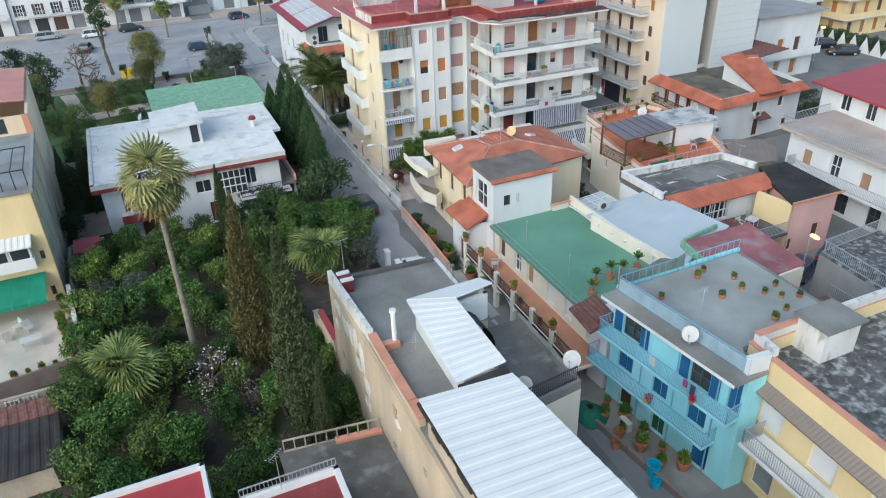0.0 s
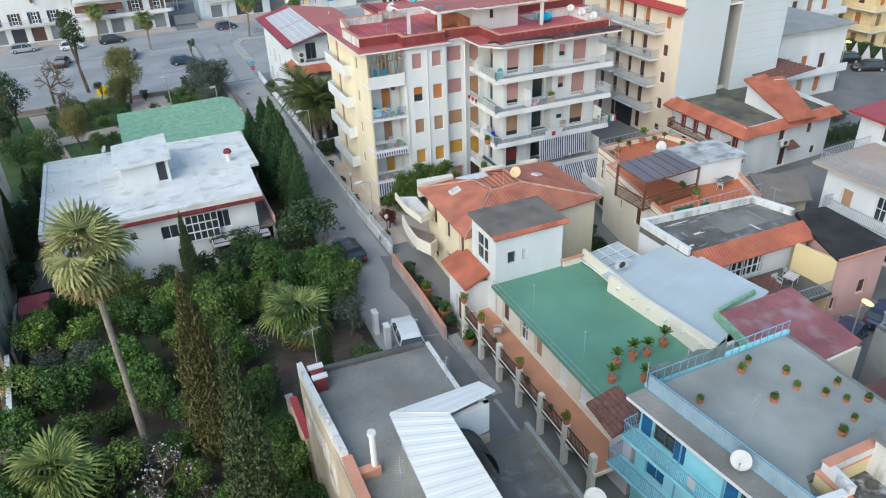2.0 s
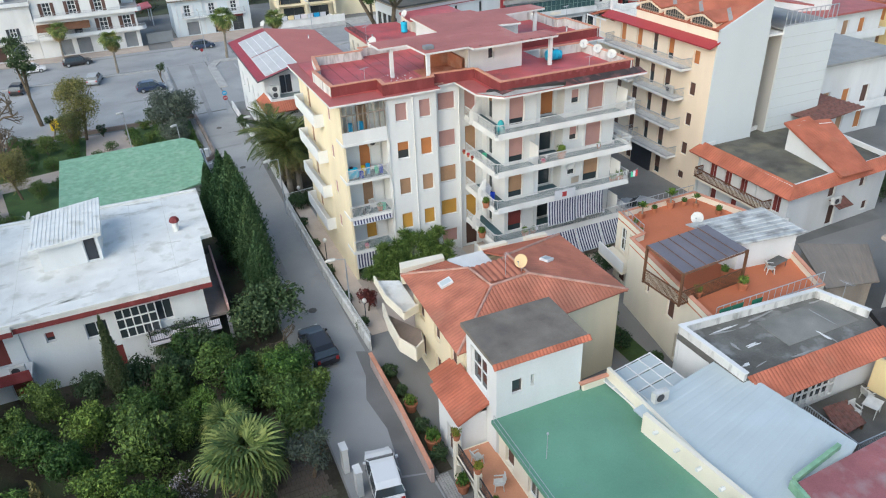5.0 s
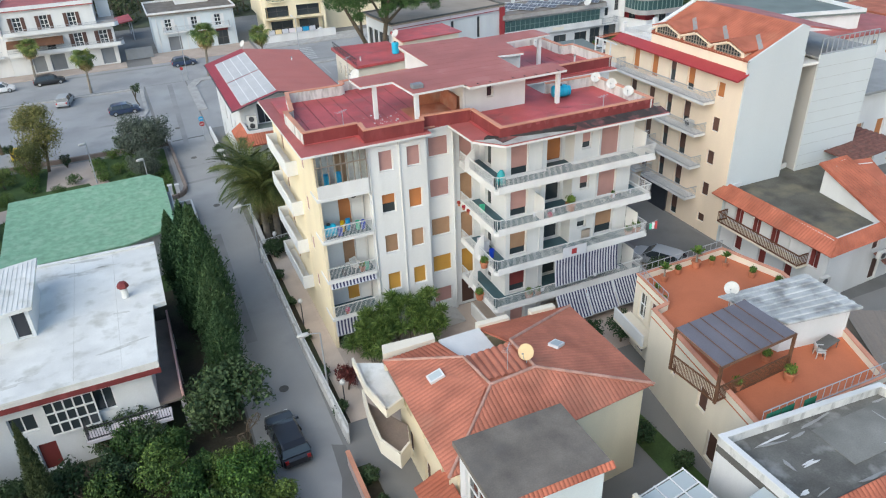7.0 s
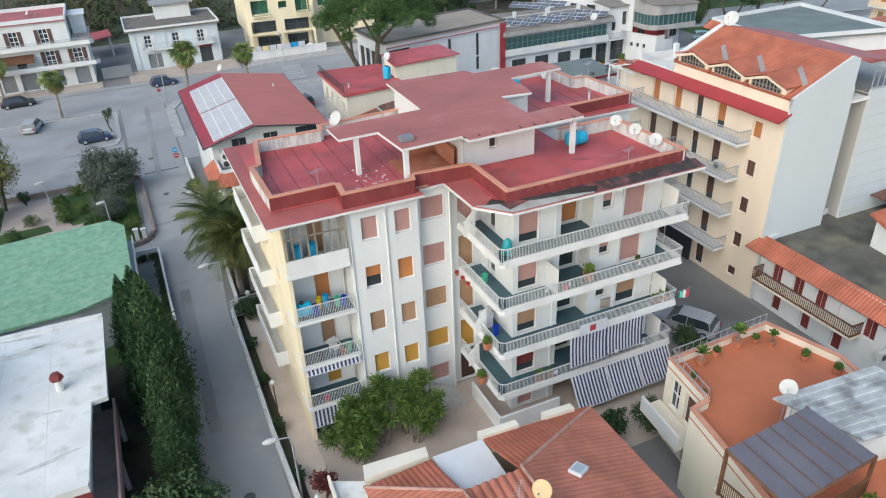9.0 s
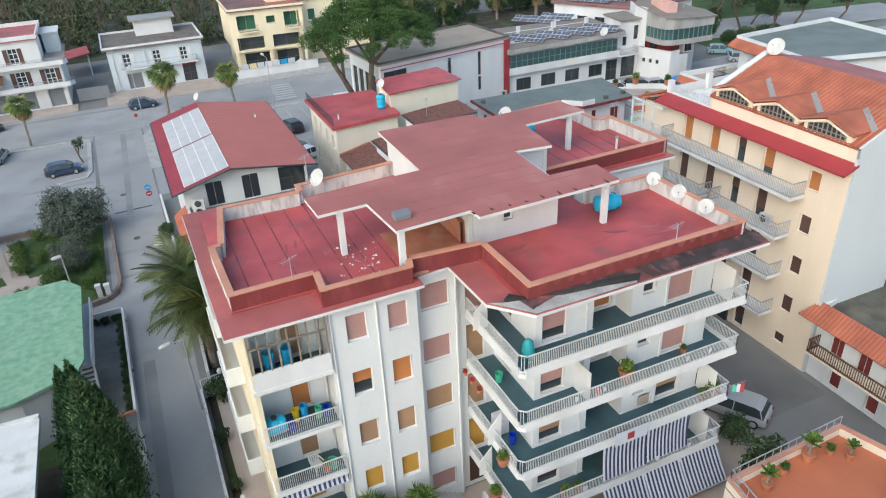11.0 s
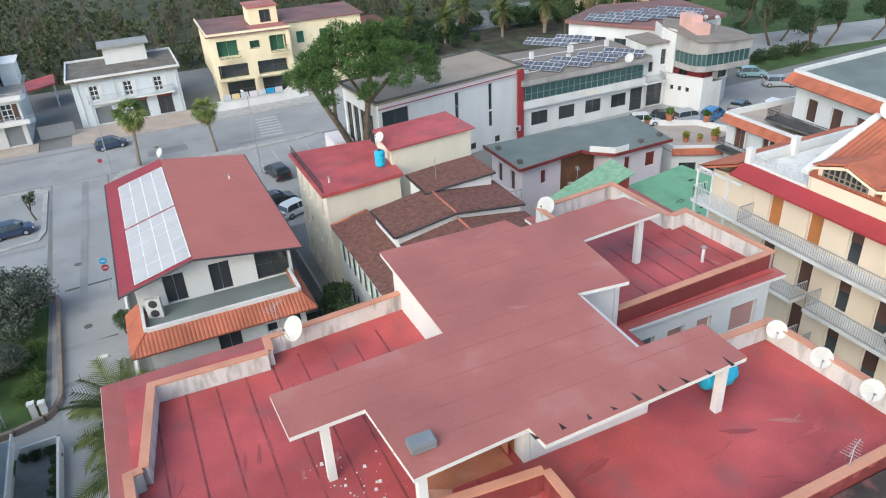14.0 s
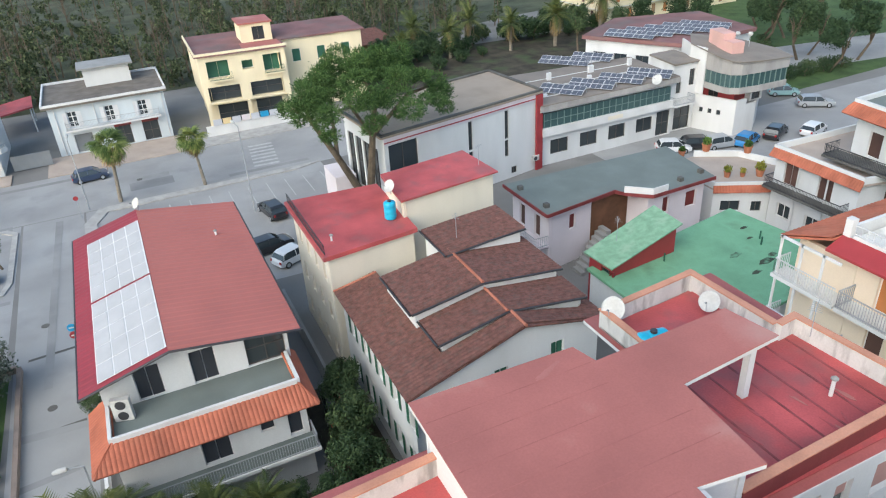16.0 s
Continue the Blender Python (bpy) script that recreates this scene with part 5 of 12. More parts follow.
sheet_points = [(x, y, z - d) for d in (0.0, 0.04) for x, z in arc for y in (-41.4, -40.0)]
quads(bm, sheet_points, [(2 * k, 2 * k + 2, 2 * k + 3, 2 * k + 1) for k in range(6)] + [(15 + 2 * k, 17 + 2 * k, 16 + 2 * k, 14 + 2 * k) for k in range(6)] + [(2 * k, 14 + 2 * k, 16 + 2 * k, 2 * k + 2) for k in range(6)] + [(2 * k + 1, 2 * k + 3, 17 + 2 * k, 15 + 2 * k) for k in range(6)])
part("tarpaulin", bm, "bitumen", old, "black sheet hung over the terrace door")
walls(old, [(-21.42, -62), (-16.4, -62), (-17.6, -46.3), (-21.36, -45.95)], 7.765, 9.42, "oldwall", name="upper_wall")
ribbed(old, (-21.55, -45.5, 9.6), (-21.6, -62, 9.6), (-15.9, -62, 9.85), (-17.3, -46.0, 9.85), "metalroof", 0.6, 0.02, label="wide white ribbed metal roof")
bm = bm_new()
rnd = random.Random(5)
for k in range(40):
    y = -45.6 - 0.4 * k
    box(bm, -21.6 - 0.1 * rnd.random(), y - 0.4, 9.3 + 0.12 * rnd.random(), -21.42, y, 9.515)
part("eaves_strip", bm, "bitumen", old, "ragged black felt under the eaves")
for x, y, h, r in ((-20.4, -39.35, 2.1, 0.13),):
    bm = bm_new()
    tube(bm, (x, y, 7.76), (x, y, 7.76 + h), r, r, 10)
    tube(bm, (x, y, 7.76 + h), (x, y, 7.9 + h), r * 1.5, r * 1.35, 10)
    part("flue", bm, "white2", old)
leanto = thing("boundary_wall", "low rough garden wall with red coping beside the old house", "boundary wall", (-21.9, -29, 0), kind="structure")
for a, b, z, cap in (((-22.1, -27.4), (-22.0, -28.4), 2.9, "concrete"), ((-22.0, -28.42), (-21.95, -31.85), 3.5, "red")):
    bm = bm_new()
    run_band(bm, a, b, 0, z, 0.3)
    part("wall_section", bm, "oldwall", leanto)
    bm = bm_new()
    run_band(bm, (a[0] - 0.05, a[1]), (b[0] - 0.05, b[1]), z + 0.002, z + 0.09, 0.42)
    part("coping", bm, cap, leanto)

lowroof = thing("shed", "low outbuilding with stained concrete roof and railing", "shed", (-24, -42, 0))
walls(lowroof, [(-26.9, -52), (-21.75, -52), (-21.75, -40.1), (-26.9, -39.5)], 0, 3.05, "rough")
flat_roof(lowroof, [(-27.1, -52), (-21.72, -52), (-21.72, -40.0), (-27.1, -39.3)], 3.2, "streakroof", 0.15)
bm = bm_new()
run_band(bm, (-21.75, -40.0), (-24.2, -39.7), 3.2, 3.36, 0.4)
part("coping", bm, "coping", lowroof)
railing(lowroof, [(-26.8, -39.5), (-21.9, -40.1)], 3.2, 0.8, 0.5, "rough", 0.03, 0.04)
pinkh = thing("house", "low house with pinkish red painted roof", "house", (-33, -45, 0))
walls(pinkh, rect(-38, -56, -30.6, -39.8), 0, 4.2, "white2")
flat_roof(pinkh, rect(-38, -56, -30.6, -39.8), 4.3, "red", 0.1)
parapet(pinkh, rect(-38, -56, -30.6, -39.8), 4.3, 4.6, "white", 0.22)
whiteh = thing("house", "small house with white parapet terrace", "house", (-27, -48, 0))
walls(whiteh, rect(-29.6, -58, -24.9, -43.2), 0, 4.6, "white2")
flat_roof(whiteh, rect(-29.6, -58, -24.9, -43.2), 4.7, "maroon", 0.1)
parapet(whiteh, rect(-29.6, -58, -24.9, -43.2), 4.7, 5.1, "white", 0.25)
railing(whiteh, [(-29.4, -43.3), (-25.0, -43.3)], 5.1, 0.5, 0.18, "iron")

# ---------------------------------------------------------------- blue house and the yellow house beside it
M["bluerail"] = mat("pale_blue_railing", (0.22, 0.42, 0.54), 0.5, 0.15, 1.0)
M["bluemesh"] = mat("faded_blue_mesh", (0.30, 0.40, 0.46), 0.8, 0.2, 1.0)
M["towel"] = mat("red_towel_cloth", (0.30, 0.06, 0.16), 0.9, 0.3, 3.0)
M["palegrey"] = mat("pale_grey_green_screed", (0.33, 0.345, 0.32), 0.95, 0.2, 0.4, stain=(0.22, 0.23, 0.215), amount=0.45, spread=0.35)
bh = thing("house", "light blue house with blue shutters and balconies", "house", (-4, -44, 0))
BLUE = [(-6.1, -48.9), (-4.95, -48.9), (-4.84, -47.25), (2.0, -47.25), (2.0, -39.6), (-7.2, -39.9)]
BW = Vector((1.1, -9.0, 0)) / Vector((1.1, -9.0, 0)).length
BO = Vector((BW.y, -BW.x, 0))


def along_blue(u, d):
    """A place u metres along the blue front from its north corner and d metres out from it."""
    p = Vector((-7.2, -39.9, 0)) + BW * u + BO * d
    return (p.x, p.y)


walls(bh, BLUE, 0, 7.4, "blue", [(5, 1.5, 5.05, 1.35, 2.1, "open", "shutblue"), (5, 6.4, 5.05, 1.3, 2.1, "open", "shutblue"), (5, 8.5, 5.05, 0.7, 2.0, "leaves", "shutblue"), (5, 1.3, 2.65, 1.2, 2.1, "leaves", "shutblue"), (5, 4.0, 2.65, 1.1, 2.1, "leaves", "shutblue"), (5, 6.6, 2.65, 1.2, 2.1, "leaves", "shutblue"), (5, 1.6, 0.05, 1.0, 2.0, "shut", "shutdark"), (5, 4.2, 0.05, 1.0, 2.1, "leaves", "shutgreen"), (5, 7.2, 0.05, 1.1, 2.0, "shut", "shutblue")])
EAVES = [along_blue(9.05, 1.0), (-4.95, -48.92), (-4.84, -47.22), (2.0, -47.22), (2.0, -39.5), along_blue(-0.1, 1.0)]
flat_roof(bh, EAVES, 7.6, "terraceconc", 0.2)
bm = bm_new()
prism(bm, [along_blue(0.15, -0.2), along_blue(8.9, -0.2), (-4.75, -47.0), (1.7, -47.0), (1.7, -39.8)], 7.602, 7.64)
part("terrace_floor", bm, "palegrey", bh, "pale grey-green roof terrace")
bm = bm_new()
run_band(bm, along_blue(-0.1, 1.03), along_blue(9.05, 1.03), 7.38, 7.56, 0.02, False)
part("eaves_edge", bm, "white2", bh)
bm = bm_new()
run_band(bm, (2.0, -39.6), (-7.1, -39.75), 7.61, 7.85, 0.15)
part("parapet", bm, "blue", bh)
bm = bm_new()
run_band(bm, along_blue(8.9, 0.0), (-4.9, -48.85), 7.61, 8.6, 0.3)
part("chimney_pier", bm, "white", bh)
railing(bh, [along_blue(8.9, -0.05), along_blue(0.1, -0.05), (1.8, -39.8)], 7.6, 0.95, 0.45, "bluerail", 0.012, 0.02)
bm = bm_new()
run_band(bm, along_blue(0.1, -0.05), along_blue(8.9, -0.05), 7.68, 8.45, 0.02)
part("mesh_infill", bm, "bluemesh", bh, "pale blue mesh behind the roof railing")
for f, u0, u1 in ((2.6, -0.9, 8.0), (5.0, -0.2, 9.0)):
    bm = bm_new()
    prism(bm, [along_blue(u0, 0.02), along_blue(u0, 1.0), along_blue(u1, 1.0), along_blue(u1, 0.02)], f - 0.15, f)
    slab = part("balcony", bm, "blue", bh)
    railing(slab, [along_blue(u0 + 0.04, 0.05), along_blue(u0 + 0.04, 0.95), along_blue(u1 - 0.04, 0.95), along_blue(u1 - 0.04, 0.05)], f, 0.95, 0.1, "bluerail", 0.01, 0.022)
for u in (2.6, 5.0, 7.6):
    bm = bm_new()
    tube(bm, (*along_blue(u, 0.06), 0.1), (*along_blue(u, 0.06), 7.3), 0.045, 0.045, 6)
    part("downpipe", bm, "bluerail", bh)
bm = bm_new()
prism(bm, [(-7.2, -39.58), (-5.0, -39.55), (-5.0, -38.0), (-7.3, -38.0)], 0, 5.2)
part("stair_wall", bm, "lilac", bh)
tiled(bh, (-8.6, -39.7, 4.9), (-6.6, -39.6, 5.3), (-6.6, -37.3, 5.6), (-8.6, -37.4, 5.2), "oldtile", 0.26, 0.4)
for u, f, w, h, tint in ((6.2, 5.0, 0.3, 0.4, "towel"), (6.7, 5.0, 0.3, 0.6, "stripe"), (3.9, 5.0, 0.4, 0.55, "cloth")):
    bm = bm_new()
    p, q = along_blue(u, 1.0), along_blue(u + w, 1.0)
    run_band(bm, p, q, f + 0.95 - h, f + 0.98, 0.03, False)
    part("hung_towel", bm, tint, bh)

yh2 = thing("house", "yellow house with mossy roof terrace", "house", (0, -55, 0))
walls(yh2, [(-5.6, -66), (12, -66), (12, -47.3), (-4.7, -47.3)], 0, 7.2, "yellow", [(3, 2.2 + 3.2 * k, 4.2, 1.5, 1.8, "shut", "shutwhite") for k in range(4)] + [(3, 2.6 + 3.2 * k, 0.4, 1.3, 2.2, "shut", "shutgrey") for k in range(4)])
flat_roof(yh2, [(-5.4, -66), (12, -66), (12, -47.5), (-4.5, -47.5)], 7.25, "mossroof", 0.1)
parapet(yh2, [(-5.6, -66), (12, -66), (12, -47.3), (-4.7, -47.3)], 7.2, 8.1, "yellow", 0.3, cap="coping")
tiled(yh2, (-5.4, -47.6, 6.5), (-6.3, -66, 6.5), (-5.62, -66, 6.85), (-4.72, -47.6, 6.85), "officeroof", 0.22, 0.35, rise=0.02)
bm = bm_new()
run_band(bm, (12, -47.3), (-4.45, -47.3), 8.17, 8.62, 0.3)
run_band(bm, (-4.46, -47.3), (-4.62, -48.7), 8.17, 8.62, 0.3)
tall = part("parapet", bm, "drip", yh2)
bm = bm_new()
run_band(bm, (-0.9, -47.26), (-4.5, -47.26), 8.622, 8.69, 0.38)
part("coping", bm, "coping", tall)
walls(yh2, rect(-2.0, -49.3, 0.3, -47.6), 7.25, 9.1, "drip", name="stair_hut")
flat_roof(yh2, rect(-2.2, -49.5, 0.5, -47.35), 9.22, "terraceconc", 0.12)
bm = bm_new()
box(bm, -6.6, -60, 4.0, -5.0, -49.5, 4.15)
slab = part("balcony", bm, "white2", yh2)
railing(slab, [(-5.2, -49.6), (-6.5, -49.6), (-6.5, -60)], 4.15, 0.95, 0.13)

# ---------------------------------------------------------------- house with green roof, stair block, tiled house
gr = thing("house", "low cream house with green flat roof and balcony", "house", (-4, -31, 0))
walls(gr, rect(-6.9, -39.4, -0.2, -24.5), 0, 4.2, "pale", [(3, 1.2, 2.15, 0.9, 1.9, "shut", "shutdark"), (3, 3.6, 2.15, 1.0, 1.9, "window", ""), (3, 5.4, 2.15, 0.9, 1.9, "shut", "shutbrown"), (3, 8.2, 2.15, 0.9, 1.9, "shut", "shutwhite"), (3, 10.4, 2.3, 0.9, 1.7, "shut", "shutwhite"), (3, 13.0, 2.15, 0.9, 1.9, "shut", "shutwhite")])
flat_roof(gr, rect(-7.3, -39.4, -0.2, -24.4), 4.4, "greenroof", 0.22)
bm = bm_new()
run_band(bm, (-0.2, -39.4), (-0.2, -24.4), 4.3, 5.3, 0.2, False)
run_band(bm, (-0.4, -24.6), (-1.8, -24.6), 4.3, 4.9, 0.2, False)
part("parapet", bm, "pale", gr)
bm = bm_new()
run_band(bm, (-2.0, -24.4), (-0.2, -24.4), 4.9, 4.97, 0.26, False)
part("coping", bm, "coping", gr)
railing(gr, [(-7.25, -24.6), (-7.25, -39.3)], 4.4, 0.5, 3.0, "iron", 0.01, 0.012)
bm = bm_new()
box(bm, -9.0, -39.2, 1.75, -6.9, -23.4, 1.95)
bal = part("balcony", bm, "pale", gr)
bm = bm_new()
box(bm, -8.9, -39.1, 1.953, -6.95, -23.5, 1.962)
M["salmontile"] = mat("faded_salmon_floor_tiles", (0.52, 0.25, 0.15), 0.85, 0.15, 0.5, stain=(0.42, 0.24, 0.16), amount=0.3, spread=0.6)
part("balcony_floor", bm, "salmontile", bal)
for i in range(7):
    y = -23.5 - 2.55 * i
    bm = bm_new()
    box(bm, -9.05, y - 0.18, 0, -8.75, y + 0.18, 2.95)
    part("pillar", bm, "pale", bal)
    if i < 6:
        bm = bm_new()
        k = 8
        for j in range(k):
            a, b = j / k, (j + 1) / k
            za, zb = 1.75 - 0.5 * abs(2 * a - 1) ** 2.2, 1.75 - 0.5 * abs(2 * b - 1) ** 2.2
            ya, yb = y - 0.18 - 2.19 * a, y - 0.18 - 2.19 * b
            quads(bm, [(-9.0, ya, za), (-9.0, yb, zb), (-9.0, yb, 1.95), (-9.0, ya, 1.95)], [(0, 1, 2, 3)])
            quads(bm, [(-8.8, ya, za), (-8.8, yb, zb), (-8.8, yb, 1.95), (-8.8, ya, 1.95)], [(3, 2, 1, 0)])
            quads(bm, [(-9.0, ya, za), (-8.8, ya, za), (-8.8, yb, zb), (-9.0, yb, zb)], [(0, 1, 2, 3)])
        part("arch", bm, "pale", bal)
        railing(bal, [(-8.9, y - 0.2), (-8.9, y - 2.35)], 1.95, 0.85, 0.12, "darkiron")
st = thing("house", "white stair block with grey flat roof", "house", (-5, -23, 0))
walls(st, rect(-7.0, -24.4, -1.9, -20.9), 0, 7.9, "white", [(3, 1.5, 5.05, 1.9, 2.2, "window", ""), (0, 1.2, 5.7, 0.6, 0.9, "dark", ""), (0, 2.1, 5.8, 0.2, 0.8, "window", "")])
M["brownfelt"] = mat("brownish_felt_roof", (0.19, 0.165, 0.14), 0.95, 0.3, 0.8, stain=(0.12, 0.11, 0.10), amount=0.45, spread=0.6)
flat_roof(st, rect(-7.2, -24.5, -1.7, -20.6), 8.15, "brownfelt", 0.25)
tiled(st, (-7.25, -24.75, 7.92), (-1.6, -24.75, 7.92), (-1.6, -24.5, 8.14), (-7.25, -24.5, 8.14), "tile2", 0.2, 0.3)
walls(st, rect(-8.5, -23.3, -7.0, -20.2), 0, 4.1, "white", [(3, 1.6, 0.2, 0.9, 2.1, "shut", "shutdark")])
tiled(st, (-8.9, -20.0, 4.0), (-8.9, -23.6, 4.0), (-6.99, -23.6, 4.9), (-6.99, -20.0, 4.9), "tile2", 0.22, 0.36)

th = thing("house", "cream house with terracotta hipped roof", "house", (0, -15, 0))
walls(th, [(-6.8, -20.4), (4.3, -19.3), (4.3, -12.2), (-6.6, -11.9)], 0, 6.1, "cream", [(3, 1.5 + 2.6 * k, 0.5 + 3.1 * j, 0.9, 1.9, "shut", "shutdark") for j in range(2) for k in range(3)])
E1, E2, E3, E4 = (-7.5, -20.8, 6.2), (4.6, -19.7, 6.2), (4.6, -11.8, 6.2), (-7.3, -11.7, 6.2)
R1, R2, R3, R4 = (-3.8, -17.7, 7.8), (-1.2, -17.5, 7.8), (-1.25, -15.0, 7.8), (-3.9, -14.8, 7.45)
M["ridgetile"] = mat("weathered_ridge_tile", (0.50, 0.30, 0.24), 0.85, 0.3, 1.5, stain=(0.28, 0.16, 0.13), amount=0.4, spread=1.2)
tiled(th, E1, E2, R2, R1, "tile", label="rows of clay roof tiles")
tiled(th, E2, E3, R3, R2, "tile", label="rows of clay roof tiles", rise=0.02)
tiled(th, E4, E1, R1, R4, "tile", label="rows of clay roof tiles")
tiled(th, (-1.25, -15.0, 7.65), (-3.9, -14.8, 7.4), (-3.75, -17.6, 7.75), (-1.25, -17.45, 7.76), "tile", 0.36, 0.5, rise=0.09, label="coarse rows of clay roof tiles")
tiled(th, (4.55, -11.75, 6.22), (-1.3, -11.5, 6.3), (-1.27, -14.9, 7.72), (-1.2, -15.0, 7.78), "tile2", label="rows of orange roof tiles", rise=0.02)
tiled(th, (-4.0, -11.6, 6.3), E4, (-3.95, -14.75, 7.4), (-3.85, -14.7, 7.4), "tile2", label="rows of orange roof tiles")
for a, b in ((E1, R1), (R1, R2), (R2, E2), (R3, E3), (R1, R4), (R4, E4), (R2, R3)):
    ridge(th, (a[0], a[1], a[2] + 0.05), (b[0], b[1], b[2] + 0.05), "ridgetile", 0.085)
bm = bm_new()
prism(bm, [(-3.9, -14.6), (-1.35, -14.8), (-1.35, -11.5), (-3.9, -11.5)], 5.5, 6.35)
part("roof_terrace", bm, "white2", th, "small sunken roof terrace")
for ring in ([(-7.2, -11.5), (-4.1, -11.5), (-4.0, -10.9), (-7.0, -10.7)], [(-1.4, -11.5), (0.6, -11.6), (0.6, -11.2), (-1.4, -11.1)], [(2.0, -11.7), (3.6, -11.8), (3.6, -11.4), (2.0, -11.3)]):
    bm = bm_new()
    prism(bm, ring, 5.3, 6.5)
    part("parapet", bm, "pale", th)
for x, y, z, t in ((-5.6, -15.1, 6.98, 0), (1.1, -15.8, 7.2, 1)):
    bm = bm_new()
    n = Vector((-0.32, 0, 1)).normalized() if t == 0 else Vector((0.25, 0.15, 1)).normalized()
    q = n.to_track_quat("Z", "Y")
    pts = [Vector((x, y, z)) + q @ Vector((a, b, c)) for c in (0.0, 0.16) for a, b in ((-0.3, -0.42), (0.3, -0.42), (0.3, 0.42), (-0.3, 0.42))]
    quads(bm, pts, [(0, 3, 2, 1), (4, 5, 6, 7), (0, 1, 5, 4), (1, 2, 6, 5), (2, 3, 7, 6), (3, 0, 4, 7)])
    sk = part("skylight", bm, "frame", th)
    bm = bm_new()
    quads(bm, [Vector((x, y, z)) + q @ Vector((a, b, 0.165)) for a, b in ((-0.22, -0.33), (0.22, -0.33), (0.22, 0.33), (-0.22, 0.33))], [(0, 1, 2, 3)])
    part("pane", bm, "bluemetal", sk)
# curved balconies on the street side
for ring, zz, floor_mat, hh in (([(-8.4, -9.1), (-8.5, -11.7), (-8.1, -14.1), (-6.9, -13.6), (-6.8, -9.9)], 4.6, "whiteroof", 0.35), ([(-8.3, -10.2), (-8.6, -12.2), (-8.7, -14.4), (-8.1, -15.9), (-7.3, -15.3), (-6.7, -13.3)], 2.6, "brownwall", 0.8)):
    bm = bm_new()
    prism(bm, ring, zz - 0.22, zz)
    slab = part("balcony", bm, "pale", th)
    bm = bm_new()
    prism(bm, [(x * 0.97 - 0.225, y * 0.97 - 0.36) for x, y in ring], zz + 0.002, zz + 0.02)
    part("balcony_floor", bm, floor_mat, slab)
    bm = bm_new()
    for a, b in zip(ring[:4] if zz < 3 else ring[:3], ring[1:]):
        run_band(bm, a, b, zz, zz + hh, 0.12)
    part("balcony_front", bm, "pale", slab)
bm = bm_new()
tiled(th, (-8.2, -17.9, 3.0), (-8.2, -19.6, 3.0), (-6.62, -19.6, 3.7), (-6.62, -17.9, 3.7), "tile2", 0.22, 0.36)

# ---------------------------------------------------------------- east side houses
lb = thing("house", "low house with pale blue metal roof", "house", (3, -31, 0))
walls(lb, [(0.0, -37.0), (6.4, -36.6), (6.4, -27.0), (0.0, -27.8)], 0, 5.2, "pale")
ribbed(lb, (-0.85, -27.6, 5.2), (0.12, -36.9, 5.2), (6.6, -34.4, 5.7), (5.7, -26.6, 5.5), "bluemetal", 0.9, 0.012, label="pale blue ribbed metal roof")
bm = bm_new()
run_band(bm, (0.1, -37.0), (-0.9, -28.4), 4.4, 5.6, 0.25, False)
part("parapet", bm, "pale", lb)
for i in range(6):
    bm = bm_new()
    y = -29.4 - 1.35 * i
    tube(bm, (-0.75 + 0.14 * i, y, 5.2), (-1.02 + 0.14 * i, y, 5.2), 0.1, 0.1, 8)
    part("vent_pipe", bm, "white2", lb)
bm = bm_new()
for i in range(5):
    x = -0.25 + 0.95 * i
    tube(bm, (x, -27.2 + 0.15 * i, 4.64), (x - 0.28, -24.3 + 0.15 * i, 4.64), 0.04, 0.04, 5)
for j in range(4):
    tube(bm, (-0.2 - 0.1 * j, -27.2 + 0.95 * j, 4.64), (3.6 - 0.1 * j, -26.6 + 0.95 * j, 4.64), 0.04, 0.04, 5)
skyl = part("glass_roof", bm, "frame", lb, "white-framed glass roof over a passage")
for i in range(4):
    for j in range(3):
        bm = bm_new()
        x, y = -0.2 + 0.95 * i - 0.1 * j, -27.2 + 0.95 * j + 0.15 * i
        prism(bm, [(x, y), (x + 0.88, y + 0.13), (x + 0.8, y + 1.0), (x - 0.08, y + 0.88)], 4.6, 4.62)
        part("pane", bm, "bluemetal", skyl)
ma = thing("house", "small house with maroon roof", "house", (4, -36, 0))
walls(ma, [(1.4, -40.5), (7.6, -40.2), (8.2, -35.4), (2.6, -35.8)], 0, 5.2, "pale")
bm = bm_new()
prism(bm, [(1.2, -40.4), (7.9, -40.0), (8.2, -34.6), (2.2, -35.0)], 5.2, [5.4, 5.3, 5.7, 5.9])
part("roof", bm, "fadedred", ma, "faded maroon membrane roof")
bm = bm_new()
run_band(bm, (1.2, -40.6), (2.2, -34.8), 5.4, 5.9, 0.22)
run_band(bm, (2.2, -34.9), (5.6, -34.3), 5.7, 5.98, 0.2)
part("green_parapet", bm, "greensheet", ma, "parapet wrapped in green sheet")
tb = thing("house", "low house with brown roof terrace and railing", "house", (6, -43, 0))
walls(tb, rect(2.2, -46, 9.4, -41.0), 0, 2.7, "pale")
flat_roof(tb, rect(2.0, -46.2, 9.6, -40.9), 2.8, "dirtyred", 0.12, "terrace")
railing(tb, [(9.5, -41.0), (9.5, -46.1)], 2.8, 0.95, 0.14, "iron")
mt = thing("house", "grey house with mossy roof terrace", "house", (14, -43, 0))
ring = [(9.8, -47), (18, -46), (16.5, -38.6), (10.4, -39)]
walls(mt, ring, 0, 4.8, "concrete", [(2, 3.0, 1.2, 1.0, 1.3, "shut", "shutdark"), (3, 3.0, 1.2, 1.0, 1.3, "shut", "shutdark")])
flat_roof(mt, ring, 4.95, "mossroof", 0.15, "terrace")
railing(mt, [(9.9, -46.9), (10.5, -39.1), (16.4, -38.7), (17.9, -45.9)], 4.95, 0.95, 0.14, "iron")
gt = thing("house", "white house with grey terrace and tiled edge", "house", (10, -27, 0))
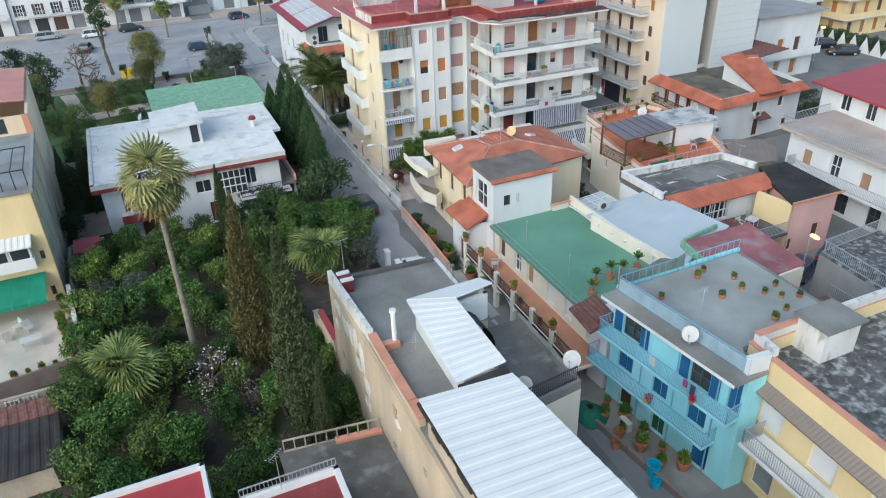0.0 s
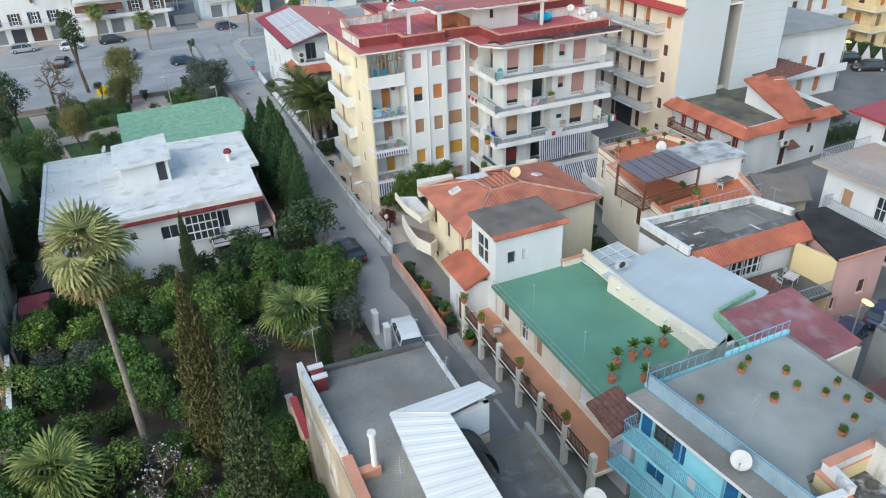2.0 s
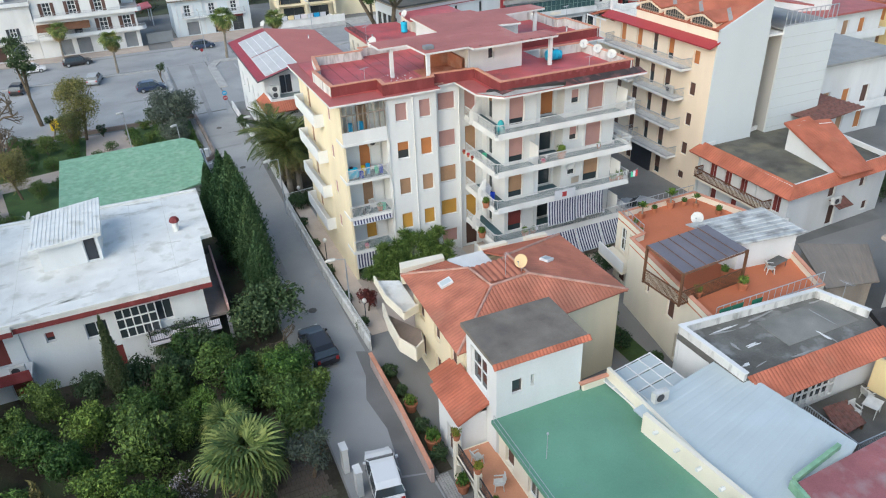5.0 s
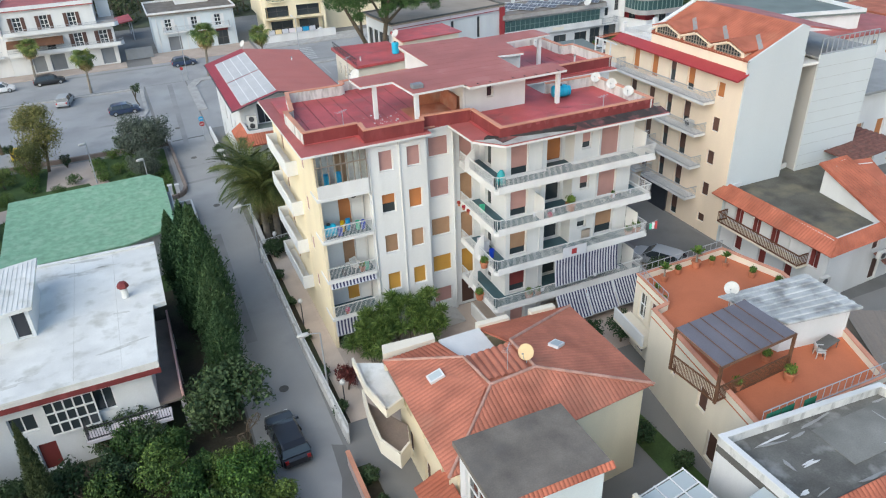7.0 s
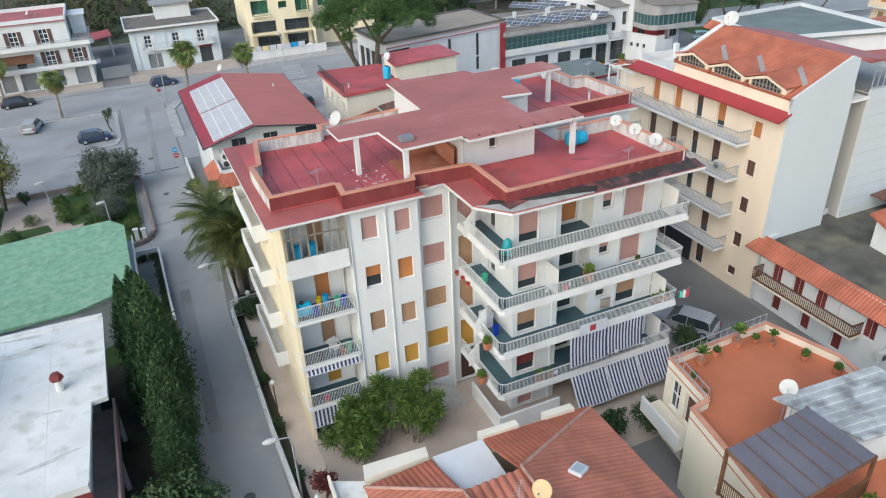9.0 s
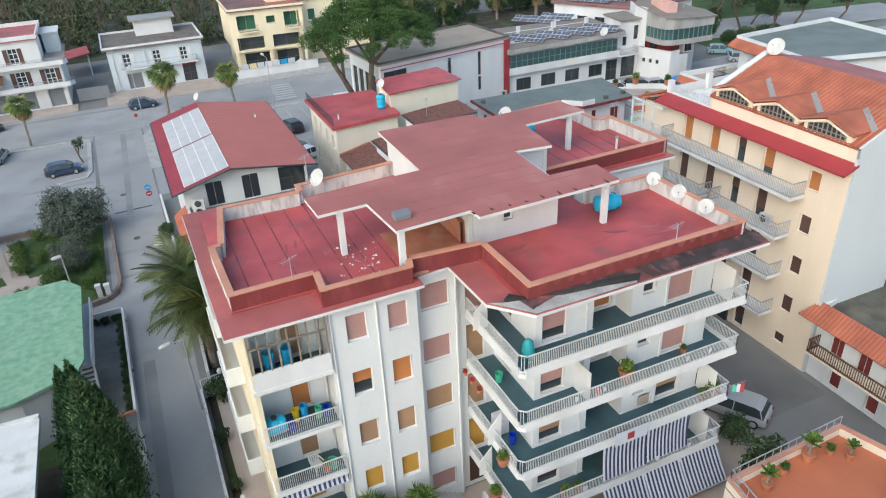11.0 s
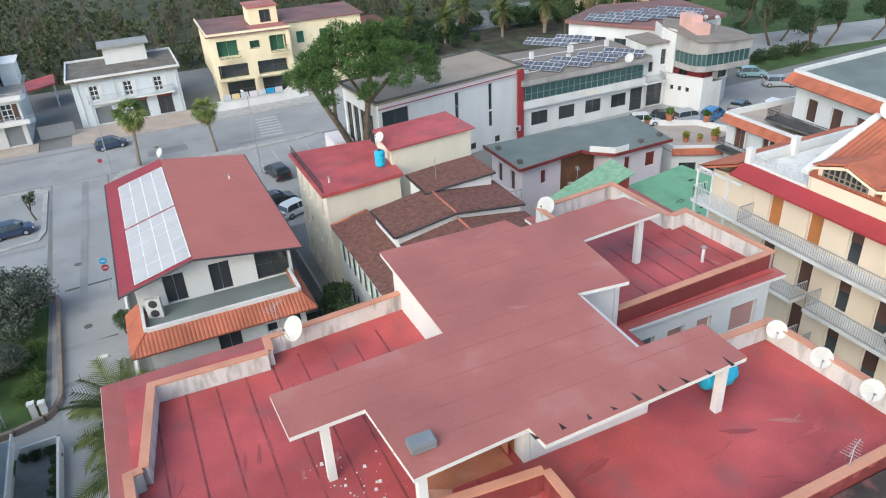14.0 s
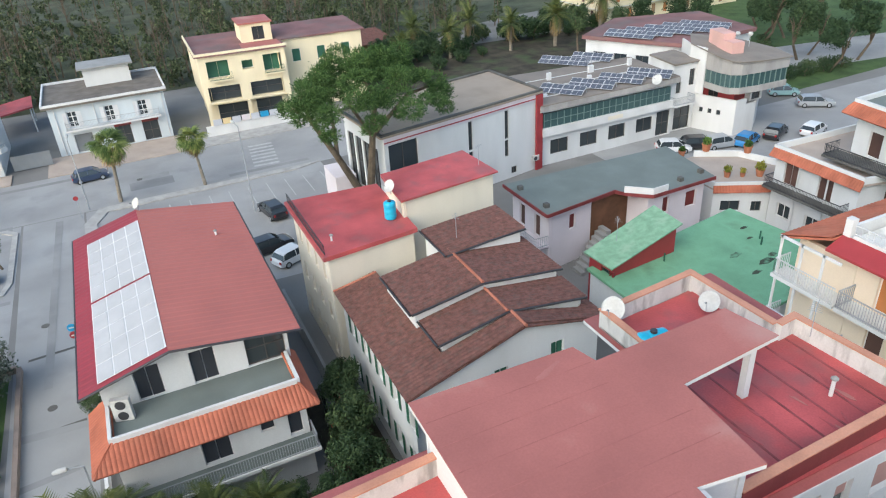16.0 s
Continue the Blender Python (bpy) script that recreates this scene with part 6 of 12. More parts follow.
walls(gt, [(5.2, -29.2), (15.4, -29.5), (15.8, -27.6), (14.8, -24.6), (5.0, -23.9)], 0, 5.15, "white", [(0, 4.9, 2.85, 3.0, 1.75, "window", "")])
flat_roof(gt, [(5.2, -28.75), (15.4, -28.75), (15.8, -27.6), (14.8, -24.6), (5.0, -23.9)], 5.6, "streakroof", 0.44, "terrace")
parapet(gt, [(5.2, -28.75), (15.4, -28.75), (15.8, -27.6), (14.8, -24.6), (5.0, -23.9)], 5.6, 6.1, "drip", 0.2, edges=(2, 3, 4), cap="white2")
tiled(gt, (5.6, -30.05, 4.95), (15.6, -30.05, 4.95), (15.5, -28.7, 5.8), (5.6, -28.7, 5.8), "tile2", 0.24, 0.38, label="rows of orange clay roof tiles")
bm = bm_new()
box(bm, 9.6, -27.6, 5.61, 15.0, -25.2, 5.64)
part("roof_patch", bm, "terraceconc", gt)
rnd = random.Random(31)
for k in range(14):
    patch(gt, rnd.uniform(6.2, 14.6), rnd.choice((-28.3, -26.6, -25.0, rnd.uniform(-28, -25))) + rnd.uniform(-0.2, 0.2), 5.646, rnd.uniform(0.25, 0.9), rnd.uniform(0.03, 0.09), "concrete" if k % 3 else "white2", k, rnd.uniform(-0.2, 0.2) + 1.57 * (k % 4 == 1), label="whitish streak on the worn roof")
for k in range(7):
    bm = bm_new()
    box(bm, 8.62 + 0.49 * k, -29.43, 2.87, 8.7 + 0.49 * k, -29.36, 4.58)
    part("mullion", bm, "frame", gt)
bm = bm_new()
box(bm, 8.6, -29.44, 3.7, 11.62, -29.365, 3.77)
part("transom", bm, "frame", gt)
ribbed(gt, (8.9, -32.3, 3.3), (10.85, -32.15, 3.3), (11.2, -30.6, 3.5), (9.55, -30.5, 3.5), "oldtile", 0.28, 0.04, label="small brown sheet canopy", name="canopy")
for x, y in ((9.05, -32.2), (10.75, -32.05)):
    bm = bm_new()
    box(bm, x - 0.05, y - 0.05, 2.8, x + 0.05, y + 0.05, 3.25)
    part("canopy_post", bm, "wood", gt)
bm = bm_new()
box(bm, 8.6, -33.4, 2.6, 14.0, -29.55, 2.8)
terr = part("terrace", bm, "darkconc", gt)
railing(terr, [(8.7, -30.0), (8.7, -33.3), (13.9, -33.3)], 2.8, 0.95, 0.14, "iron")
pk = thing("house", "pink house with dark flat roof", "house", (18, -29, 0))
PINK = [(14.4, -32.8), (19.1, -33.0), (19.3, -27.5), (16.9, -27.2), (15.6, -29.6)]
walls(pk, PINK, 0, 5.0, "pink", [(0, 0.8, 0.6, 0.5, 1.1, "shut", "shutdark"), (0, 3.2, 1.4, 0.8, 1.2, "shut", "shutdark")])
bm = bm_new()
prism(bm, [(14.15, -33.05), (19.4, -33.2), (19.5, -27.3), (16.8, -27.0), (15.5, -29.55)], 5.0, [5.1, 5.1, 5.35, 5.35, 5.3])
part("roof", bm, "bitumen", pk)
bm = bm_new()
prism(bm, [(14.2, -33.2), (19.5, -33.35), (19.5, -33.21), (14.2, -33.06)], 5.02, 5.2)
part("coping", bm, "coping", pk)
bm = bm_new()
run_band(bm, (13.75, -29.95), (14.3, -32.95), 0, 4.98, 0.2)
part("side_wall", bm, "yellow", pk)

orh = thing("house", "cream house with terracotta roof terraces and pergola", "house", (14, -15, 0))
oring = [(7.6, -24.0), (16.4, -24.0), (18.6, -18.6), (19.6, -14.0), (18.4, -9.7), (11.1, -9.9), (10.6, -13.4), (9.4, -13.6)]
walls(orh, oring, 0, 5.0, "pale", [(5, 1.0, 2.7, 0.9, 2.0, "window", ""), (5, 2.4, 2.7, 0.9, 2.0, "shut", "shutdark"), (5, 1.2, 0.1, 1.0, 2.1, "shut", "shutdark"), (5, 2.8, 0.1, 0.9, 2.1, "shut", "shutdark"), (7, 3.0, 2.8, 0.5, 0.9, "shut", "shutdark"), (7, 6.0, 2.7, 0.9, 1.6, "shut", "shutdark"), (7, 7.4, 0.2, 0.9, 2.0, "shut", "shutdark")])
flat_roof(orh, oring, 5.1, "terracotta", 0.1, "terrace")
parapet(orh, oring, 5.1, 5.55, "pale", 0.2, cap="coping")
railing(orh, [(7.7, -23.9), (16.3, -23.9)], 5.6, 0.9, 0.5, "iron", 0.012, 0.02)
railing(orh, [(18.3, -9.8), (11.2, -10.0), (10.7, -13.4)], 5.6, 0.6, 0.5, "iron", 0.012, 0.02)
for f in (2.55,):
    bm = bm_new()
    prism(bm, [(9.6, -9.8), (11.0, -9.8), (10.6, -13.3), (9.2, -13.3)], f - 0.2, f)
    slab = part("balcony", bm, "pale", orh)
    bm = bm_new()
    run_band(bm, (9.6, -9.8), (9.2, -13.3), f, f + 0.8, 0.12)
    part("balcony_front", bm, "white2", slab)
walls(orh, [(13.4, -19.6), (17.8, -20.2), (17.8, -16.9), (12.4, -16.6)], 5.1, [7.1, 7.1, 7.15, 7.1], "white", name="upper_wall")
M["oldsheet"] = mat("weathered_plastic_sheet", (0.50, 0.51, 0.50), 0.6, 0.3, 0.8, stain=(0.15, 0.15, 0.145), amount=0.65, spread=0.9, streak=True)
M["smoke"] = mat("smoky_polycarbonate", (0.16, 0.15, 0.17), 0.35, 0.2, 0.5, bump=0.02)
ribbed(orh, (11.9, -16.1, 7.25), (13.3, -19.9, 7.25), (18.2, -20.6, 7.25), (18.2, -16.6, 7.3), "oldsheet", 0.5, 0.05, label="weathered corrugated roof sheets")
perg = thing("pergola", "dark timber pergola with smoky plastic roof", "pergola", (9.5, -19.5, 5.1))
PG = [(7.3, -21.3), (12.7, -20.9), (12.2, -17.7), (7.1, -18.1)]
PZ = (7.5, 7.5, 7.85, 7.85)
bm = bm_new()
quads(bm, [(x, y, z) for (x, y), z in zip(PG, PZ)] + [(x, y, z + 0.03) for (x, y), z in zip(PG, PZ)], [(0, 3, 2, 1), (4, 5, 6, 7), (0, 1, 5, 4), (1, 2, 6, 5), (2, 3, 7, 6), (3, 0, 4, 7)])
part("roof", bm, "smoke", perg)
for (x, y), z in zip(PG, PZ):
    bm = bm_new()
    box(bm, x - 0.07, y - 0.07, 5.1, x + 0.07, y + 0.07, z)
    part("post", bm, "wood", perg)
for i in range(4):
    (x0, y0), (x1, y1) = PG[i], PG[(i + 1) % 4]
    bm = bm_new()
    tube(bm, (x0, y0, PZ[i] - 0.1), (x1, y1, PZ[(i + 1) % 4] - 0.1), 0.08, 0.08, 4)
    part("beam", bm, "wood", perg)
for i in range(1, 6):
    f = i / 6
    bm = bm_new()
    tube(bm, (PG[0][0] + (PG[1][0] - PG[0][0]) * f, PG[0][1] + (PG[1][1] - PG[0][1]) * f, 7.56), (PG[3][0] + (PG[2][0] - PG[3][0]) * f, PG[3][1] + (PG[2][1] - PG[3][1]) * f, 7.91), 0.03, 0.03, 4)
    part("rafter", bm, "wood", perg)
railing(perg, [PG[3], PG[0], PG[1]], 5.1, 1.0, 0.1, "wood", 0.015, 0.035)

lean = thing("shed", "low lean-to with a dark brown sheet roof", "shed", (24, -19, 0))
walls(lean, [(20.6, -21.4), (24.0, -22.2), (27.2, -19.0), (23.2, -16.8)], 0, 2.7, "rough")
ribbed(lean, (20.2, -21.6, 2.75), (24.2, -22.6, 2.75), (27.6, -18.9, 2.95), (23.1, -16.4, 2.95), "officeroof", 0.5, 0.03, label="dark brown sheet roof")
mh = thing("house", "white house with red shutters and tiled roof edge", "house", (33, -6, 0))
mring = [(26.4, -12.2), (38.8, -11.4), (40.0, 0.6), (26.6, -1.8)]
walls(mh, mring, -0.3, 4.7, "white", [(3, 1.6 + 1.9 * k, 2.7, 0.9, 1.8, "leaves", "shutred" if k != 3 else "shutwhite") for k in range(5)] + [(3, 2.0 + 2.6 * k, 0.5, 0.8, 1.9, "shut", "shutred") for k in range(3)] + [(0, 5.4, 3.2, 0.9, 1.3, "shut", "shutdark"), (0, 6.0, 0.4, 1.0, 2.0, "shut", "shutdark"), (0, 10.6, 0.7, 0.8, 0.9, "shut", "shutdark"), (0, 9.4, 3.2, 0.8, 1.2, "shut", "shutdark")])
M["mossterrace"] = mat("mossy_brown_terrace", (0.125, 0.12, 0.10), 0.95, 0.4, 0.5, stain=(0.235, 0.205, 0.14), amount=0.5, spread=0.35)
flat_roof(mh, mring, 4.9, "mossterrace", 0.1, "terrace")
parapet(mh, mring, 4.9, 5.3, "white2", 0.2)
tiled(mh, (25.6, -1.0, 4.5), (25.5, -12.9, 4.5), (26.6, -12.4, 5.4), (26.7, -1.6, 5.4), "tile2", 0.25, 0.4, label="rows of orange roof tiles")
tiled(mh, (25.5, -13.0, 4.5), (39.4, -12.2, 4.5), (38.6, -11.4, 5.4), (26.6, -12.3, 5.4), "tile2", 0.25, 0.4, label="rows of orange roof tiles")
walls(mh, [(31.7, -11.9), (34.6, -12.0), (36.4, -6.6), (32.6, -5.6)], 4.9, [5.35, 5.35, 7.2, 7.2], "white", name="attic_wall")
tiled(mh, (31.4, -12.7, 5.25), (34.9, -12.8, 5.25), (36.7, -6.3, 7.4), (32.3, -5.2, 7.4), "tile2", 0.28, 0.42, label="rows of orange roof tiles")
ribbed(mh, (37.0, 3.6, 6.2), (37.4, -4.6, 6.2), (44.0, -4.2, 6.6), (43.4, 4.0, 6.6), "oldtile", 0.5, 0.06, label="rusty red corrugated lean-to roof")
bm = bm_new()
box(bm, 25.4, -10.6, 2.3, 26.4, -2.2, 2.45)
slab = part("balcony", bm, "pale", mh)
railing(slab, [(26.4, -2.3), (25.45, -2.3), (25.45, -10.5), (26.4, -10.5)], 2.45, 0.9, 0.15, "wood", 0.02, 0.04)
bm = bm_new()
prism(bm, [(31.4, -13.2), (33.2, -13.1), (33.2, -12.0), (31.4, -12.1)], [2.4, 2.4, 2.8, 2.8], [2.46, 2.46, 2.86, 2.86])
part("door_canopy", bm, "oldtile", mh)

tw = thing("apartment_building", "tall cream block of flats with grey blank side", "apartment building", (32, 5, 0))
tring = [(26.4, -1.6), (32.0, -1.6), (32.0, 2.6), (34.2, 2.6), (34.2, -1.4), (40.6, -1.4), (40.6, 13.0), (26.4, 13.0)]
tops = []
for f in (-0.6, 2.3, 5.2, 8.1, 11.0):
    low = f < 0
    tops += [(7, 12.4, f + (1.5 if low else 1.1), 0.85, 0.8 if low else 1.25, "shut", "shutdark" if f < 10 else "shutorange")]
    tops += [(7, 8.9, f + 0.75, 0.9, 2.0, "half", "shutorange" if f > 10 else "shutdark", 0.7), (7, 6.6, f + 0.75, 0.8, 2.0, "half", "shutdark", 0.4), (7, 4.2, f + 0.75, 0.9, 2.0, "shut", "shutorange" if f > 10 else "shutdark"), (7, 1.6, f + 0.75, 0.9, 2.0, "shut", "shutorange" if f > 10 else "shutdark")]
    tops += [(2, 0.8, f + 1.4, 0.9, 1.3, "dark", ""), (3, 1.8, f + 1.4, 1.0, 1.3, "dark", "")]
# darker plaster colour that stands in for the shade inside the recess
M["recess"] = mat("shade_toned_recess_plaster", (0.40, 0.395, 0.375), 0.9, 0.1, 0.4, stain=(0.36, 0.35, 0.33), amount=0.3, streak=True)
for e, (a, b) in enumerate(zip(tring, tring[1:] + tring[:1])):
    # each side is a wall of its own; the recess has its shade painted in as a greyer tone
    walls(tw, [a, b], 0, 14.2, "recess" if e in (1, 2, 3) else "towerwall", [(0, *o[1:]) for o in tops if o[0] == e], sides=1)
for x0, y0, x1, y1, h in ((26.42, -1.75, 32.1, -1.605, 14.9), (34.2, -1.57, 40.7, -1.404, 14.9), (32.11, -1.75, 32.2, 2.55, 15.5)):
    bm = bm_new()
    box(bm, x0, y0, 0, x1, y1, h)
    part("blank_side", bm, "greyblue", tw, "smooth grey-blue blank gable")
for k in range(15):
    bm = bm_new()
    box(bm, 34.2, -1.578, 0.6 + 0.95 * k, 40.7, -1.572, 0.615 + 0.95 * k)
    part("panel_joint", bm, "concrete", tw)
GABLE = [(26.45, 14.904), (32.1, 14.904), (32.1, 17.45), (31.4, 17.72), (26.45, 15.55)]
bm = bm_new()
quads(bm, [(x, -1.75, z) for x, z in GABLE] + [(x, -1.6, z) for x, z in GABLE], [(0, 1, 2, 3, 4), (9, 8, 7, 6, 5), (4, 3, 8, 9), (3, 2, 7, 8)])
part("gable", bm, "greyblue", tw)
bm = bm_new()
prism(bm, rect(25.55, -1.8, 26.6, 14.2), [14.03, 14.45, 14.45, 14.03], [14.15, 14.6, 14.6, 14.15])
part("eaves_skirt", bm, "red", tw, "sloping red eaves skirt")
walls(tw, rect(26.64, -1.58, 30.6, 9.75), 14.2, 15.4, "towerwall", name="attic_wall")
flat_roof(tw, rect(26.62, -1.5, 37.0, 13.95), 14.4, "whiteroof", 0.2, "terrace")
tiled(tw, (26.5, 9.9, 15.5), (26.5, -1.6, 15.5), (31.4, -1.6, 17.65), (31.4, 9.9, 17.65), "tile2", 0.28, 0.42, label="rows of orange roof tiles")
bm = bm_new()
prism(bm, rect(31.4, -1.6, 37.2, 9.9), [17.5, 16.35, 16.35, 17.5], [17.63, 16.5, 16.5, 17.63])
part("roof", bm, "redroof", tw)
walls(tw, rect(32.85, 2.62, 36.9, 9.8), 14.4, [17.1, 16.38, 16.38, 17.1], "greyblue", name="attic_wall")
bm = bm_new()
quads(bm, [(x, y, z + d) for y in (9.92, 10.35) for x, z in ((26.5, 15.5), (31.4, 17.65)) for d in (-0.1, 0.1)], [(0, 2, 3, 1), (5, 7, 6, 4), (1, 3, 7, 5), (0, 1, 5, 4), (0, 4, 6, 2), (2, 6, 7, 3)])
part("verge", bm, "white2", tw)
bm = bm_new()
prism(bm, [(26.64, 9.78), (30.6, 9.78), (30.6, 9.9), (26.64, 9.9)], 14.4, [15.4, 17.1, 17.1, 15.4])
part("attic_wall", bm, "towerwall", tw)
flat_roof(tw, rect(34.2, -1.4, 40.65, 2.6), 14.7, "concrete", 0.15, "terrace")
flat_roof(tw, rect(37.02, 2.605, 40.65, 13.0), 14.7, "concrete", 0.15, "terrace")
railing(tw, [(34.3, -1.45), (40.6, -1.45)], 14.9, 1.3, 0.55, "iron", 0.03, 0.035)
bm = bm_new()
run_band(bm, (26.7, 14.05), (38.0, 14.05), 13.6, 14.95, 0.18)
part("parapet", bm, "white2", tw)
bm = bm_new()
box(bm, 26.62, 9.95, 14.4, 26.76, 13.7, 14.75)
part("parapet", bm, "white2", tw)
railing(tw, [(26.7, 10.0), (26.7, 13.7)], 14.75, 0.5, 0.3, "rail", 0.012, 0.02)
for x in (26.75, 30.3):
    bm = bm_new()
    box(bm, x - 0.18, 13.82, 13.6, x + 0.18, 14.2, 15.5)
    part("pier", bm, "white2", tw)
for y in (0.65, 4.25, 7.85):
    bm = bm_new()
    front = [(y - 1.6, 14.4), (y + 1.6, 14.4), (y + 1.6, 16.0), (y, 16.5), (y - 1.6, 16.0)]
    quads(bm, [(26.6, a, z) for a, z in front] + [(26.75, a, z) for a, z in front], [(4, 3, 2, 1, 0), (5, 6, 7, 8, 9)])
    for a in (y - 1.6, y + 1.6):
        quads(bm, [(26.6, a, 14.4), (28.0, a, 14.4), (28.0, a, 16.0), (26.6, a, 16.0)], [(0, 1, 2, 3)] if a < y else [(3, 2, 1, 0)])
    dorm = part("dormer", bm, "towerwall", tw)
    win = [(y - 1.25, 15.62), (y + 1.25, 15.62), (y + 1.25, 15.98), (y, 16.33), (y - 1.25, 15.98)]
    bm = bm_new()
    quads(bm, [(26.592, a, z) for a, z in win], [(4, 3, 2, 1, 0)])
    pane = part("pane", bm, "glass", dorm)
    bm = bm_new()
    for k in range(9):
        a = y - 1.25 + 2.5 * k / 8
        box(bm, 26.53, a - 0.035, 15.62, 26.59, a + 0.035, 15.98 + 0.35 * (1 - abs(a - y) / 1.25))
    for z in (15.62, 15.86):
        box(bm, 26.52, y - 1.28, z - 0.03, 26.528, y + 1.28, z + 0.03)
    part("lattice", bm, "brownframe", pane)
    bm = bm_new()
    for e in (-1, 1):
        quads(bm, [(x, y + e * w, z + d) for x in (26.36, 26.46) for w, z in ((0.0, 16.6), (1.78, 16.02)) for d in (-0.16, -0.02)], [(0, 2, 3, 1), (5, 7, 6, 4), (1, 3, 7, 5), (0, 4, 6, 2), (2, 6, 7, 3), (0, 1, 5, 4)])
    part("bargeboard", bm, "towerwall", dorm)
    tiled(tw, (26.35, y + 1.78, 16.02), (27.75, y + 1.78, 16.02), (29.05, y, 16.6), (26.35, y, 16.6), "tile2", 0.28, 0.42)
    tiled(tw, (27.75, y - 1.78, 16.02), (26.35, y - 1.78, 16.02), (26.35, y, 16.6), (29.05, y, 16.6), "tile2", 0.28, 0.42)
    ridge(tw, (26.35, y, 16.62), (29.05, y, 16.62), "tile2")
    bm = bm_new()
    quads(bm, [(x, w, z + d) for d in (-0.06, 0.0) for x, w, z in ((27.7, y - 1.85, 16.09), (29.05, y - 0.1, 16.68), (29.4, y - 0.15, 16.82), (28.1, y - 1.95, 16.26))], [(3, 2, 1, 0), (4, 5, 6, 7), (0, 1, 5, 4), (1, 2, 6, 5), (2, 3, 7, 6), (3, 0, 4, 7)])
    part("valley_strip", bm, "concrete", tw)
for f in (2.3, 5.2, 8.1, 11.0):
    full = f > 10
    for y0, y1 in (((1.0, 12.9),) if full else ((1.5, 7.6), (8.4, 12.9))):
        bm = bm_new()
        box(bm, 25.2, y0, f + 0.5, 26.4, y1, f + 0.7)
        slab = part("balcony", bm, "white2", tw)
        railing(slab, [(26.35, y0 + 0.05), (25.25, y0 + 0.05), (25.25, y1 - 0.05), (26.35, y1 - 0.05)], f + 0.7, 0.9, 0.13)
bm = bm_new()
box(bm, 26.2, 5.0, 0.0, 26.4, 8.0, 2.3)
part("garage_door", bm, "shutnavy", tw)
walls(tw, [(26.4, 13.02), (40.0, 13.02), (40.0, 16.2), (26.4, 16.2)], 0, 13.58, "towerwall", name="rear_wall")
tiled(tw, (38.2, 16.7, 13.75), (25.5, 16.7, 13.75), (25.9, 14.25, 14.6), (38.2, 14.25, 14.6), "tile2", 0.28, 0.42)
bm = bm_new()
for y in (14.0, 15.2, 16.4):
    box(bm, 25.3, y - 0.05, 2.8, 25.4, y + 0.05, 13.9)
box(bm, 25.3, 13.1, 13.78, 25.4, 16.5, 13.9)
part("iron_veranda", bm, "frame", tw, "white-painted open veranda frame")
for f in (2.3, 5.2, 8.1, 11.0):
    bm = bm_new()
    box(bm, 25.2, 13.0, f + 0.5, 26.38, 16.6, f + 0.7)
    slab = part("balcony", bm, "white2", tw)
    railing(slab, [(25.25, 13.05), (25.25, 16.5), (26.3, 16.5)], f + 0.7, 0.9, 0.13, "rail")

# ---------------------------------------------------------------- far side
M["crimson"] = mat("crimson_metal_sheet", (0.30, 0.04, 0.055), 0.6, 0.12, 0.4, stain=(0.24, 0.05, 0.055), amount=0.3)
M["metalred"] = mat("red_metal_sheet", (0.47, 0.145, 0.115), 0.6, 0.08, 0.3, stain=(0.38, 0.12, 0.1), amount=0.3)
so = thing("house", "white house with red metal roof, solar panels and terrace", "house", (-2, 38, 0))
walls(so, [(-7.4, 29.4), (-3.6, 29.4), (2.6, 29.4), (2.6, 47.2), (-3.6, 47.2), (-7.4, 47.2)], 0, [8.75, 9.8, 8.85, 8.85, 9.8, 8.75], "white", [(0, 2.4, 6.52, 1.35, 2.05, "leaves", "shutnavy"), (1, 1.5, 6.52, 1.35, 2.1, "leaves", "shutnavy"), (1, 4.9, 6.55, 2.2, 2.1, "dark", "")] + [(5, 2.5 + 3.4 * k, 0.5 + 3.2 * j, 0.9, 1.8, "leaves", "shutnavy") for k in range(4) for j in range(2)])
walls(so, rect(-7.4, 26.4, 2.4, 29.38), 0, 6.3, "white", [(0, 4.8, 3.3, 1.5, 2.0, "leaves", "shutnavy"), (0, 7.6, 4.2, 0.8, 0.7, "shut", "shutnavy"), (0, 9.1, 3.3, 0.8, 2.0, "shut", "shutnavy"), (0, 3.0, 0.3, 1.2, 2.0, "shut", "shutnavy")])
flat_roof(so, rect(-7.4, 26.4, 2.4, 29.38), 6.5, "greyroof", 0.2, "terrace")
tiled(so, (-8.4, 25.2, 5.9), (3.0, 25.2, 5.9), (2.2, 26.6, 6.75), (-7.2, 26.6, 6.75), "tile2", 0.24, 0.36, label="rows of orange roof tiles")
tiled(so, (-8.4, 30.5, 5.9), (-8.4, 25.2, 5.9), (-7.2, 26.6, 6.75), (-7.2, 30.5, 6.75), "tile2", 0.24, 0.36)
tiled(so, (3.0, 25.2, 5.9), (3.0, 30.5, 5.9), (2.2, 30.5, 6.75), (2.2, 26.6, 6.75), "tile2", 0.24, 0.36)
ribbed(so, (-8.2, 47.6, 8.6), (-8.2, 28.2, 8.6), (-3.6, 28.2, 9.9), (-3.6, 47.6, 9.9), "crimson", 0.5, 0.02, label="crimson metal roof slope")
ribbed(so, (3.2, 28.2, 8.9), (3.2, 47.4, 8.9), (-3.6, 47.4, 9.92), (-3.6, 28.2, 9.92), "metalred", 0.5, 0.02, label="red metal roof slope")
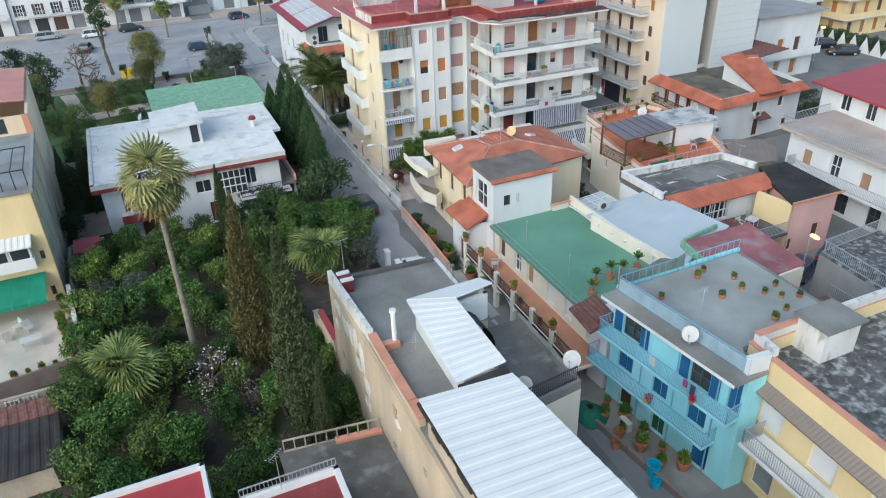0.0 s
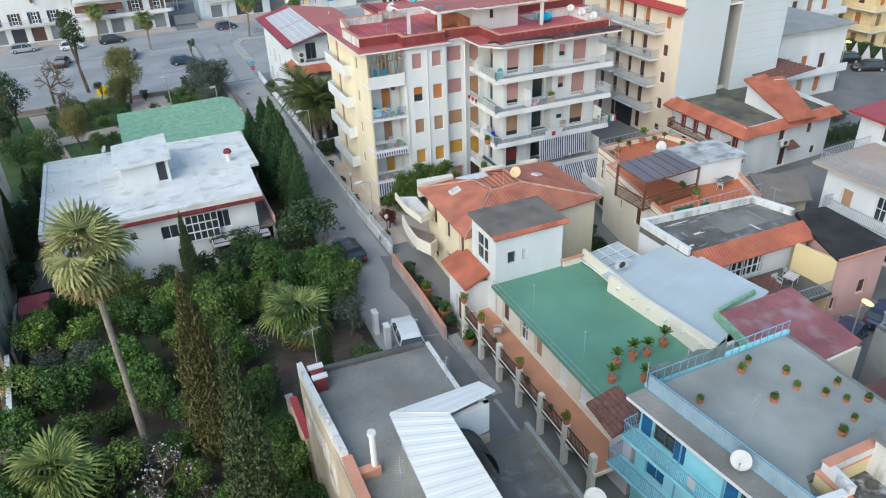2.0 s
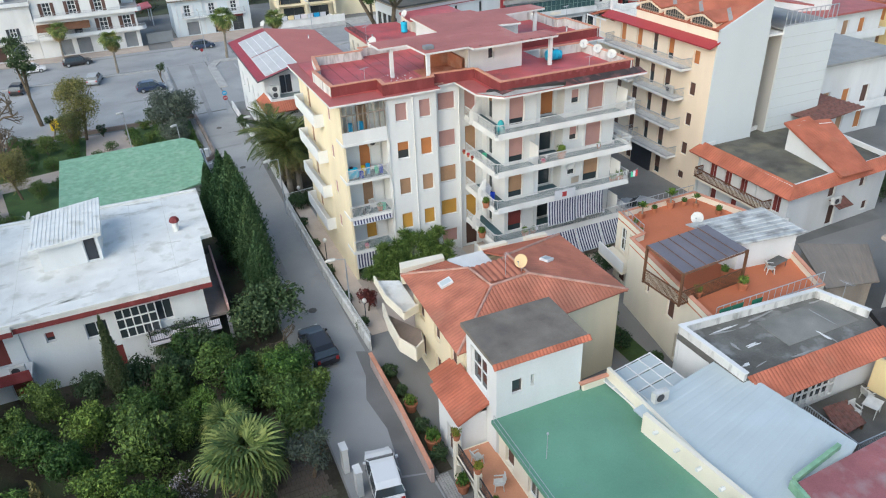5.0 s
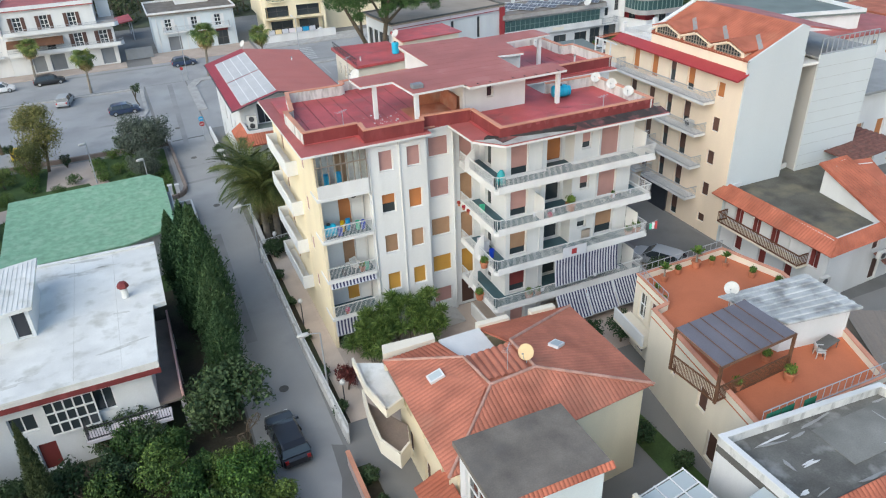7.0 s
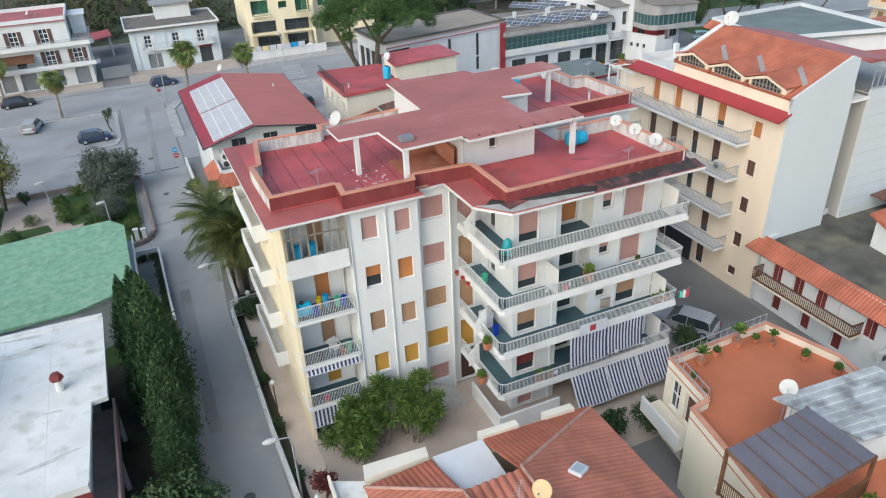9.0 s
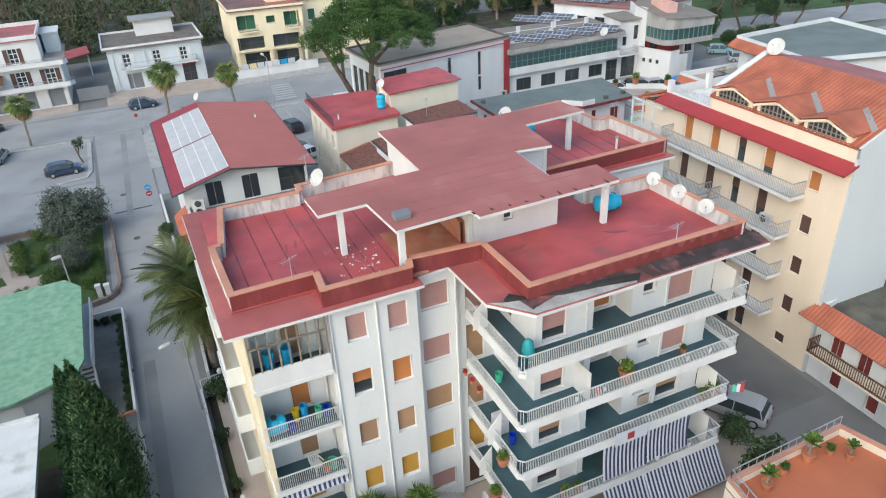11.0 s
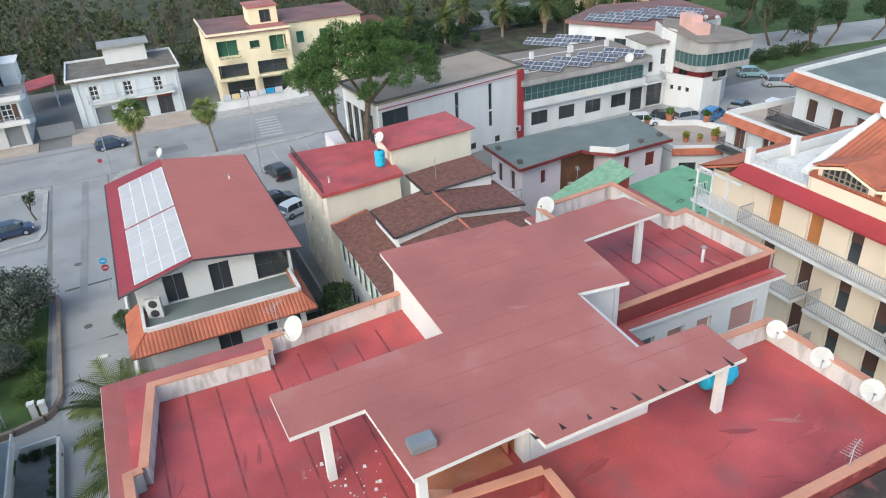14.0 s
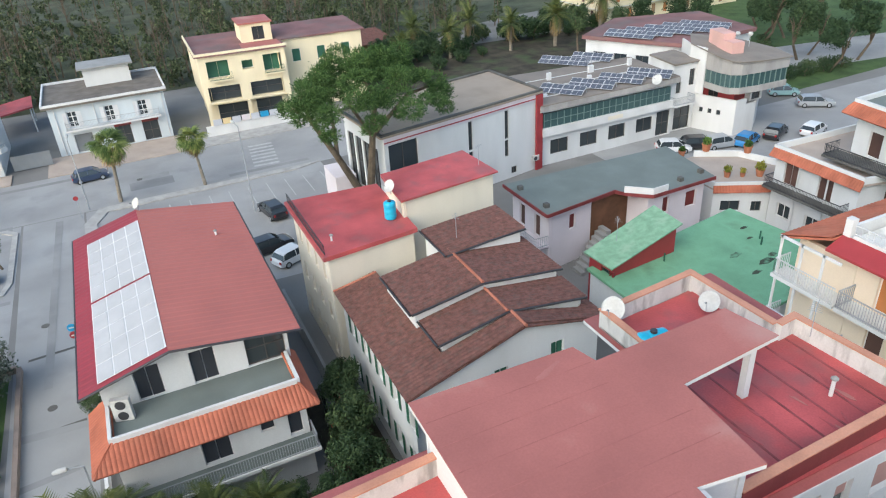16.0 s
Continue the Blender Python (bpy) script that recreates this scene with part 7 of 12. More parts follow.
for a, b in (((-8.25, 28.17, 8.52), (-3.6, 28.17, 9.84)), ((-3.6, 28.17, 9.84), (3.25, 28.17, 8.82)), ((-8.25, 28.1, 8.52), (-8.25, 47.6, 8.52)), ((3.25, 28.1, 8.82), (3.25, 47.4, 8.82))):
    bm = bm_new()
    tube(bm, a, b, 0.07, 0.07, 6)
    part("gutter", bm, "darkiron", so)
bm = bm_new()
box(bm, -7.4, 24.9, 2.95, 2.6, 26.38, 3.15)
slab = part("balcony", bm, "white2", so)
bm = bm_new()
box(bm, -7.3, 25.0, 3.152, 2.5, 26.36, 3.162)
part("balcony_floor", bm, "greyroof", slab)
railing(slab, [(-7.3, 26.3), (-7.3, 25.0), (2.5, 25.0), (2.5, 26.3)], 3.15, 0.9, 0.14, "iron")
for x0, x1, y0, y1 in ((-7.38, -7.2, 26.5, 29.3), (2.2, 2.38, 26.5, 29.3), (-7.2, 2.2, 26.42, 26.6)):
    bm = bm_new()
    box(bm, x0, y0, 6.5, x1, y1, 6.95)
    part("parapet", bm, "white2", so)
for y0, y1 in ((28.6, 36.86), (37.2, 45.46)):
    bm = bm_new()
    prism(bm, rect(-7.24, y0 - 0.04, -3.64, y1 + 0.04), [8.92, 9.94, 9.94, 8.92], [8.93, 9.95, 9.95, 8.93])
    part("panel_tray", bm, "frame", so)
M["panelsheet"] = mat("translucent_white_panel", (0.47, 0.47, 0.475), 0.7, 0.1, 0.6, bump=0.02)
for j in range(2):
    for i in range(4):
        for k in range(5):
            bm = bm_new()
            x0, x1 = -7.2 + 0.885 * i, -7.2 + 0.885 * (i + 1) - 0.07
            y0 = (28.6 if j == 0 else 37.2) + 1.66 * k
            za, zb = 8.6 + (x0 + 8.2) * 0.2826 + 0.08, 8.6 + (x1 + 8.2) * 0.2826 + 0.08
            prism(bm, rect(x0, y0, x1, y0 + 1.58), [za - 0.03, zb - 0.03, zb - 0.03, za - 0.03], [za, zb, zb, za])
            part("roof_panel", bm, "panelsheet", so)


ye = thing("house", "cream three-storey house with red flat roof", "house", (12, 40, 0))
walls(ye, [(6.8, 34.4), (13.0, 35.0), (13.4, 43.0), (6.8, 43.4)], 0, 9.2, "pale", [(3, 1.6 + 2.0 * k, f + 0.8, 0.75, 1.4, "shut", "shutdark") for f in (0, 3.0, 6.0) for k in range(4)])
flat_roof(ye, [(6.4, 34.0), (13.2, 34.7), (13.5, 43.2), (6.4, 43.8)], 9.5, "redcoat", 0.3)
walls(ye, [(13.02, 36.6), (20.6, 37.6), (20.2, 42.0), (13.4, 41.0)], 0, 10.8, "pale", name="upper_wall")
bm = bm_new()
prism(bm, [(12.8, 36.3), (20.9, 37.3), (20.5, 42.3), (13.2, 41.2)], 10.8, [10.95, 10.9, 11.0, 11.05])
part("roof", bm, "redcoat", ye)
railing(ye, [(6.6, 43.6), (6.6, 34.3)], 9.5, 0.7, 0.25, "darkiron")
bm = bm_new()
box(bm, 5.2, 32.6, 0, 5.4, 45, 1.6)
part("yard_wall", bm, "concrete", ye)

br = thing("house", "old white house with stepped brown tiled roofs", "house", (14, 28, 0))
walls(br, [(7.2, 22.5), (14.2, 22.8), (19.5, 23.0), (19.6, 33.4), (7.2, 33.9)], 0, [6.6, 8.5, 7.0, 7.0, 6.6], "white", [(4, 1.8 + 2.4 * k, f, 0.8, 1.5, "open", "shutgreen") for f in (1.0, 4.3) for k in range(5)] + [(0, 5.6, 4.6, 0.9, 1.5, "leaves", "shutgreen"), (1, 2.4, 5.0, 0.9, 1.5, "leaves", "shutgreen")])
tiled(br, (6.8, 34.2, 6.7), (6.8, 24.0, 6.7), (9.75, 24.0, 7.5), (9.75, 33.9, 7.5), "oldtile", 0.24, 0.38, label="rows of old brown roof tiles")
tiled(br, (6.8, 24.0, 6.7), (6.8, 22.1, 6.7), (14.2, 22.45, 8.7), (14.2, 24.0, 8.7), "oldtile", 0.24, 0.38, label="rows of old brown roof tiles")
tiled(br, (19.95, 22.7, 7.15), (19.95, 24.0, 7.15), (14.2, 24.0, 8.7), (14.2, 22.45, 8.7), "oldtile", 0.24, 0.38, label="rows of old brown roof tiles")
tiled(br, (19.95, 24.0, 7.15), (19.95, 33.6, 7.15), (18.9, 33.6, 7.45), (18.9, 24.0, 7.45), "oldtile", 0.24, 0.38, label="rows of old brown roof tiles")
tiled(br, (9.75, 34.3, 7.4), (6.8, 34.25, 6.7), (9.7, 31.6, 7.52), (9.7, 31.6, 7.52), "oldtile", 0.24, 0.38)
ridge(br, (14.2, 22.4, 8.74), (14.2, 24.0, 8.74), "tile", 0.1)
ridge(br, (6.8, 34.3, 6.75), (9.7, 33.9, 7.55), "tile", 0.08)
for y0, y1, w0, w1, mid, zw, zm, ze in ((24.05, 26.75, 9.65, 19.35, 14.0, 8.0, 8.78, 8.0), (26.65, 31.5, 9.22, 19.35, 13.85, 8.62, 9.3, 8.62), (30.55, 34.6, 13.35, 19.1, 16.2, 9.35, 9.6, 9.75)):
    bm = bm_new()
    face = [(w0 + 0.3, 6.95), (w1 - 0.3, 6.95), (w1 - 0.3, ze - 0.12), (mid, zm - 0.12), (w0 + 0.3, zw - 0.12)]
    quads(bm, [(x, y0 + 0.15, z) for x, z in face] + [(x, y1 - 0.05, z) for x, z in face], [(0, 1, 2, 3, 4), (9, 8, 7, 6, 5), (4, 3, 8, 9), (3, 2, 7, 8), (0, 4, 9, 5), (1, 6, 7, 2)])
    wall_part = part("clerestory_wall", bm, "white", br, "white clerestory wall between the stepped roofs")
    n = int((y1 - y0) / 0.9)
    for k in range(n):
        bm = bm_new()
        y = y0 + 0.5 + 0.9 * k
        box(bm, w0 + 0.27, y, zw - 0.5, w0 + 0.3, y + 0.55, zw - 0.2)
        part("clerestory_pane", bm, "glass", wall_part)
    tiled(br, (w0, y1, zw), (w0, y0, zw), (mid, y0, zm), (mid, y1, zm), "oldtile", 0.24, 0.38, label="rows of old brown roof tiles")
    tiled(br, (w1, y0, ze), (w1, y1, ze), (mid, y1, zm), (mid, y0, zm), "oldtile", 0.24, 0.38, label="rows of old brown roof tiles")
    if zw < 9:
        ridge(br, (mid, y0, zm + 0.03), (mid, y1, zm + 0.03), "tile", 0.1)
    for p, q in (((w0, y0 - 0.06, zw - 0.06), (mid, y0 - 0.06, zm - 0.06)), ((w1, y0 - 0.06, ze - 0.06), (mid, y0 - 0.06, zm - 0.06)), ((w0 - 0.08, y0, zw - 0.06), (w0 - 0.08, y1, zw - 0.06))):
        bm = bm_new()
        tube(bm, p, q, 0.07, 0.07, 6)
        part("gutter", bm, "darkiron", br)

gy = thing("house", "pinkish-white house with grey flat roof", "house", (35, 42, 0))
walls(gy, [(26.3, 38.7), (30.9, 39.4), (34.9, 39.6), (35.1, 37.2), (41.3, 37.3), (42.6, 44.0), (26.3, 44.5)], 0, 5.45, "lilac", [(0, 2.6, 3.2, 0.7, 1.4, "shut", "shutred"), (1, 1.2, 2.7, 0.9, 2.1, "shut", "shutdark"), (1, 3.0, 3.2, 1.0, 1.4, "window", ""), (3, 2.0, 3.3, 0.7, 1.5, "shut", "shutred"), (3, 4.8, 3.2, 1.2, 1.5, "shut", "shutred"), (6, 1.6, 2.6, 0.9, 2.0, "shut", "shutdark"), (6, 4.0, 2.6, 0.9, 2.0, "shut", "shutdark")])
bm = bm_new()
run_band(bm, (30.95, 39.38), (34.88, 39.57), 0, 5.4, 0.04, False)
part("porch_cladding", bm, "wood", gy, "dark brown timber-clad porch wall")
GYR = [(25.66, 38.0), (33.0, 39.0), (33.4, 38.1), (35.0, 36.5), (41.9, 36.7), (43.2, 44.5), (25.7, 45.1)]
flat_roof(gy, GYR, 5.75, "greyroof", 0.25)
bm = bm_new()
run_band(bm, (33.3, 38.15), (35.0, 36.5), 5.752, 6.35, 0.12)
run_band(bm, (35.0, 36.5), (36.6, 36.55), 5.752, 6.35, 0.12)
part("porch_parapet", bm, "white2", gy)
bm = bm_new()
for i in (0, 1, 2, 3, 6):
    run_band(bm, GYR[i], GYR[(i + 1) % 7], 5.5, 5.8, 0.08, False)
part("fascia", bm, "maroon", gy)
for x, y in ((26.4, 43.4), (26.4, 39.3), (38.8, 37.6), (41.4, 38.0)):
    bm = bm_new()
    box(bm, x - 0.2, y - 0.2, 5.75, x + 0.2, y + 0.2, 6.1)
    part("chimney", bm, "darkconc", gy)
for i in range(9):
    bm = bm_new()
    box(bm, 28.2 + 0.45 * i, 36.6 + 0.2 * i, 0, 28.65 + 0.45 * i, 37.9 + 0.2 * i, 0.28 * (i + 1))
    part("step", bm, "concrete", gy)
bm = bm_new()
box(bm, 24.9, 38.6, 2.4, 26.28, 44.3, 2.55)
slab = part("balcony", bm, "lilac", gy)
railing(slab, [(26.2, 38.65), (24.95, 38.65), (24.95, 44.2)], 2.55, 0.9, 0.16)

gn = thing("house", "low annex with green flat roof and red shed", "house", (36, 28, 0))
walls(gn, [(24.4, 20.0), (40.4, 22.0), (39.3, 32.3), (31.7, 31.0), (24.4, 30.4)], 0, 4.9, "white2", [(1, 5, 2, 1.2, 1.0, "shut", "shutgrey")])
GNR = [(24.2, 19.8), (40.6, 21.8), (39.45, 32.5), (31.6, 31.2), (24.2, 30.6)]
flat_roof(gn, GNR, 5.1, "greencoat", 0.2)
M["tornpatch"] = mat("torn_dark_roof_patch", (0.06, 0.075, 0.05), 0.95, 0.4, 1.5, stain=(0.16, 0.36, 0.22), amount=0.7, spread=1.6)
for x, y, w, d in ((33.6, 26.6, 1.2, 0.4), (34.6, 24.9, 1.6, 0.5), (36.0, 25.4, 0.9, 0.35), (33.2, 24.2, 1.0, 0.3), (37.4, 29.4, 0.8, 0.25), (36.6, 28.0, 0.7, 0.2)):
    bm = bm_new()
    prism(bm, [(x, y), (x + w * 0.45, y - d * 0.4), (x + w, y + d * 0.1), (x + w * 0.8, y + d), (x + w * 0.3, y + d * 0.75)], 5.101, 5.112)
    part("torn_patch", bm, "tornpatch", gn)
for x, y in ((36.9, 26.9), (37.5, 27.6), (29.4, 28.6)):
    bm = bm_new()
    tube(bm, (x, y, 5.1), (x, y, 5.75), 0.06, 0.06, 6)
    part("vent_pipe", bm, "shutgreen", gn)
SHED = [(24.9, 28.7), (30.9, 29.3), (31.1, 32.1), (24.7, 31.0)]
walls(gn, SHED, 0, [5.9, 7.3, 7.3, 5.9], "red", [(3, 1.8, 4.6, 1.2, 0.9, "dark", "")], name="shed_wall")
bm = bm_new()
prism(bm, [(24.6, 28.35), (31.15, 29.0), (31.4, 32.4), (24.4, 31.3)], [5.92, 7.38, 7.38, 5.92], [6.02, 7.48, 7.48, 6.02])
part("shed_roof", bm, "greensheet", gn, "pale green sheet roof of the red shed")

ci = thing("hall", "white hall with tall slit windows", "hall", (30, 60, 0))
walls(ci, [(18.4, 54.6), (37.6, 58.2), (36.8, 68.0), (17.6, 64.0)], 0, 8.6, "white", [(0, 2.1, 0.4, 3.3, 7.3, "dark", ""), (0, 10.2, 4.6, 0.55, 3.1, "dark", ""), (0, 10.2, 2.6, 0.55, 1.85, "dark", ""), (0, 15.0, 4.6, 0.55, 3.1, "dark", ""), (0, 15.0, 2.6, 0.55, 1.85, "dark", ""), (0, 11.6, 0.4, 2.4, 0.8, "dark", ""), (0, 16.0, 0.4, 0.8, 0.8, "dark", "")] + [(3, 1.4 + 1.9 * k, 1.6, 1.5, 5.4, "dark", "") for k in range(4)])
flat_roof(ci, [(18.0, 54.2), (37.9, 57.9), (37.1, 68.3), (17.2, 64.3)], 8.8, "hallroof", 0.2)
parapet(ci, [(18.0, 54.2), (37.9, 57.9), (37.1, 68.3), (17.2, 64.3)], 8.81, 9.0, "darkconc", 0.3)
bm = bm_new()
run_band(bm, (18.35, 54.5), (37.65, 58.1), 7.9, 8.58, 0.06, False)
part("fascia", bm, "lilac", ci)
bm = bm_new()
run_band(bm, (18.35, 54.43), (37.65, 58.03), 8.05, 8.15, 0.06, False)
part("red_line", bm, "red", ci)
bm = bm_new()
run_band(bm, (37.0, 57.9), (37.9, 58.1), 0, 8.5, 0.2, False)
part("red_pier", bm, "red", ci)
part("entrance_block", (lambda b: (box(b, 15.0, 60.6, 0, 17.2, 64.6, 3.2), b)[1])(bm_new()), "lilac", ci)

of = thing("office_building", "two-storey office building with ribbon windows and solar panels", "office building", (50, 62, 0))
M["officeglass"] = glass_mat("greenish_ribbon_glass", (0.05, 0.10, 0.10), 0.15)
M["fasciagrey"] = mat("streaked_grey_fascia", (0.40, 0.38, 0.36), 0.9, 0.2, 0.6, stain=(0.2, 0.19, 0.18), amount=0.45, spread=0.8, streak=True)
oring = [(37.9, 58.4), (56.6, 58.6), (57.4, 68.0), (37.0, 70.0)]
walls(of, oring, 0, 6.9, "white", [(0, 2.6 + 4.0 * k, 1.1, 2.4, 1.7, "dark", "") for k in range(4)] + [(0, 17.4, 0.1, 2.0, 3.0, "dark", "")])
bm = bm_new()
box(bm, 38.2, 58.1, 4.5, 55.6, 58.38, 6.1)
ribbon = part("ribbon_window", bm, "officeglass", of, "long greenish ribbon window")
for k in range(21):
    bm = bm_new()
    x = 38.2 + 17.4 * k / 20
    box(bm, x - 0.04, 58.04, 4.5, x + 0.04, 58.098, 6.1)
    part("mullion", bm, "greenframe", ribbon)
bm = bm_new()
box(bm, 38.2, 58.0, 5.3, 55.6, 58.038, 5.36)
part("mullion", bm, "greenframe", ribbon)
flat_roof(of, [(37.6, 57.7), (56.7, 57.9), (57.6, 68.3), (36.6, 70.3)], 7.2, "officeroof", 0.1)
bm = bm_new()
prism(bm, [(37.5, 57.6), (56.75, 57.8), (56.75, 58.3), (37.5, 58.3)], 6.5, 7.08)
part("fascia", bm, "fasciagrey", of)
bm = bm_new()
box(bm, 37.9, 57.75, 3.6, 55.9, 58.38, 4.48)
part("ledge", bm, "white2", of)
bm = bm_new()
box(bm, 46.5, 57.72, 3.85, 48.6, 57.746, 4.3)
part("name_board", bm, "pale", of)
walls(of, [(56.7, 59.0), (60.3, 58.9), (61.0, 64.0), (57.5, 64.0)], 0, 8.2, "white2", [(0, 0.9, 4.7, 0.7, 1.3, "dark", ""), (0, 2.8, 5.4, 0.8, 2.0, "dark", ""), (0, 1.8, 0.1, 2.4, 3.2, "dark", "")], name="stair_wall")
flat_roof(of, [(56.5, 58.7), (60.4, 58.6), (61.1, 64.2), (57.3, 64.2)], 8.4, "officeroof", 0.2)
bm = bm_new()
box(bm, 55.9, 57.4, 3.6, 59.0, 58.85, 3.8)
slab = part("balcony", bm, "white2", of)
railing(slab, [(56.0, 58.7), (56.0, 57.5), (58.9, 57.5), (58.9, 58.7)], 3.8, 0.9, 0.14)
LOW = [(60.1, 58.7), (61.9, 53.9), (65.2, 54.0), (69.0, 57.0), (68.0, 61.0), (61.5, 63.6)]
walls(of, LOW, 0, 3.6, "white2", [(0, 0.9 + 1.1 * k, 2.2, 0.5, 0.6, "dark", "") for k in range(3)], name="tower_wall")
walls(of, [(60.9, 58.8), (62.6, 55.0), (64.6, 55.3), (63.6, 59.6)], 3.6, 5.3, "red", [(0, 1.6, 0.1, 1.2, 1.5, "dark", "")], name="tower_wall")
walls(of, [(64.62, 54.5), (66.6, 54.6), (68.7, 57.2), (67.6, 60.8), (64.62, 60.2)], 3.6, 5.3, "white2", [(0, 1.0, 0.1, 1.5, 1.4, "dark", "")], name="tower_wall")
bm = bm_new()
for a, b in zip(LOW[:2], LOW[1:3]):
    b2 = (a[0] + (b[0] - a[0]) * (1 if a == LOW[0] else 0.5), a[1] + (b[1] - a[1]) * (1 if a == LOW[0] else 0.5))
    run_band(bm, a, b2, 3.6, 4.3, 0.2)
part("balcony_front", bm, "white2", of)
BAY = [(60.3, 60.2), (60.2, 55.2), (60.5, 54.0), (61.4, 53.3), (64.0, 52.9), (68.2, 52.8), (69.6, 56.5), (68.5, 60.6), (63.5, 63.8)]
bm = bm_new()
prism(bm, BAY, 5.3, 6.0)
part("bay_ledge", bm, "fasciagrey", of)
inset = [(64.8 + (x - 64.8) * 0.96, 57.6 + (y - 57.6) * 0.96) for x, y in BAY]
bm = bm_new()
prism(bm, inset, 6.0, 7.5)
bay = part("bay_glass", bm, "officeglass", of, "greenish glass bay wrapping the corner")
for (x0, y0), (x1, y1) in zip(inset[:6], inset[1:7]):
    n = max(2, int(math.hypot(x1 - x0, y1 - y0) / 0.8))
    for k in range(n):
        bm = bm_new()
        x, y = x0 + (x1 - x0) * k / n, y0 + (y1 - y0) * k / n
        box(bm, x - 0.06, y - 0.06, 6.0, x + 0.06, y + 0.06, 7.5)
        part("mullion", bm, "greenframe", bay)
bm = bm_new()
prism(bm, BAY, 7.5, [9.9, 9.2, 9.05, 8.95, 8.8, 8.6, 8.6, 9.0, 9.9])
part("bay_fascia", bm, "fasciagrey", of)
bm = bm_new()
prism(bm, [(64.8 + (x - 64.8) * 1.05, 57.6 + (y - 57.6) * 1.05) for x, y in BAY], [9.92, 9.22, 9.07, 8.97, 8.82, 8.62, 8.62, 9.02, 9.92], [10.05, 9.35, 9.2, 9.1, 8.95, 8.75, 8.75, 9.15, 10.05])
part("roof", bm, "officeroof", of)
bm = bm_new()
prism(bm, [(62.4, 57.6), (64.0, 57.4), (64.8, 60.4), (63.2, 60.7)], 8.5, 11.2)
prism(bm, [(62.2, 55.9), (63.8, 55.7), (63.99, 57.39), (62.39, 57.59)], 8.5, 10.5)
part("chimney", bm, "pink", of, "stepped pink rendered chimney block")
bm = bm_new()
prism(bm, [(60.12, 57.7), (60.29, 57.7), (60.32, 60.3), (60.15, 60.3)], 4.4, 9.9)
prism(bm, [(60.15, 60.302), (60.32, 60.302), (61.6, 63.2), (61.4, 63.2)], 4.4, 9.9)
part("side_wall", bm, "white2", of)
for x, y in ((64.6, 60.0), (65.6, 58.6), (66.6, 57.6)):
    bm = bm_new()
    lathe(bm, [(0.03, 0.0), (0.03, 1.2), (0.22, 1.25), (0.3, 1.45), (0.22, 1.65), (0.02, 1.7)], (x, y, 9.2), 8)
    part("vent_ball", bm, "dish", of)
REAR = [(56.6, 76.4), (63.2, 65.2), (76.0, 66.2), (78.0, 78.0), (66.0, 82.0)]
walls(of, REAR, 0, 8.2, "white2", [(0, 2.0 + 3.0 * k, 5.4, 1.8, 1.2, "dark", "") for k in range(4)], name="rear_wall")
flat_roof(of, [(56.0, 76.5), (63.0, 64.6), (76.4, 65.6), (78.4, 78.4), (66.0, 82.6)], 8.7, "dirtyred", 0.5)


def solar_array(parent, x, y, z, way, n, rows, tilt=22, w=1.5, h=1.0):
    for i in range(n):
        for j in range(rows):
            m = Matrix.Translation(Vector((x, y, z)) - root_place(parent)) @ Matrix.Rotation(radians(way), 4, "Z") @ Matrix.Rotation(radians(tilt), 4, "X") @ Matrix.Translation((i * (w + 0.04), j * (h + 0.03), 0))
            me = cached(("solar", w, h), lambda: mesh_of("solar_panel", (lambda b: (box(b, 0, 0, 0, w, h, 0.04), b)[1])(bm_new()), "solar"))
            fr = cached(("solarf", w, h), lambda: mesh_of("panel_frame", (lambda b: ([box(b, *q) for q in ((0, 0, 0.035, w, 0.035, 0.055), (0, h - 0.035, 0.035, w, h, 0.055), (0, 0.035, 0.035, 0.035, h - 0.035, 0.055), (w - 0.035, 0.035, 0.035, w, h - 0.035, 0.055), (w / 2 - 0.012, 0.035, 0.04, w / 2 + 0.012, h - 0.035, 0.05))], b)[1])(bm_new()), "frame"))
            ob = put("solar_panel", me, parent, m)
            put("panel_frame", fr, ob, Matrix.Identity(4))
    bm = bm_new()
    q = Matrix.Rotation(radians(way), 4, "Z")
    for i in range(n + 1):
        p = Vector((x, y, z)) + q @ Vector((i * (w + 0.04), rows * h * 0.9, 0))
        tube(bm, (p.x, p.y, z - 0.12), (p.x, p.y, z + rows * h * math.sin(radians(tilt)) * 0.95), 0.03, 0.03, 5)
    part("panel_post", bm, "iron", parent)


for k in range(4):
    solar_array(of, 39.7 + 3.9 * k, 61.9 - 0.2 * k, 7.35, -52, 4, 2, 14, 1.25, 1.0)
solar_array(of, 46.4, 72.4, 7.35, -52, 5, 2, 14, 1.25, 1.0)
solar_array(of, 50.6, 71.4, 7.35, -52, 4, 2, 14, 1.25, 1.0)
for k in range(5):
    solar_array(of, 57.6 + 2.7 * k, 74.0 - 0.5 * k, 8.85, -58, 5, 2, 12, 1.3, 1.1)

for k in range(9):
    bm = bm_new()
    x, y = 39.6 + 1.9 * k, 60.4 - 0.08 * k + 2.6 * (k % 3)
    box(bm, x, y, 7.2, x + 0.5 + 0.2 * (k % 2), y + 0.35, 7.45 + 0.3 * (k % 3))
    part("roof_box", bm, "white2", of)
for k in range(3):
    bm = bm_new()
    tube(bm, (38.2, 60.2 + 3.0 * k, 7.26), (55.5, 59.6 + 3.0 * k, 7.26), 0.05, 0.05, 5)
    part("roof_conduit", bm, "white2", of)

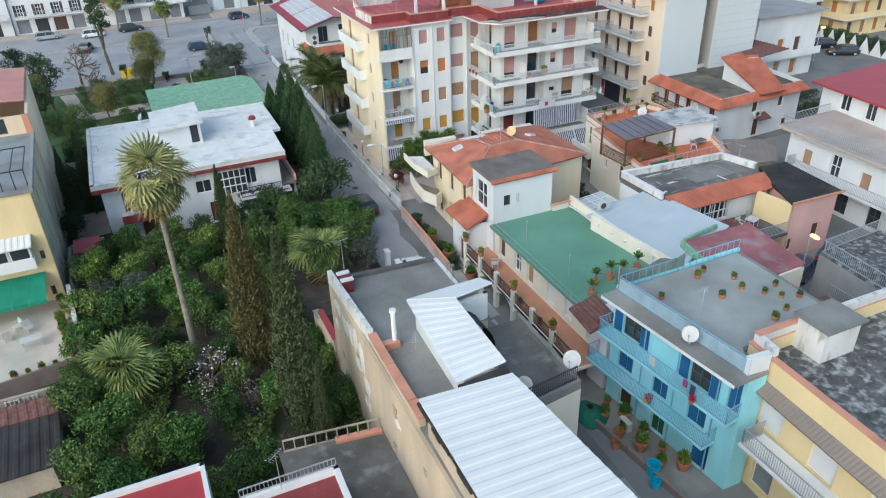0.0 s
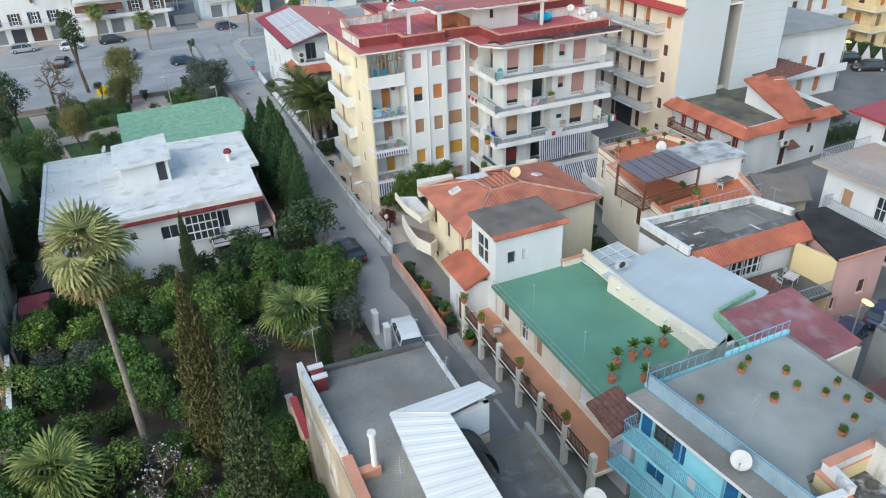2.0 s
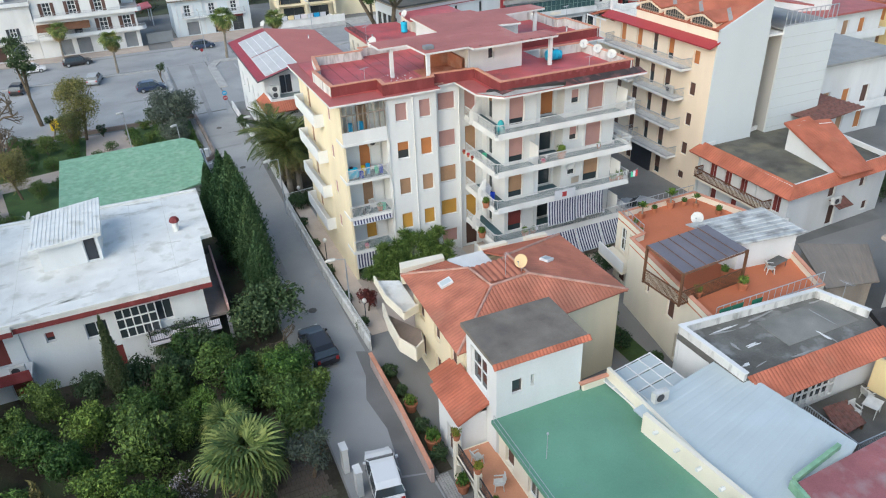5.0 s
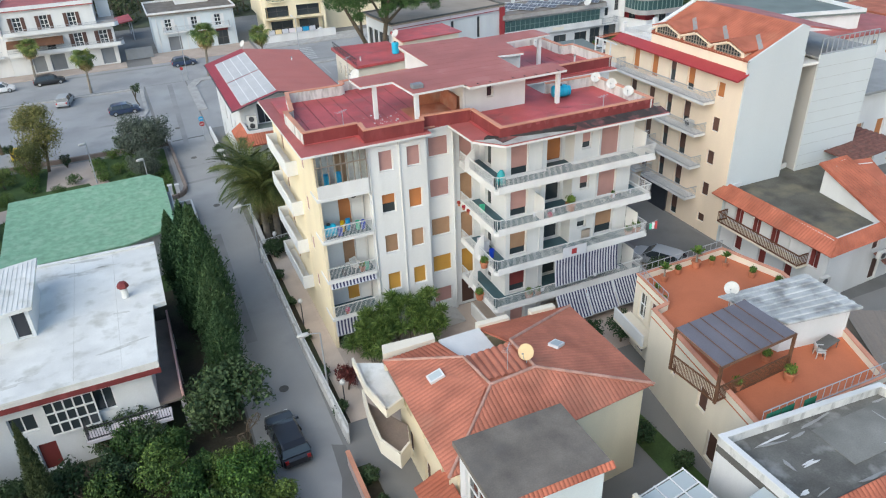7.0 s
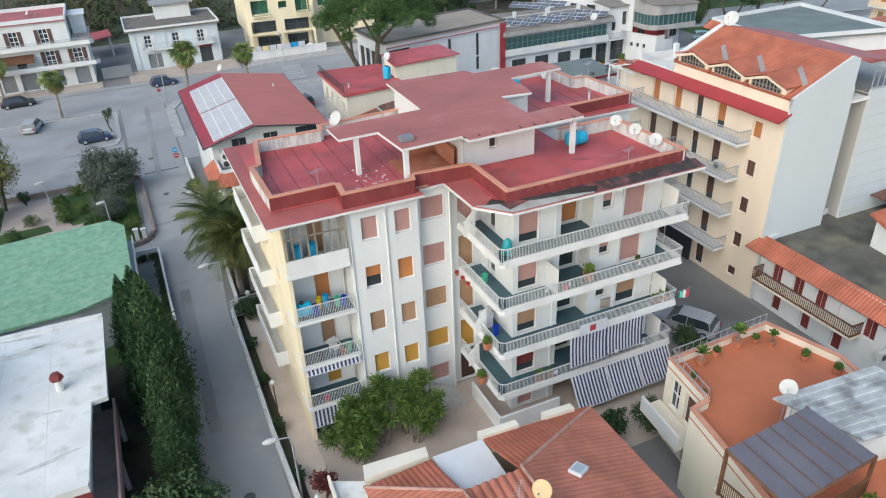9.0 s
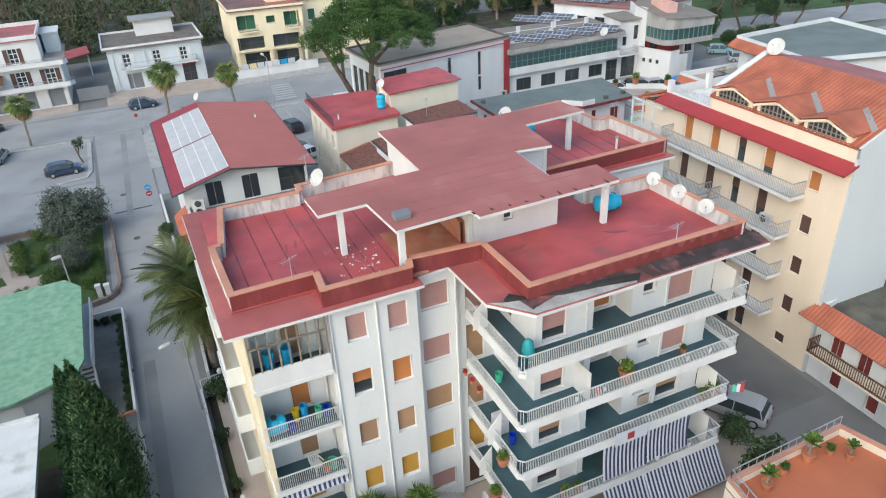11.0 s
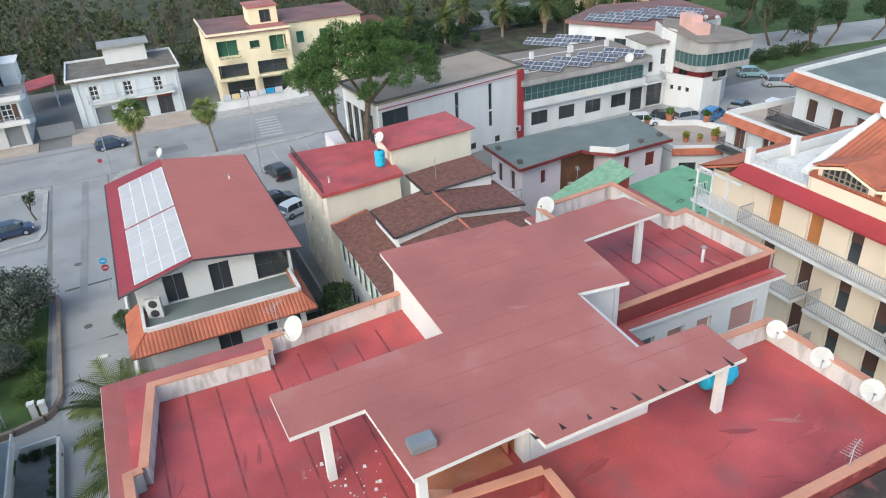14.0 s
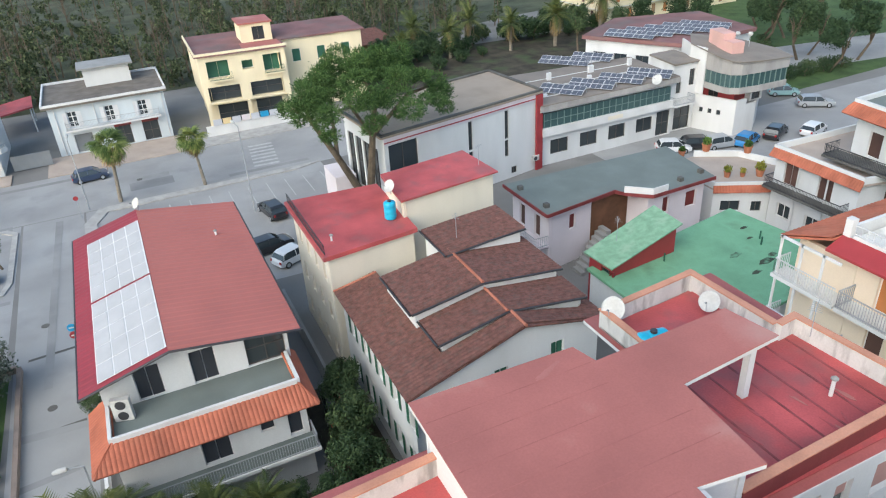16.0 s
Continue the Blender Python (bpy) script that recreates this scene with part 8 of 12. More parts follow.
et = thing("house", "white house with stacked terraces and tiled edges", "house", (54, 30, 0))
ETL = [(47.6, 27.5), (62, 24.0), (64, 35.0), (53.5, 35.4), (47.8, 35.7)]
walls(et, ETL, 0, 7.0, "white", [(4, 1.7, 4.5, 1.4, 2.0, "leaves", "shutdark"), (4, 5.2, 4.5, 1.4, 2.0, "leaves", "shutdark"), (4, 1.6, 1.3, 1.4, 1.3, "window", ""), (4, 4.6, 1.3, 1.4, 1.3, "window", ""), (0, 3, 4.4, 1.2, 2.1, "shut", "shutdark"), (0, 7, 4.4, 1.2, 2.1, "shut", "shutdark")])
flat_roof(et, [(47.4, 27.2), (62, 23.6), (64.4, 35.4), (53.5, 35.7), (47.6, 36.0)], 7.2, "pave", 0.2, "terrace")
parapet(et, [(47.4, 27.2), (62, 23.6), (64.4, 35.4), (53.5, 35.7), (47.6, 36.0)], 7.2, 7.75, "white", 0.2)
tiled(et, (47.2, 36.1, 6.75), (46.9, 27.1, 6.75), (47.4, 27.2, 7.5), (47.65, 36.0, 7.5), "tile2", 0.26, 0.4)
bm = bm_new()
box(bm, 46.4, 28.0, 4.15, 47.58, 35.6, 4.35)
slab = part("balcony", bm, "darkconc", et)
railing(slab, [(47.5, 28.05), (46.45, 28.05), (46.45, 35.5), (47.5, 35.5)], 4.35, 0.9, 0.14, "darkiron")
for y in (30.2, 33.0):
    bm = bm_new()
    box(bm, 47.42, y - 0.06, 0.2, 47.5, y + 0.06, 7.0)
    part("downpipe", bm, "white2", et)
bm = bm_new()
box(bm, 48.4, 22.5, 7.76, 50.3, 32.0, 7.95)
slab = part("balcony", bm, "darkconc", et)
railing(slab, [(48.5, 22.6), (48.5, 31.9), (50.2, 31.9)], 7.95, 0.9, 0.14, "darkiron")
walls(et, [(50.4, 22.0), (64, 18.0), (66, 32.6), (52.0, 32.0)], 7.4, 11.4, "white", [(3, 2.2, 0.2, 1.3, 2.1, "shut", "shutdark"), (3, 5.2, 0.2, 1.3, 2.1, "shut", "shutdark"), (3, 8.0, 0.2, 1.3, 2.1, "shut", "shutdark")], name="upper_wall")
flat_roof(et, [(50.0, 21.6), (64.4, 17.6), (66.4, 33.0), (51.6, 32.4)], 11.6, "greyroof", 0.2)
parapet(et, [(50.0, 21.6), (64.4, 17.6), (66.4, 33.0), (51.6, 32.4)], 11.6, 12.0, "white", 0.25)
tiled(et, (50.8, 32.8, 10.9), (49.2, 21.4, 10.9), (50.0, 21.8, 11.7), (51.6, 32.4, 11.7), "tile2", 0.26, 0.4)
YARD = [(43.5, 38.2), (47.8, 35.75), (52.6, 38.2), (51.0, 42.8), (47.4, 45.1), (43.8, 44.6)]
walls(et, YARD, 0, 3.45, "white", [(0, 1.6, 1.4, 1.7, 1.0, "dark", ""), (0, 3.9, 1.3, 0.9, 1.0, "dark", "")], name="yard_wall")
yard = flat_roof(et, YARD, 3.6, "pave", 0.14, "yard_terrace")
parapet(et, YARD, 3.602, 4.2, "white", 0.2, edges=(0, 2, 3, 5))
tiled(et, (43.2, 37.9, 3.35), (47.5, 35.45, 3.35), (47.7, 35.72, 3.95), (43.4, 38.17, 3.95), "tile2", 0.26, 0.4)

# ---------------------------------------------------------------- across the main road
fw = thing("house", "white two-storey house with grey roof across the road", "house", (-4, 100, 0))
M["coolwhite"] = mat("cool_white_plaster", (0.60, 0.66, 0.69), 0.9, 0.1, 0.4, stain=(0.42, 0.44, 0.45), amount=0.25, streak=True)
walls(fw, rect(-11.3, 94, 2.6, 105), 0, 6.4, "coolwhite", [(0, u, 3.6, 1.1, 2.0, "open", "shutwhite") for u in (2.6, 7.0, 11.0)] + [(0, 3.2, 0.2, 2.2, 2.4, "shut", "shutgrey"), (0, 8.0, 0.2, 1.9, 2.5, "darkdoor", ""), (0, 11.4, 0.2, 2.0, 2.5, "darkdoor", "")])
for x in (-4.3, -0.9):
    bm = bm_new()
    box(bm, x, 93.86, 2.72, x + 2.1, 93.99, 3.05)
    part("shop_sign", bm, "maroon", fw)
for x in (-10.6, -6.0, 2.2):
    bm = bm_new()
    tube(bm, (x, 93.9, 0.1), (x, 93.9, 6.3), 0.05, 0.05, 6)
    part("downpipe", bm, "white2", fw)
flat_roof(fw, rect(-11.9, 93.4, 3.0, 105.6), 6.65, "brownfelt", 0.25)
parapet(fw, rect(-11.9, 93.4, 3.0, 105.6), 6.66, 6.95, "white2", 0.2)
bm = bm_new()
box(bm, -9.8, 92.9, 3.3, 1.6, 94, 3.5)
slab = part("balcony", bm, "white", fw)
railing(slab, [(-9.7, 94), (-9.7, 93.0), (1.5, 93.0), (1.5, 94)], 3.5, 0.9, 0.16)
walls(fw, rect(-6.4, 101.0, -0.6, 104.6), 6.65, 9.0, "white", name="stair_hut")
flat_roof(fw, rect(-7.0, 100.4, 0.0, 105.2), 9.2, "concrete", 0.2)
fy = thing("house", "pale yellow house with green shutters across the road", "house", (16, 100, 0))
walls(fy, [(7.6, 93.6), (19.0, 92.6), (19.4, 106), (8.0, 107)], 3.4, 9.8, "cream", [(0, 2.4, 3.4, 2.9, 2.3, "leaves", "shutgreen"), (0, 6.3, 4.1, 1.5, 1.2, "shut", "shutgreen"), (0, 9.6, 3.4, 2.4, 2.3, "leaves", "shutgreen"), (0, 2.7, 0.3, 4.2, 2.0, "darkdoor", ""), (0, 8.4, 0.3, 4.4, 2.0, "darkdoor", "")], thick=0.9)
for x0, x1 in ((8.6, 11.6), (15.9, 18.5)):
    bm = bm_new()
    prism(bm, [(x0, 92.7 - 0.07 * (x0 - 8)), (x1, 92.7 - 0.07 * (x1 - 8)), (x1, 93.5 - 0.087 * (x1 - 8)), (x0, 93.5 - 0.087 * (x0 - 8))], 6.55, 6.72)
    slab = part("balcony", bm, "cream", fy)
    railing(slab, [(x0, 92.75 - 0.07 * (x0 - 8)), (x1, 92.75 - 0.07 * (x1 - 8))], 6.72, 0.9, 0.16, "shutgreen")
walls(fy, [(8.2, 95.2), (18.6, 94.2), (19.0, 105), (8.6, 106)], 0, 3.4, "cream", [(0, 3.0, 0.2, 4.0, 2.6, "dark", ""), (0, 8.0, 0.2, 3.6, 2.6, "dark", "")])
for x in (7.8, 13.2, 18.8):
    bm = bm_new()
    box(bm, x - 0.2, 93.4 - 0.08 * (x - 8), 0, x + 0.2, 93.8 - 0.08 * (x - 8), 3.4)
    part("pillar", bm, "cream", fy)
flat_roof(fy, [(7.2, 93.2), (19.2, 92.2), (19.7, 106.3), (7.6, 107.3)], 10.0, "dirtyred", 0.2)
parapet(fy, [(7.2, 93.2), (19.2, 92.2), (19.7, 106.3), (7.6, 107.3)], 10.0, 10.3, "cream", 0.2, edges=(0, 3))
bm = bm_new()
prism(bm, [(13.6, 93.0), (18.9, 92.6), (19.1, 97.0), (13.9, 97.4)], 10.002, 10.014)
part("roof_patch", bm, "canopy", fy)
walls(fy, [(14.4, 97.6), (18.6, 97.2), (18.8, 102), (14.6, 102.4)], 10.0, 12.4, "cream", [(0, 2.4, 0.2, 1.6, 1.8, "dark", "")], name="stair_hut")
flat_roof(fy, [(14.2, 97.4), (18.8, 97.0), (19.0, 102.2), (14.4, 102.6)], 12.6, "canopy", 0.2)
walls(fy, [(19.02, 96.6), (31.0, 95.6), (31.6, 106), (19.4, 106.6)], 0, 9.8, "cream", [(0, 2.4 + 3.6 * k, 6.6, 1.2, 1.8, "shut", "shutgreen") for k in range(3)])
flat_roof(fy, [(19.0, 96.2), (31.4, 95.2), (32.0, 106.4), (19.4, 107)], 10.1, "dirtyred", 0.2)
bm = bm_new()
box(bm, 6.6, 90.4, 0.14, 20.0, 90.6, 1.5)
for i in range(7):
    box(bm, 15.6 + 0.32 * i, 90.6, 0.14, 15.92 + 0.32 * i, 93.0, 0.3 + 0.17 * i)
part("front_wall", bm, "white2", fy)
for i, col in enumerate(("cloth", "yellow", "cloth", "lilac", "cloth", "cyan", "cloth")):
    bm = bm_new()
    box(bm, 7.6 + 1.25 * i, 90.24, 1.5 + 0.05 * (i % 2), 8.7 + 1.25 * i, 90.38, 2.3)
    part("banner", bm, col, fy)

row = thing("house", "white three-storey house with garages and rounded balconies", "house", (-25, 96, 0))
walls(row, rect(-33.6, 91.0, -17.6, 103), 0, 6.4, "white", [(0, u, 0.15, w, 2.6, "garage", "shutgrey") for u, w in ((4.0, 1.9), (6.8, 2.3), (10.6, 2.3), (14.4, 2.1))] + [(0, 10.6, 3.5, 1.3, 2.2, "open", "shutdark"), (0, 14.4, 3.5, 1.3, 2.2, "open", "shutdark"), (0, 3.2, 3.5, 1.3, 1.0, "dark", ""), (0, 6.4, 3.5, 1.3, 1.0, "dark", "")])
walls(row, rect(-33.6, 91.8, -19.8, 103), 6.4, 9.8, "white", [(0, 6.3, 0.25, 1.2, 2.2, "open", "shutdark"), (0, 10.4, 0.25, 1.2, 2.2, "open", "shutdark"), (0, 2.4, 0.25, 1.2, 2.2, "open", "shutdark")], name="upper_wall")
flat_roof(row, rect(-19.78, 90.8, -17.0, 103.2), 6.55, "pave", 0.15, "terrace")
flat_roof(row, rect(-33.8, 91.4, -19.6, 103.2), 9.95, "redroof", 0.15)
parapet(row, rect(-33.8, 91.4, -19.6, 103.2), 9.96, 10.5, "white", 0.2)
walls(row, rect(-19.4, 97.5, -17.4, 102), 6.56, 9.4, "white", name="stair_hut")
flat_roof(row, rect(-19.7, 97.2, -17.1, 102.3), 9.55, "white2", 0.14)
for z, xa, xb, ya in ((3.2, -33.4, -16.3, 89.6), (6.25, -33.4, -16.5, 90.0)):
    bm = bm_new()
    prism(bm, [(xa, ya), (xb - 0.6, ya), (xb, ya + 0.7), (xb, 90.98), (xa, 90.98)], z, z + 0.2)
    slab = part("balcony", bm, "white2", row)
    bm = bm_new()
    run_band(bm, (xa, ya + 0.02), (xb - 0.6, ya + 0.02), z + 0.2, z + 0.62, 0.1)
    run_band(bm, (xb - 0.6, ya + 0.02), (xb - 0.02, ya + 0.7), z + 0.2, z + 0.62, 0.1)
    part("balcony_front", bm, "white", slab)
    railing(slab, [(xa, ya + 0.06), (xb - 0.6, ya + 0.06), (xb - 0.06, ya + 0.7)], z + 0.62, 0.4, 0.16)
bm = bm_new()
prism(bm, [(-33.4, 89.3), (-25.2, 89.3), (-25.2, 90.98), (-33.4, 90.98)], [4.6, 4.6, 5.5, 5.5], [4.66, 4.66, 5.56, 5.56])
part("awning", bm, "wood", row, "brown sun blind over the first-floor balcony")
for j, (x0, x1, h, y0, wallm, top) in enumerate(((-48.4, -33.7, 8.6, 91.4, "white2", "concrete"), (-66, -48.5, 7.2, 90.8, "white", "darkconc"), (-90, -66.1, 8.0, 90.8, "pale", "concrete"))):
    n = int((x1 - x0) / 3.2)
    ops = []
    for k in range(n):
        u = 1.7 + 3.2 * k
        ops += [(0, u, 0.15, 2.3, 2.5, "garage", ("shutgrey", "shutnavy", "shutdark")[k % 3])]
        for f in range(1, int(h / 3)):
            ops += [(0, u, 3.2 * f + 0.1, 1.0, 2.1, "open", ("shutnavy", "shutdark", "shutnavy")[(k + j) % 3])]
    row = thing("house", "white house with shop shutters and long balconies", "house", (x0, 96, 0))
    walls(row, rect(x0, y0, x1, 103), 0, h, wallm, ops)
    flat_roof(row, rect(x0 - 0.2, y0 - 0.3, x1 + 0.2, 103.2), h + 0.2, top, 0.2)
    parapet(row, rect(x0 - 0.2, y0 - 0.3, x1 + 0.2, 103.2), h + 0.2, h + 0.75, "white", 0.2)
    for f in range(1, int(h / 3)):
        bm = bm_new()
        box(bm, x0 + 0.5, y0 - 1.2, 3.2 * f - 0.1, x1 - 0.5, y0, 3.2 * f + 0.08)
        slab = part("balcony", bm, "white2", row)
        railing(slab, [(x0 + 0.6, y0 - 1.1), (x1 - 0.6, y0 - 1.1)], 3.2 * f + 0.08, 0.9, 0.16)
    walls(row, rect(x0 + 3, 97, x1 - 4, 102), h + 0.2, h + 2.9, "white", [(0, 1.5, 0.2, 1.0, 2.0, "shut", "shutdark"), (0, 4.0, 0.2, 1.0, 2.0, "shut", "shutdark")], name="upper_wall")
    flat_roof(row, rect(x0 + 2.8, 96.8, x1 - 3.8, 102.2), h + 3.1, top, 0.2)
carport = thing("carport", "open carport with sloping red roof", "carport", (-15, 112, 0))
bm = bm_new()
prism(bm, [(-19.4, 106.6), (-14.0, 107.6), (-14.4, 114), (-19.8, 113)], [2.9, 3.5, 3.5, 2.9], [3.1, 3.7, 3.7, 3.1])
part("roof", bm, "redcoat", carport)
for x, y in ((-19, 107), (-14.4, 107.9), (-14.7, 113.6), (-19.3, 112.6)):
    bm = bm_new()
    tube(bm, (x, y, 0), (x, y, 3.3), 0.1, 0.1, 6)
    part("post", bm, "white2", carport)
gate = thing("gate", "grey metal driveway gates between the houses", "gate", (-14.5, 92, 0))
bm = bm_new()
box(bm, -16.6, 91.6, 0.15, -12.2, 91.72, 2.0)
part("gate_panel", bm, "shutgrey", gate)

# ---------------------------------------------------------------- far east houses
rh = thing("house", "white house with wide terrace roof", "house", (28, -27, 0))
walls(rh, [(24.6, -36), (36, -36), (36, -22.4), (30.6, -22.4), (24.6, -23.0)], 0, 5.9, "white", [(4, 2.2 + 3.0 * k, 3.2, 1.0, 1.5 + 0.5 * (k % 2), "window" if k % 2 else "shut", "shutbrown") for k in range(4)] + [(4, 3.4 + 3.2 * k, 0.3, 1.2, 2.0, "dark", "") for k in range(3)] + [(3, 1.6, 3.2, 1.0, 1.9, "shut", "shutdark")])
bm = bm_new()
box(bm, 23.4, -36, 2.75, 24.58, -24.0, 2.95)
ledge = part("balcony", bm, "white2", rh)
railing(ledge, [(24.5, -24.1), (23.5, -24.1), (23.5, -35.9)], 2.95, 0.95, 0.14)
flat_roof(rh, [(23.8, -36), (36, -36), (36, -21.8), (30.4, -21.6), (23.8, -22.0)], 6.2, "pave", 0.25)
railing(rh, [(24.2, -36), (24.2, -22.2), (30.4, -21.9)], 6.2, 0.9, 0.2)
walls(rh, [(30.6, -30), (42, -30), (42, -19.6), (31.8, -19.6)], 0, 8.2, "white", [(3, 3.0, 6.4, 1.2, 1.7, "window", ""), (3, 6.0, 6.4, 1.2, 1.7, "window", "")], name="upper_wall")
bm = bm_new()
prism(bm, [(30.0, -30.4), (42.4, -30.4), (42.4, -18.8), (31.0, -18.8)], 8.2, [8.4, 8.9, 8.9, 8.4])
part("roof", bm, "red", rh)
FAR = [
    (rect(58, 16.5, 72, 30), 9.4, "white", "redroof", "white block of flats with long balconies"),
    (rect(76, 14, 96, 30), 9.0, "yellow", "tile2", "ochre block of flats with brown balconies"),
    (rect(46, 3.0, 57, 16), 8.6, "white2", "concrete", "grey-white house with flat roof"),
    (rect(98, 30, 120, 46), 9.0, "peach", "concrete", "peach block of flats"),
    (rect(86, 113, 122, 126), 9.6, "cream", "concrete", "pale yellow block of flats with balconies"),
    (rect(-96, 108, -60, 120), 6.0, "white2", "concrete", "white house behind the road"),
]
for ring, h, wm, rm, label in FAR:
    b = thing("apartment_building" if "flats" in label else "house", label, "apartment building" if "flats" in label else "house", (*ring[0], 0))
    ops = []
    for e in (0, 3):
        long = (Vector(ring[(e + 1) % 4]) - Vector(ring[e])).length
        for k in range(int(long / 3)):
            for f in range(int(h / 3)):
                ops.append((e, 1.6 + 3 * k, 3 * f + 0.4, 1.1, 2.0, "shut", ("shutdark", "shutbrown", "shutorange")[(k + f) % 3]))
    walls(b, ring, 0, h, wm, ops)
    flat_roof(b, [(ring[0][0] - 0.8, ring[0][1] - 0.8), (ring[1][0] + 0.4, ring[1][1] - 0.8), (ring[2][0] + 0.4, ring[2][1] + 0.4), (ring[3][0] - 0.8, ring[3][1] + 0.4)], h + 0.25, rm, 0.25)
    for f in range(1, int(h / 3) + 0):
        bm = bm_new()
        box(bm, ring[0][0] - 1.1, ring[0][1] - 1.1, 3 * f, ring[1][0], ring[0][1] - 0.001, 3 * f + 0.18)
        box(bm, ring[0][0] - 1.1, ring[0][1] - 0.001, 3 * f, ring[0][0], ring[3][1], 3 * f + 0.18)
        slab = part("balcony", bm, "white2", b)
        bm = bm_new()
        box(bm, ring[0][0] - 1.1, ring[0][1] - 1.1, 3 * f + 0.18, ring[1][0], ring[0][1] - 1.0, 3 * f + 1.0)
        box(bm, ring[0][0] - 1.1, ring[0][1] - 1.0, 3 * f + 0.18, ring[0][0] - 1.0, ring[3][1], 3 * f + 1.0)
        part("balcony_front", bm, wm, slab)
hut = thing("house", "low brown-roofed pavilion in the gardens", "house", (34, 118, 0))
walls(hut, rect(31, 116, 43, 124), 0, 3.0, "wood")
tiled(hut, (30, 115, 2.9), (44, 115, 2.9), (42, 120, 4.6), (32, 120, 4.6), "oldtile", 0.4, 0.6)
tiled(hut, (44, 125, 2.9), (30, 125, 2.9), (32, 120, 4.6), (42, 120, 4.6), "oldtile", 0.4, 0.6)

# ---------------------------------------------------------------- plants
RNG = np.random.default_rng(7)
M["citrus"] = leaf_mat("citrus_leaves", (0.02, 0.05, 0.012), (0.115, 0.19, 0.042))
M["citrus2"] = leaf_mat("bright_citrus_leaves", (0.022, 0.06, 0.012), (0.145, 0.24, 0.045))
M["lightleaf"] = leaf_mat("light_green_leaves", (0.035, 0.075, 0.02), (0.12, 0.18, 0.045))
M["darkleaf"] = leaf_mat("dark_leaves", (0.017, 0.04, 0.016), (0.065, 0.105, 0.042))
M["olive"] = leaf_mat("olive_leaves", (0.045, 0.062, 0.045), (0.135, 0.16, 0.12))
M["cypress"] = leaf_mat("cypress_foliage", (0.022, 0.055, 0.022), (0.085, 0.15, 0.06), 0.8)
M["browncypress"] = leaf_mat("browning_cypress_foliage", (0.06, 0.06, 0.022), (0.165, 0.14, 0.055), 0.8)
M["greycypress"] = leaf_mat("grey_green_cypress_foliage", (0.035, 0.055, 0.022), (0.115, 0.14, 0.06), 0.8)
M["pine"] = leaf_mat("pine_needles", (0.04, 0.085, 0.022), (0.17, 0.25, 0.075), 0.7)
M["palm"] = leaf_mat("palm_fronds", (0.065, 0.105, 0.026), (0.22, 0.26, 0.075))
M["palepalm"] = leaf_mat("sunbleached_palm_fronds", (0.12, 0.135, 0.045), (0.34, 0.32, 0.13))
M["featherpalm"] = leaf_mat("feather_palm_fronds", (0.04, 0.065, 0.02), (0.15, 0.17, 0.055))
M["drypalm"] = leaf_mat("dry_palm_fronds", (0.17, 0.12, 0.05), (0.32, 0.25, 0.12))
M["willow"] = leaf_mat("yellowish_foliage", (0.07, 0.08, 0.022), (0.24, 0.23, 0.075))
M["woods"] = leaf_mat("winter_wood_foliage", (0.032, 0.052, 0.023), (0.12, 0.14, 0.07), 0.9, False)
M["twigs"] = leaf_mat("grey_winter_twigs", (0.07, 0.065, 0.05), (0.17, 0.16, 0.13), 0.9, False)
M["blossom"] = leaf_mat("white_pink_blossom", (0.28, 0.24, 0.25), (0.55, 0.50, 0.50))
M["redleaf"] = leaf_mat("dark_red_leaves", (0.05, 0.015, 0.012), (0.13, 0.04, 0.025))


def unit(v):
    return v / np.maximum(np.linalg.norm(v, axis=1, keepdims=True), 1e-9)


def leaves_mesh(name, centres, long, wide, material, lean=None, rng=RNG, out=None):
    """Small folded leaves at the given places. lean: the way the leaves point, if they do. out: the way their upper sides face."""
    n = len(centres)
    way = unit(rng.normal(size=(n, 3))) if lean is None else unit(lean + 0.45 * rng.normal(size=(n, 3)))
    side = unit(np.cross(way, rng.normal(size=(n, 3))))
    if out is not None:
        face = unit(out + 0.55 * rng.normal(size=(n, 3)))
        way = unit(np.cross(face, rng.normal(size=(n, 3))) + np.array([0, 0, -0.25]))
        side = unit(np.cross(face, way))
    fold = np.cross(way, side)
    s = rng.uniform(0.6, 1.3, (n, 1))
    a = centres - way * long / 2 * s
    b = centres + side * wide / 2 * s + fold * wide * 0.15
    c = centres + way * long / 2 * s
    d = centres - side * wide / 2 * s + fold * wide * 0.15
    verts = np.stack([a, b, c, d], 1).reshape(-1, 3)
    idx = np.arange(n)[:, None] * 4
    faces = np.concatenate([idx + [0, 1, 2, 3]])
    me = bpy.data.meshes.new(name)
    me.from_pydata(verts.tolist(), [], faces.tolist())
    me.materials.append(M[material])
    return me


def blob_points(blobs, n, rng, hollow=0.55):
    """Points in the outer part of lumpy balls: rows of x, y, z, radius, squash."""
    blobs = np.array(blobs, float)
    w = blobs[:, 3] ** 2
    pick = rng.choice(len(blobs), n, p=w / w.sum())
    d = unit(rng.normal(size=(n, 3)))
    r = rng.uniform(hollow**3, 1, (n, 1)) ** (1 / 3) * (1 + 0.18 * rng.normal(size=(n, 1)))
    p = blobs[pick, :3] + d * r * blobs[pick, 3:4] * np.stack([np.ones(n), np.ones(n), blobs[pick, 4]], 1)
    return p, d


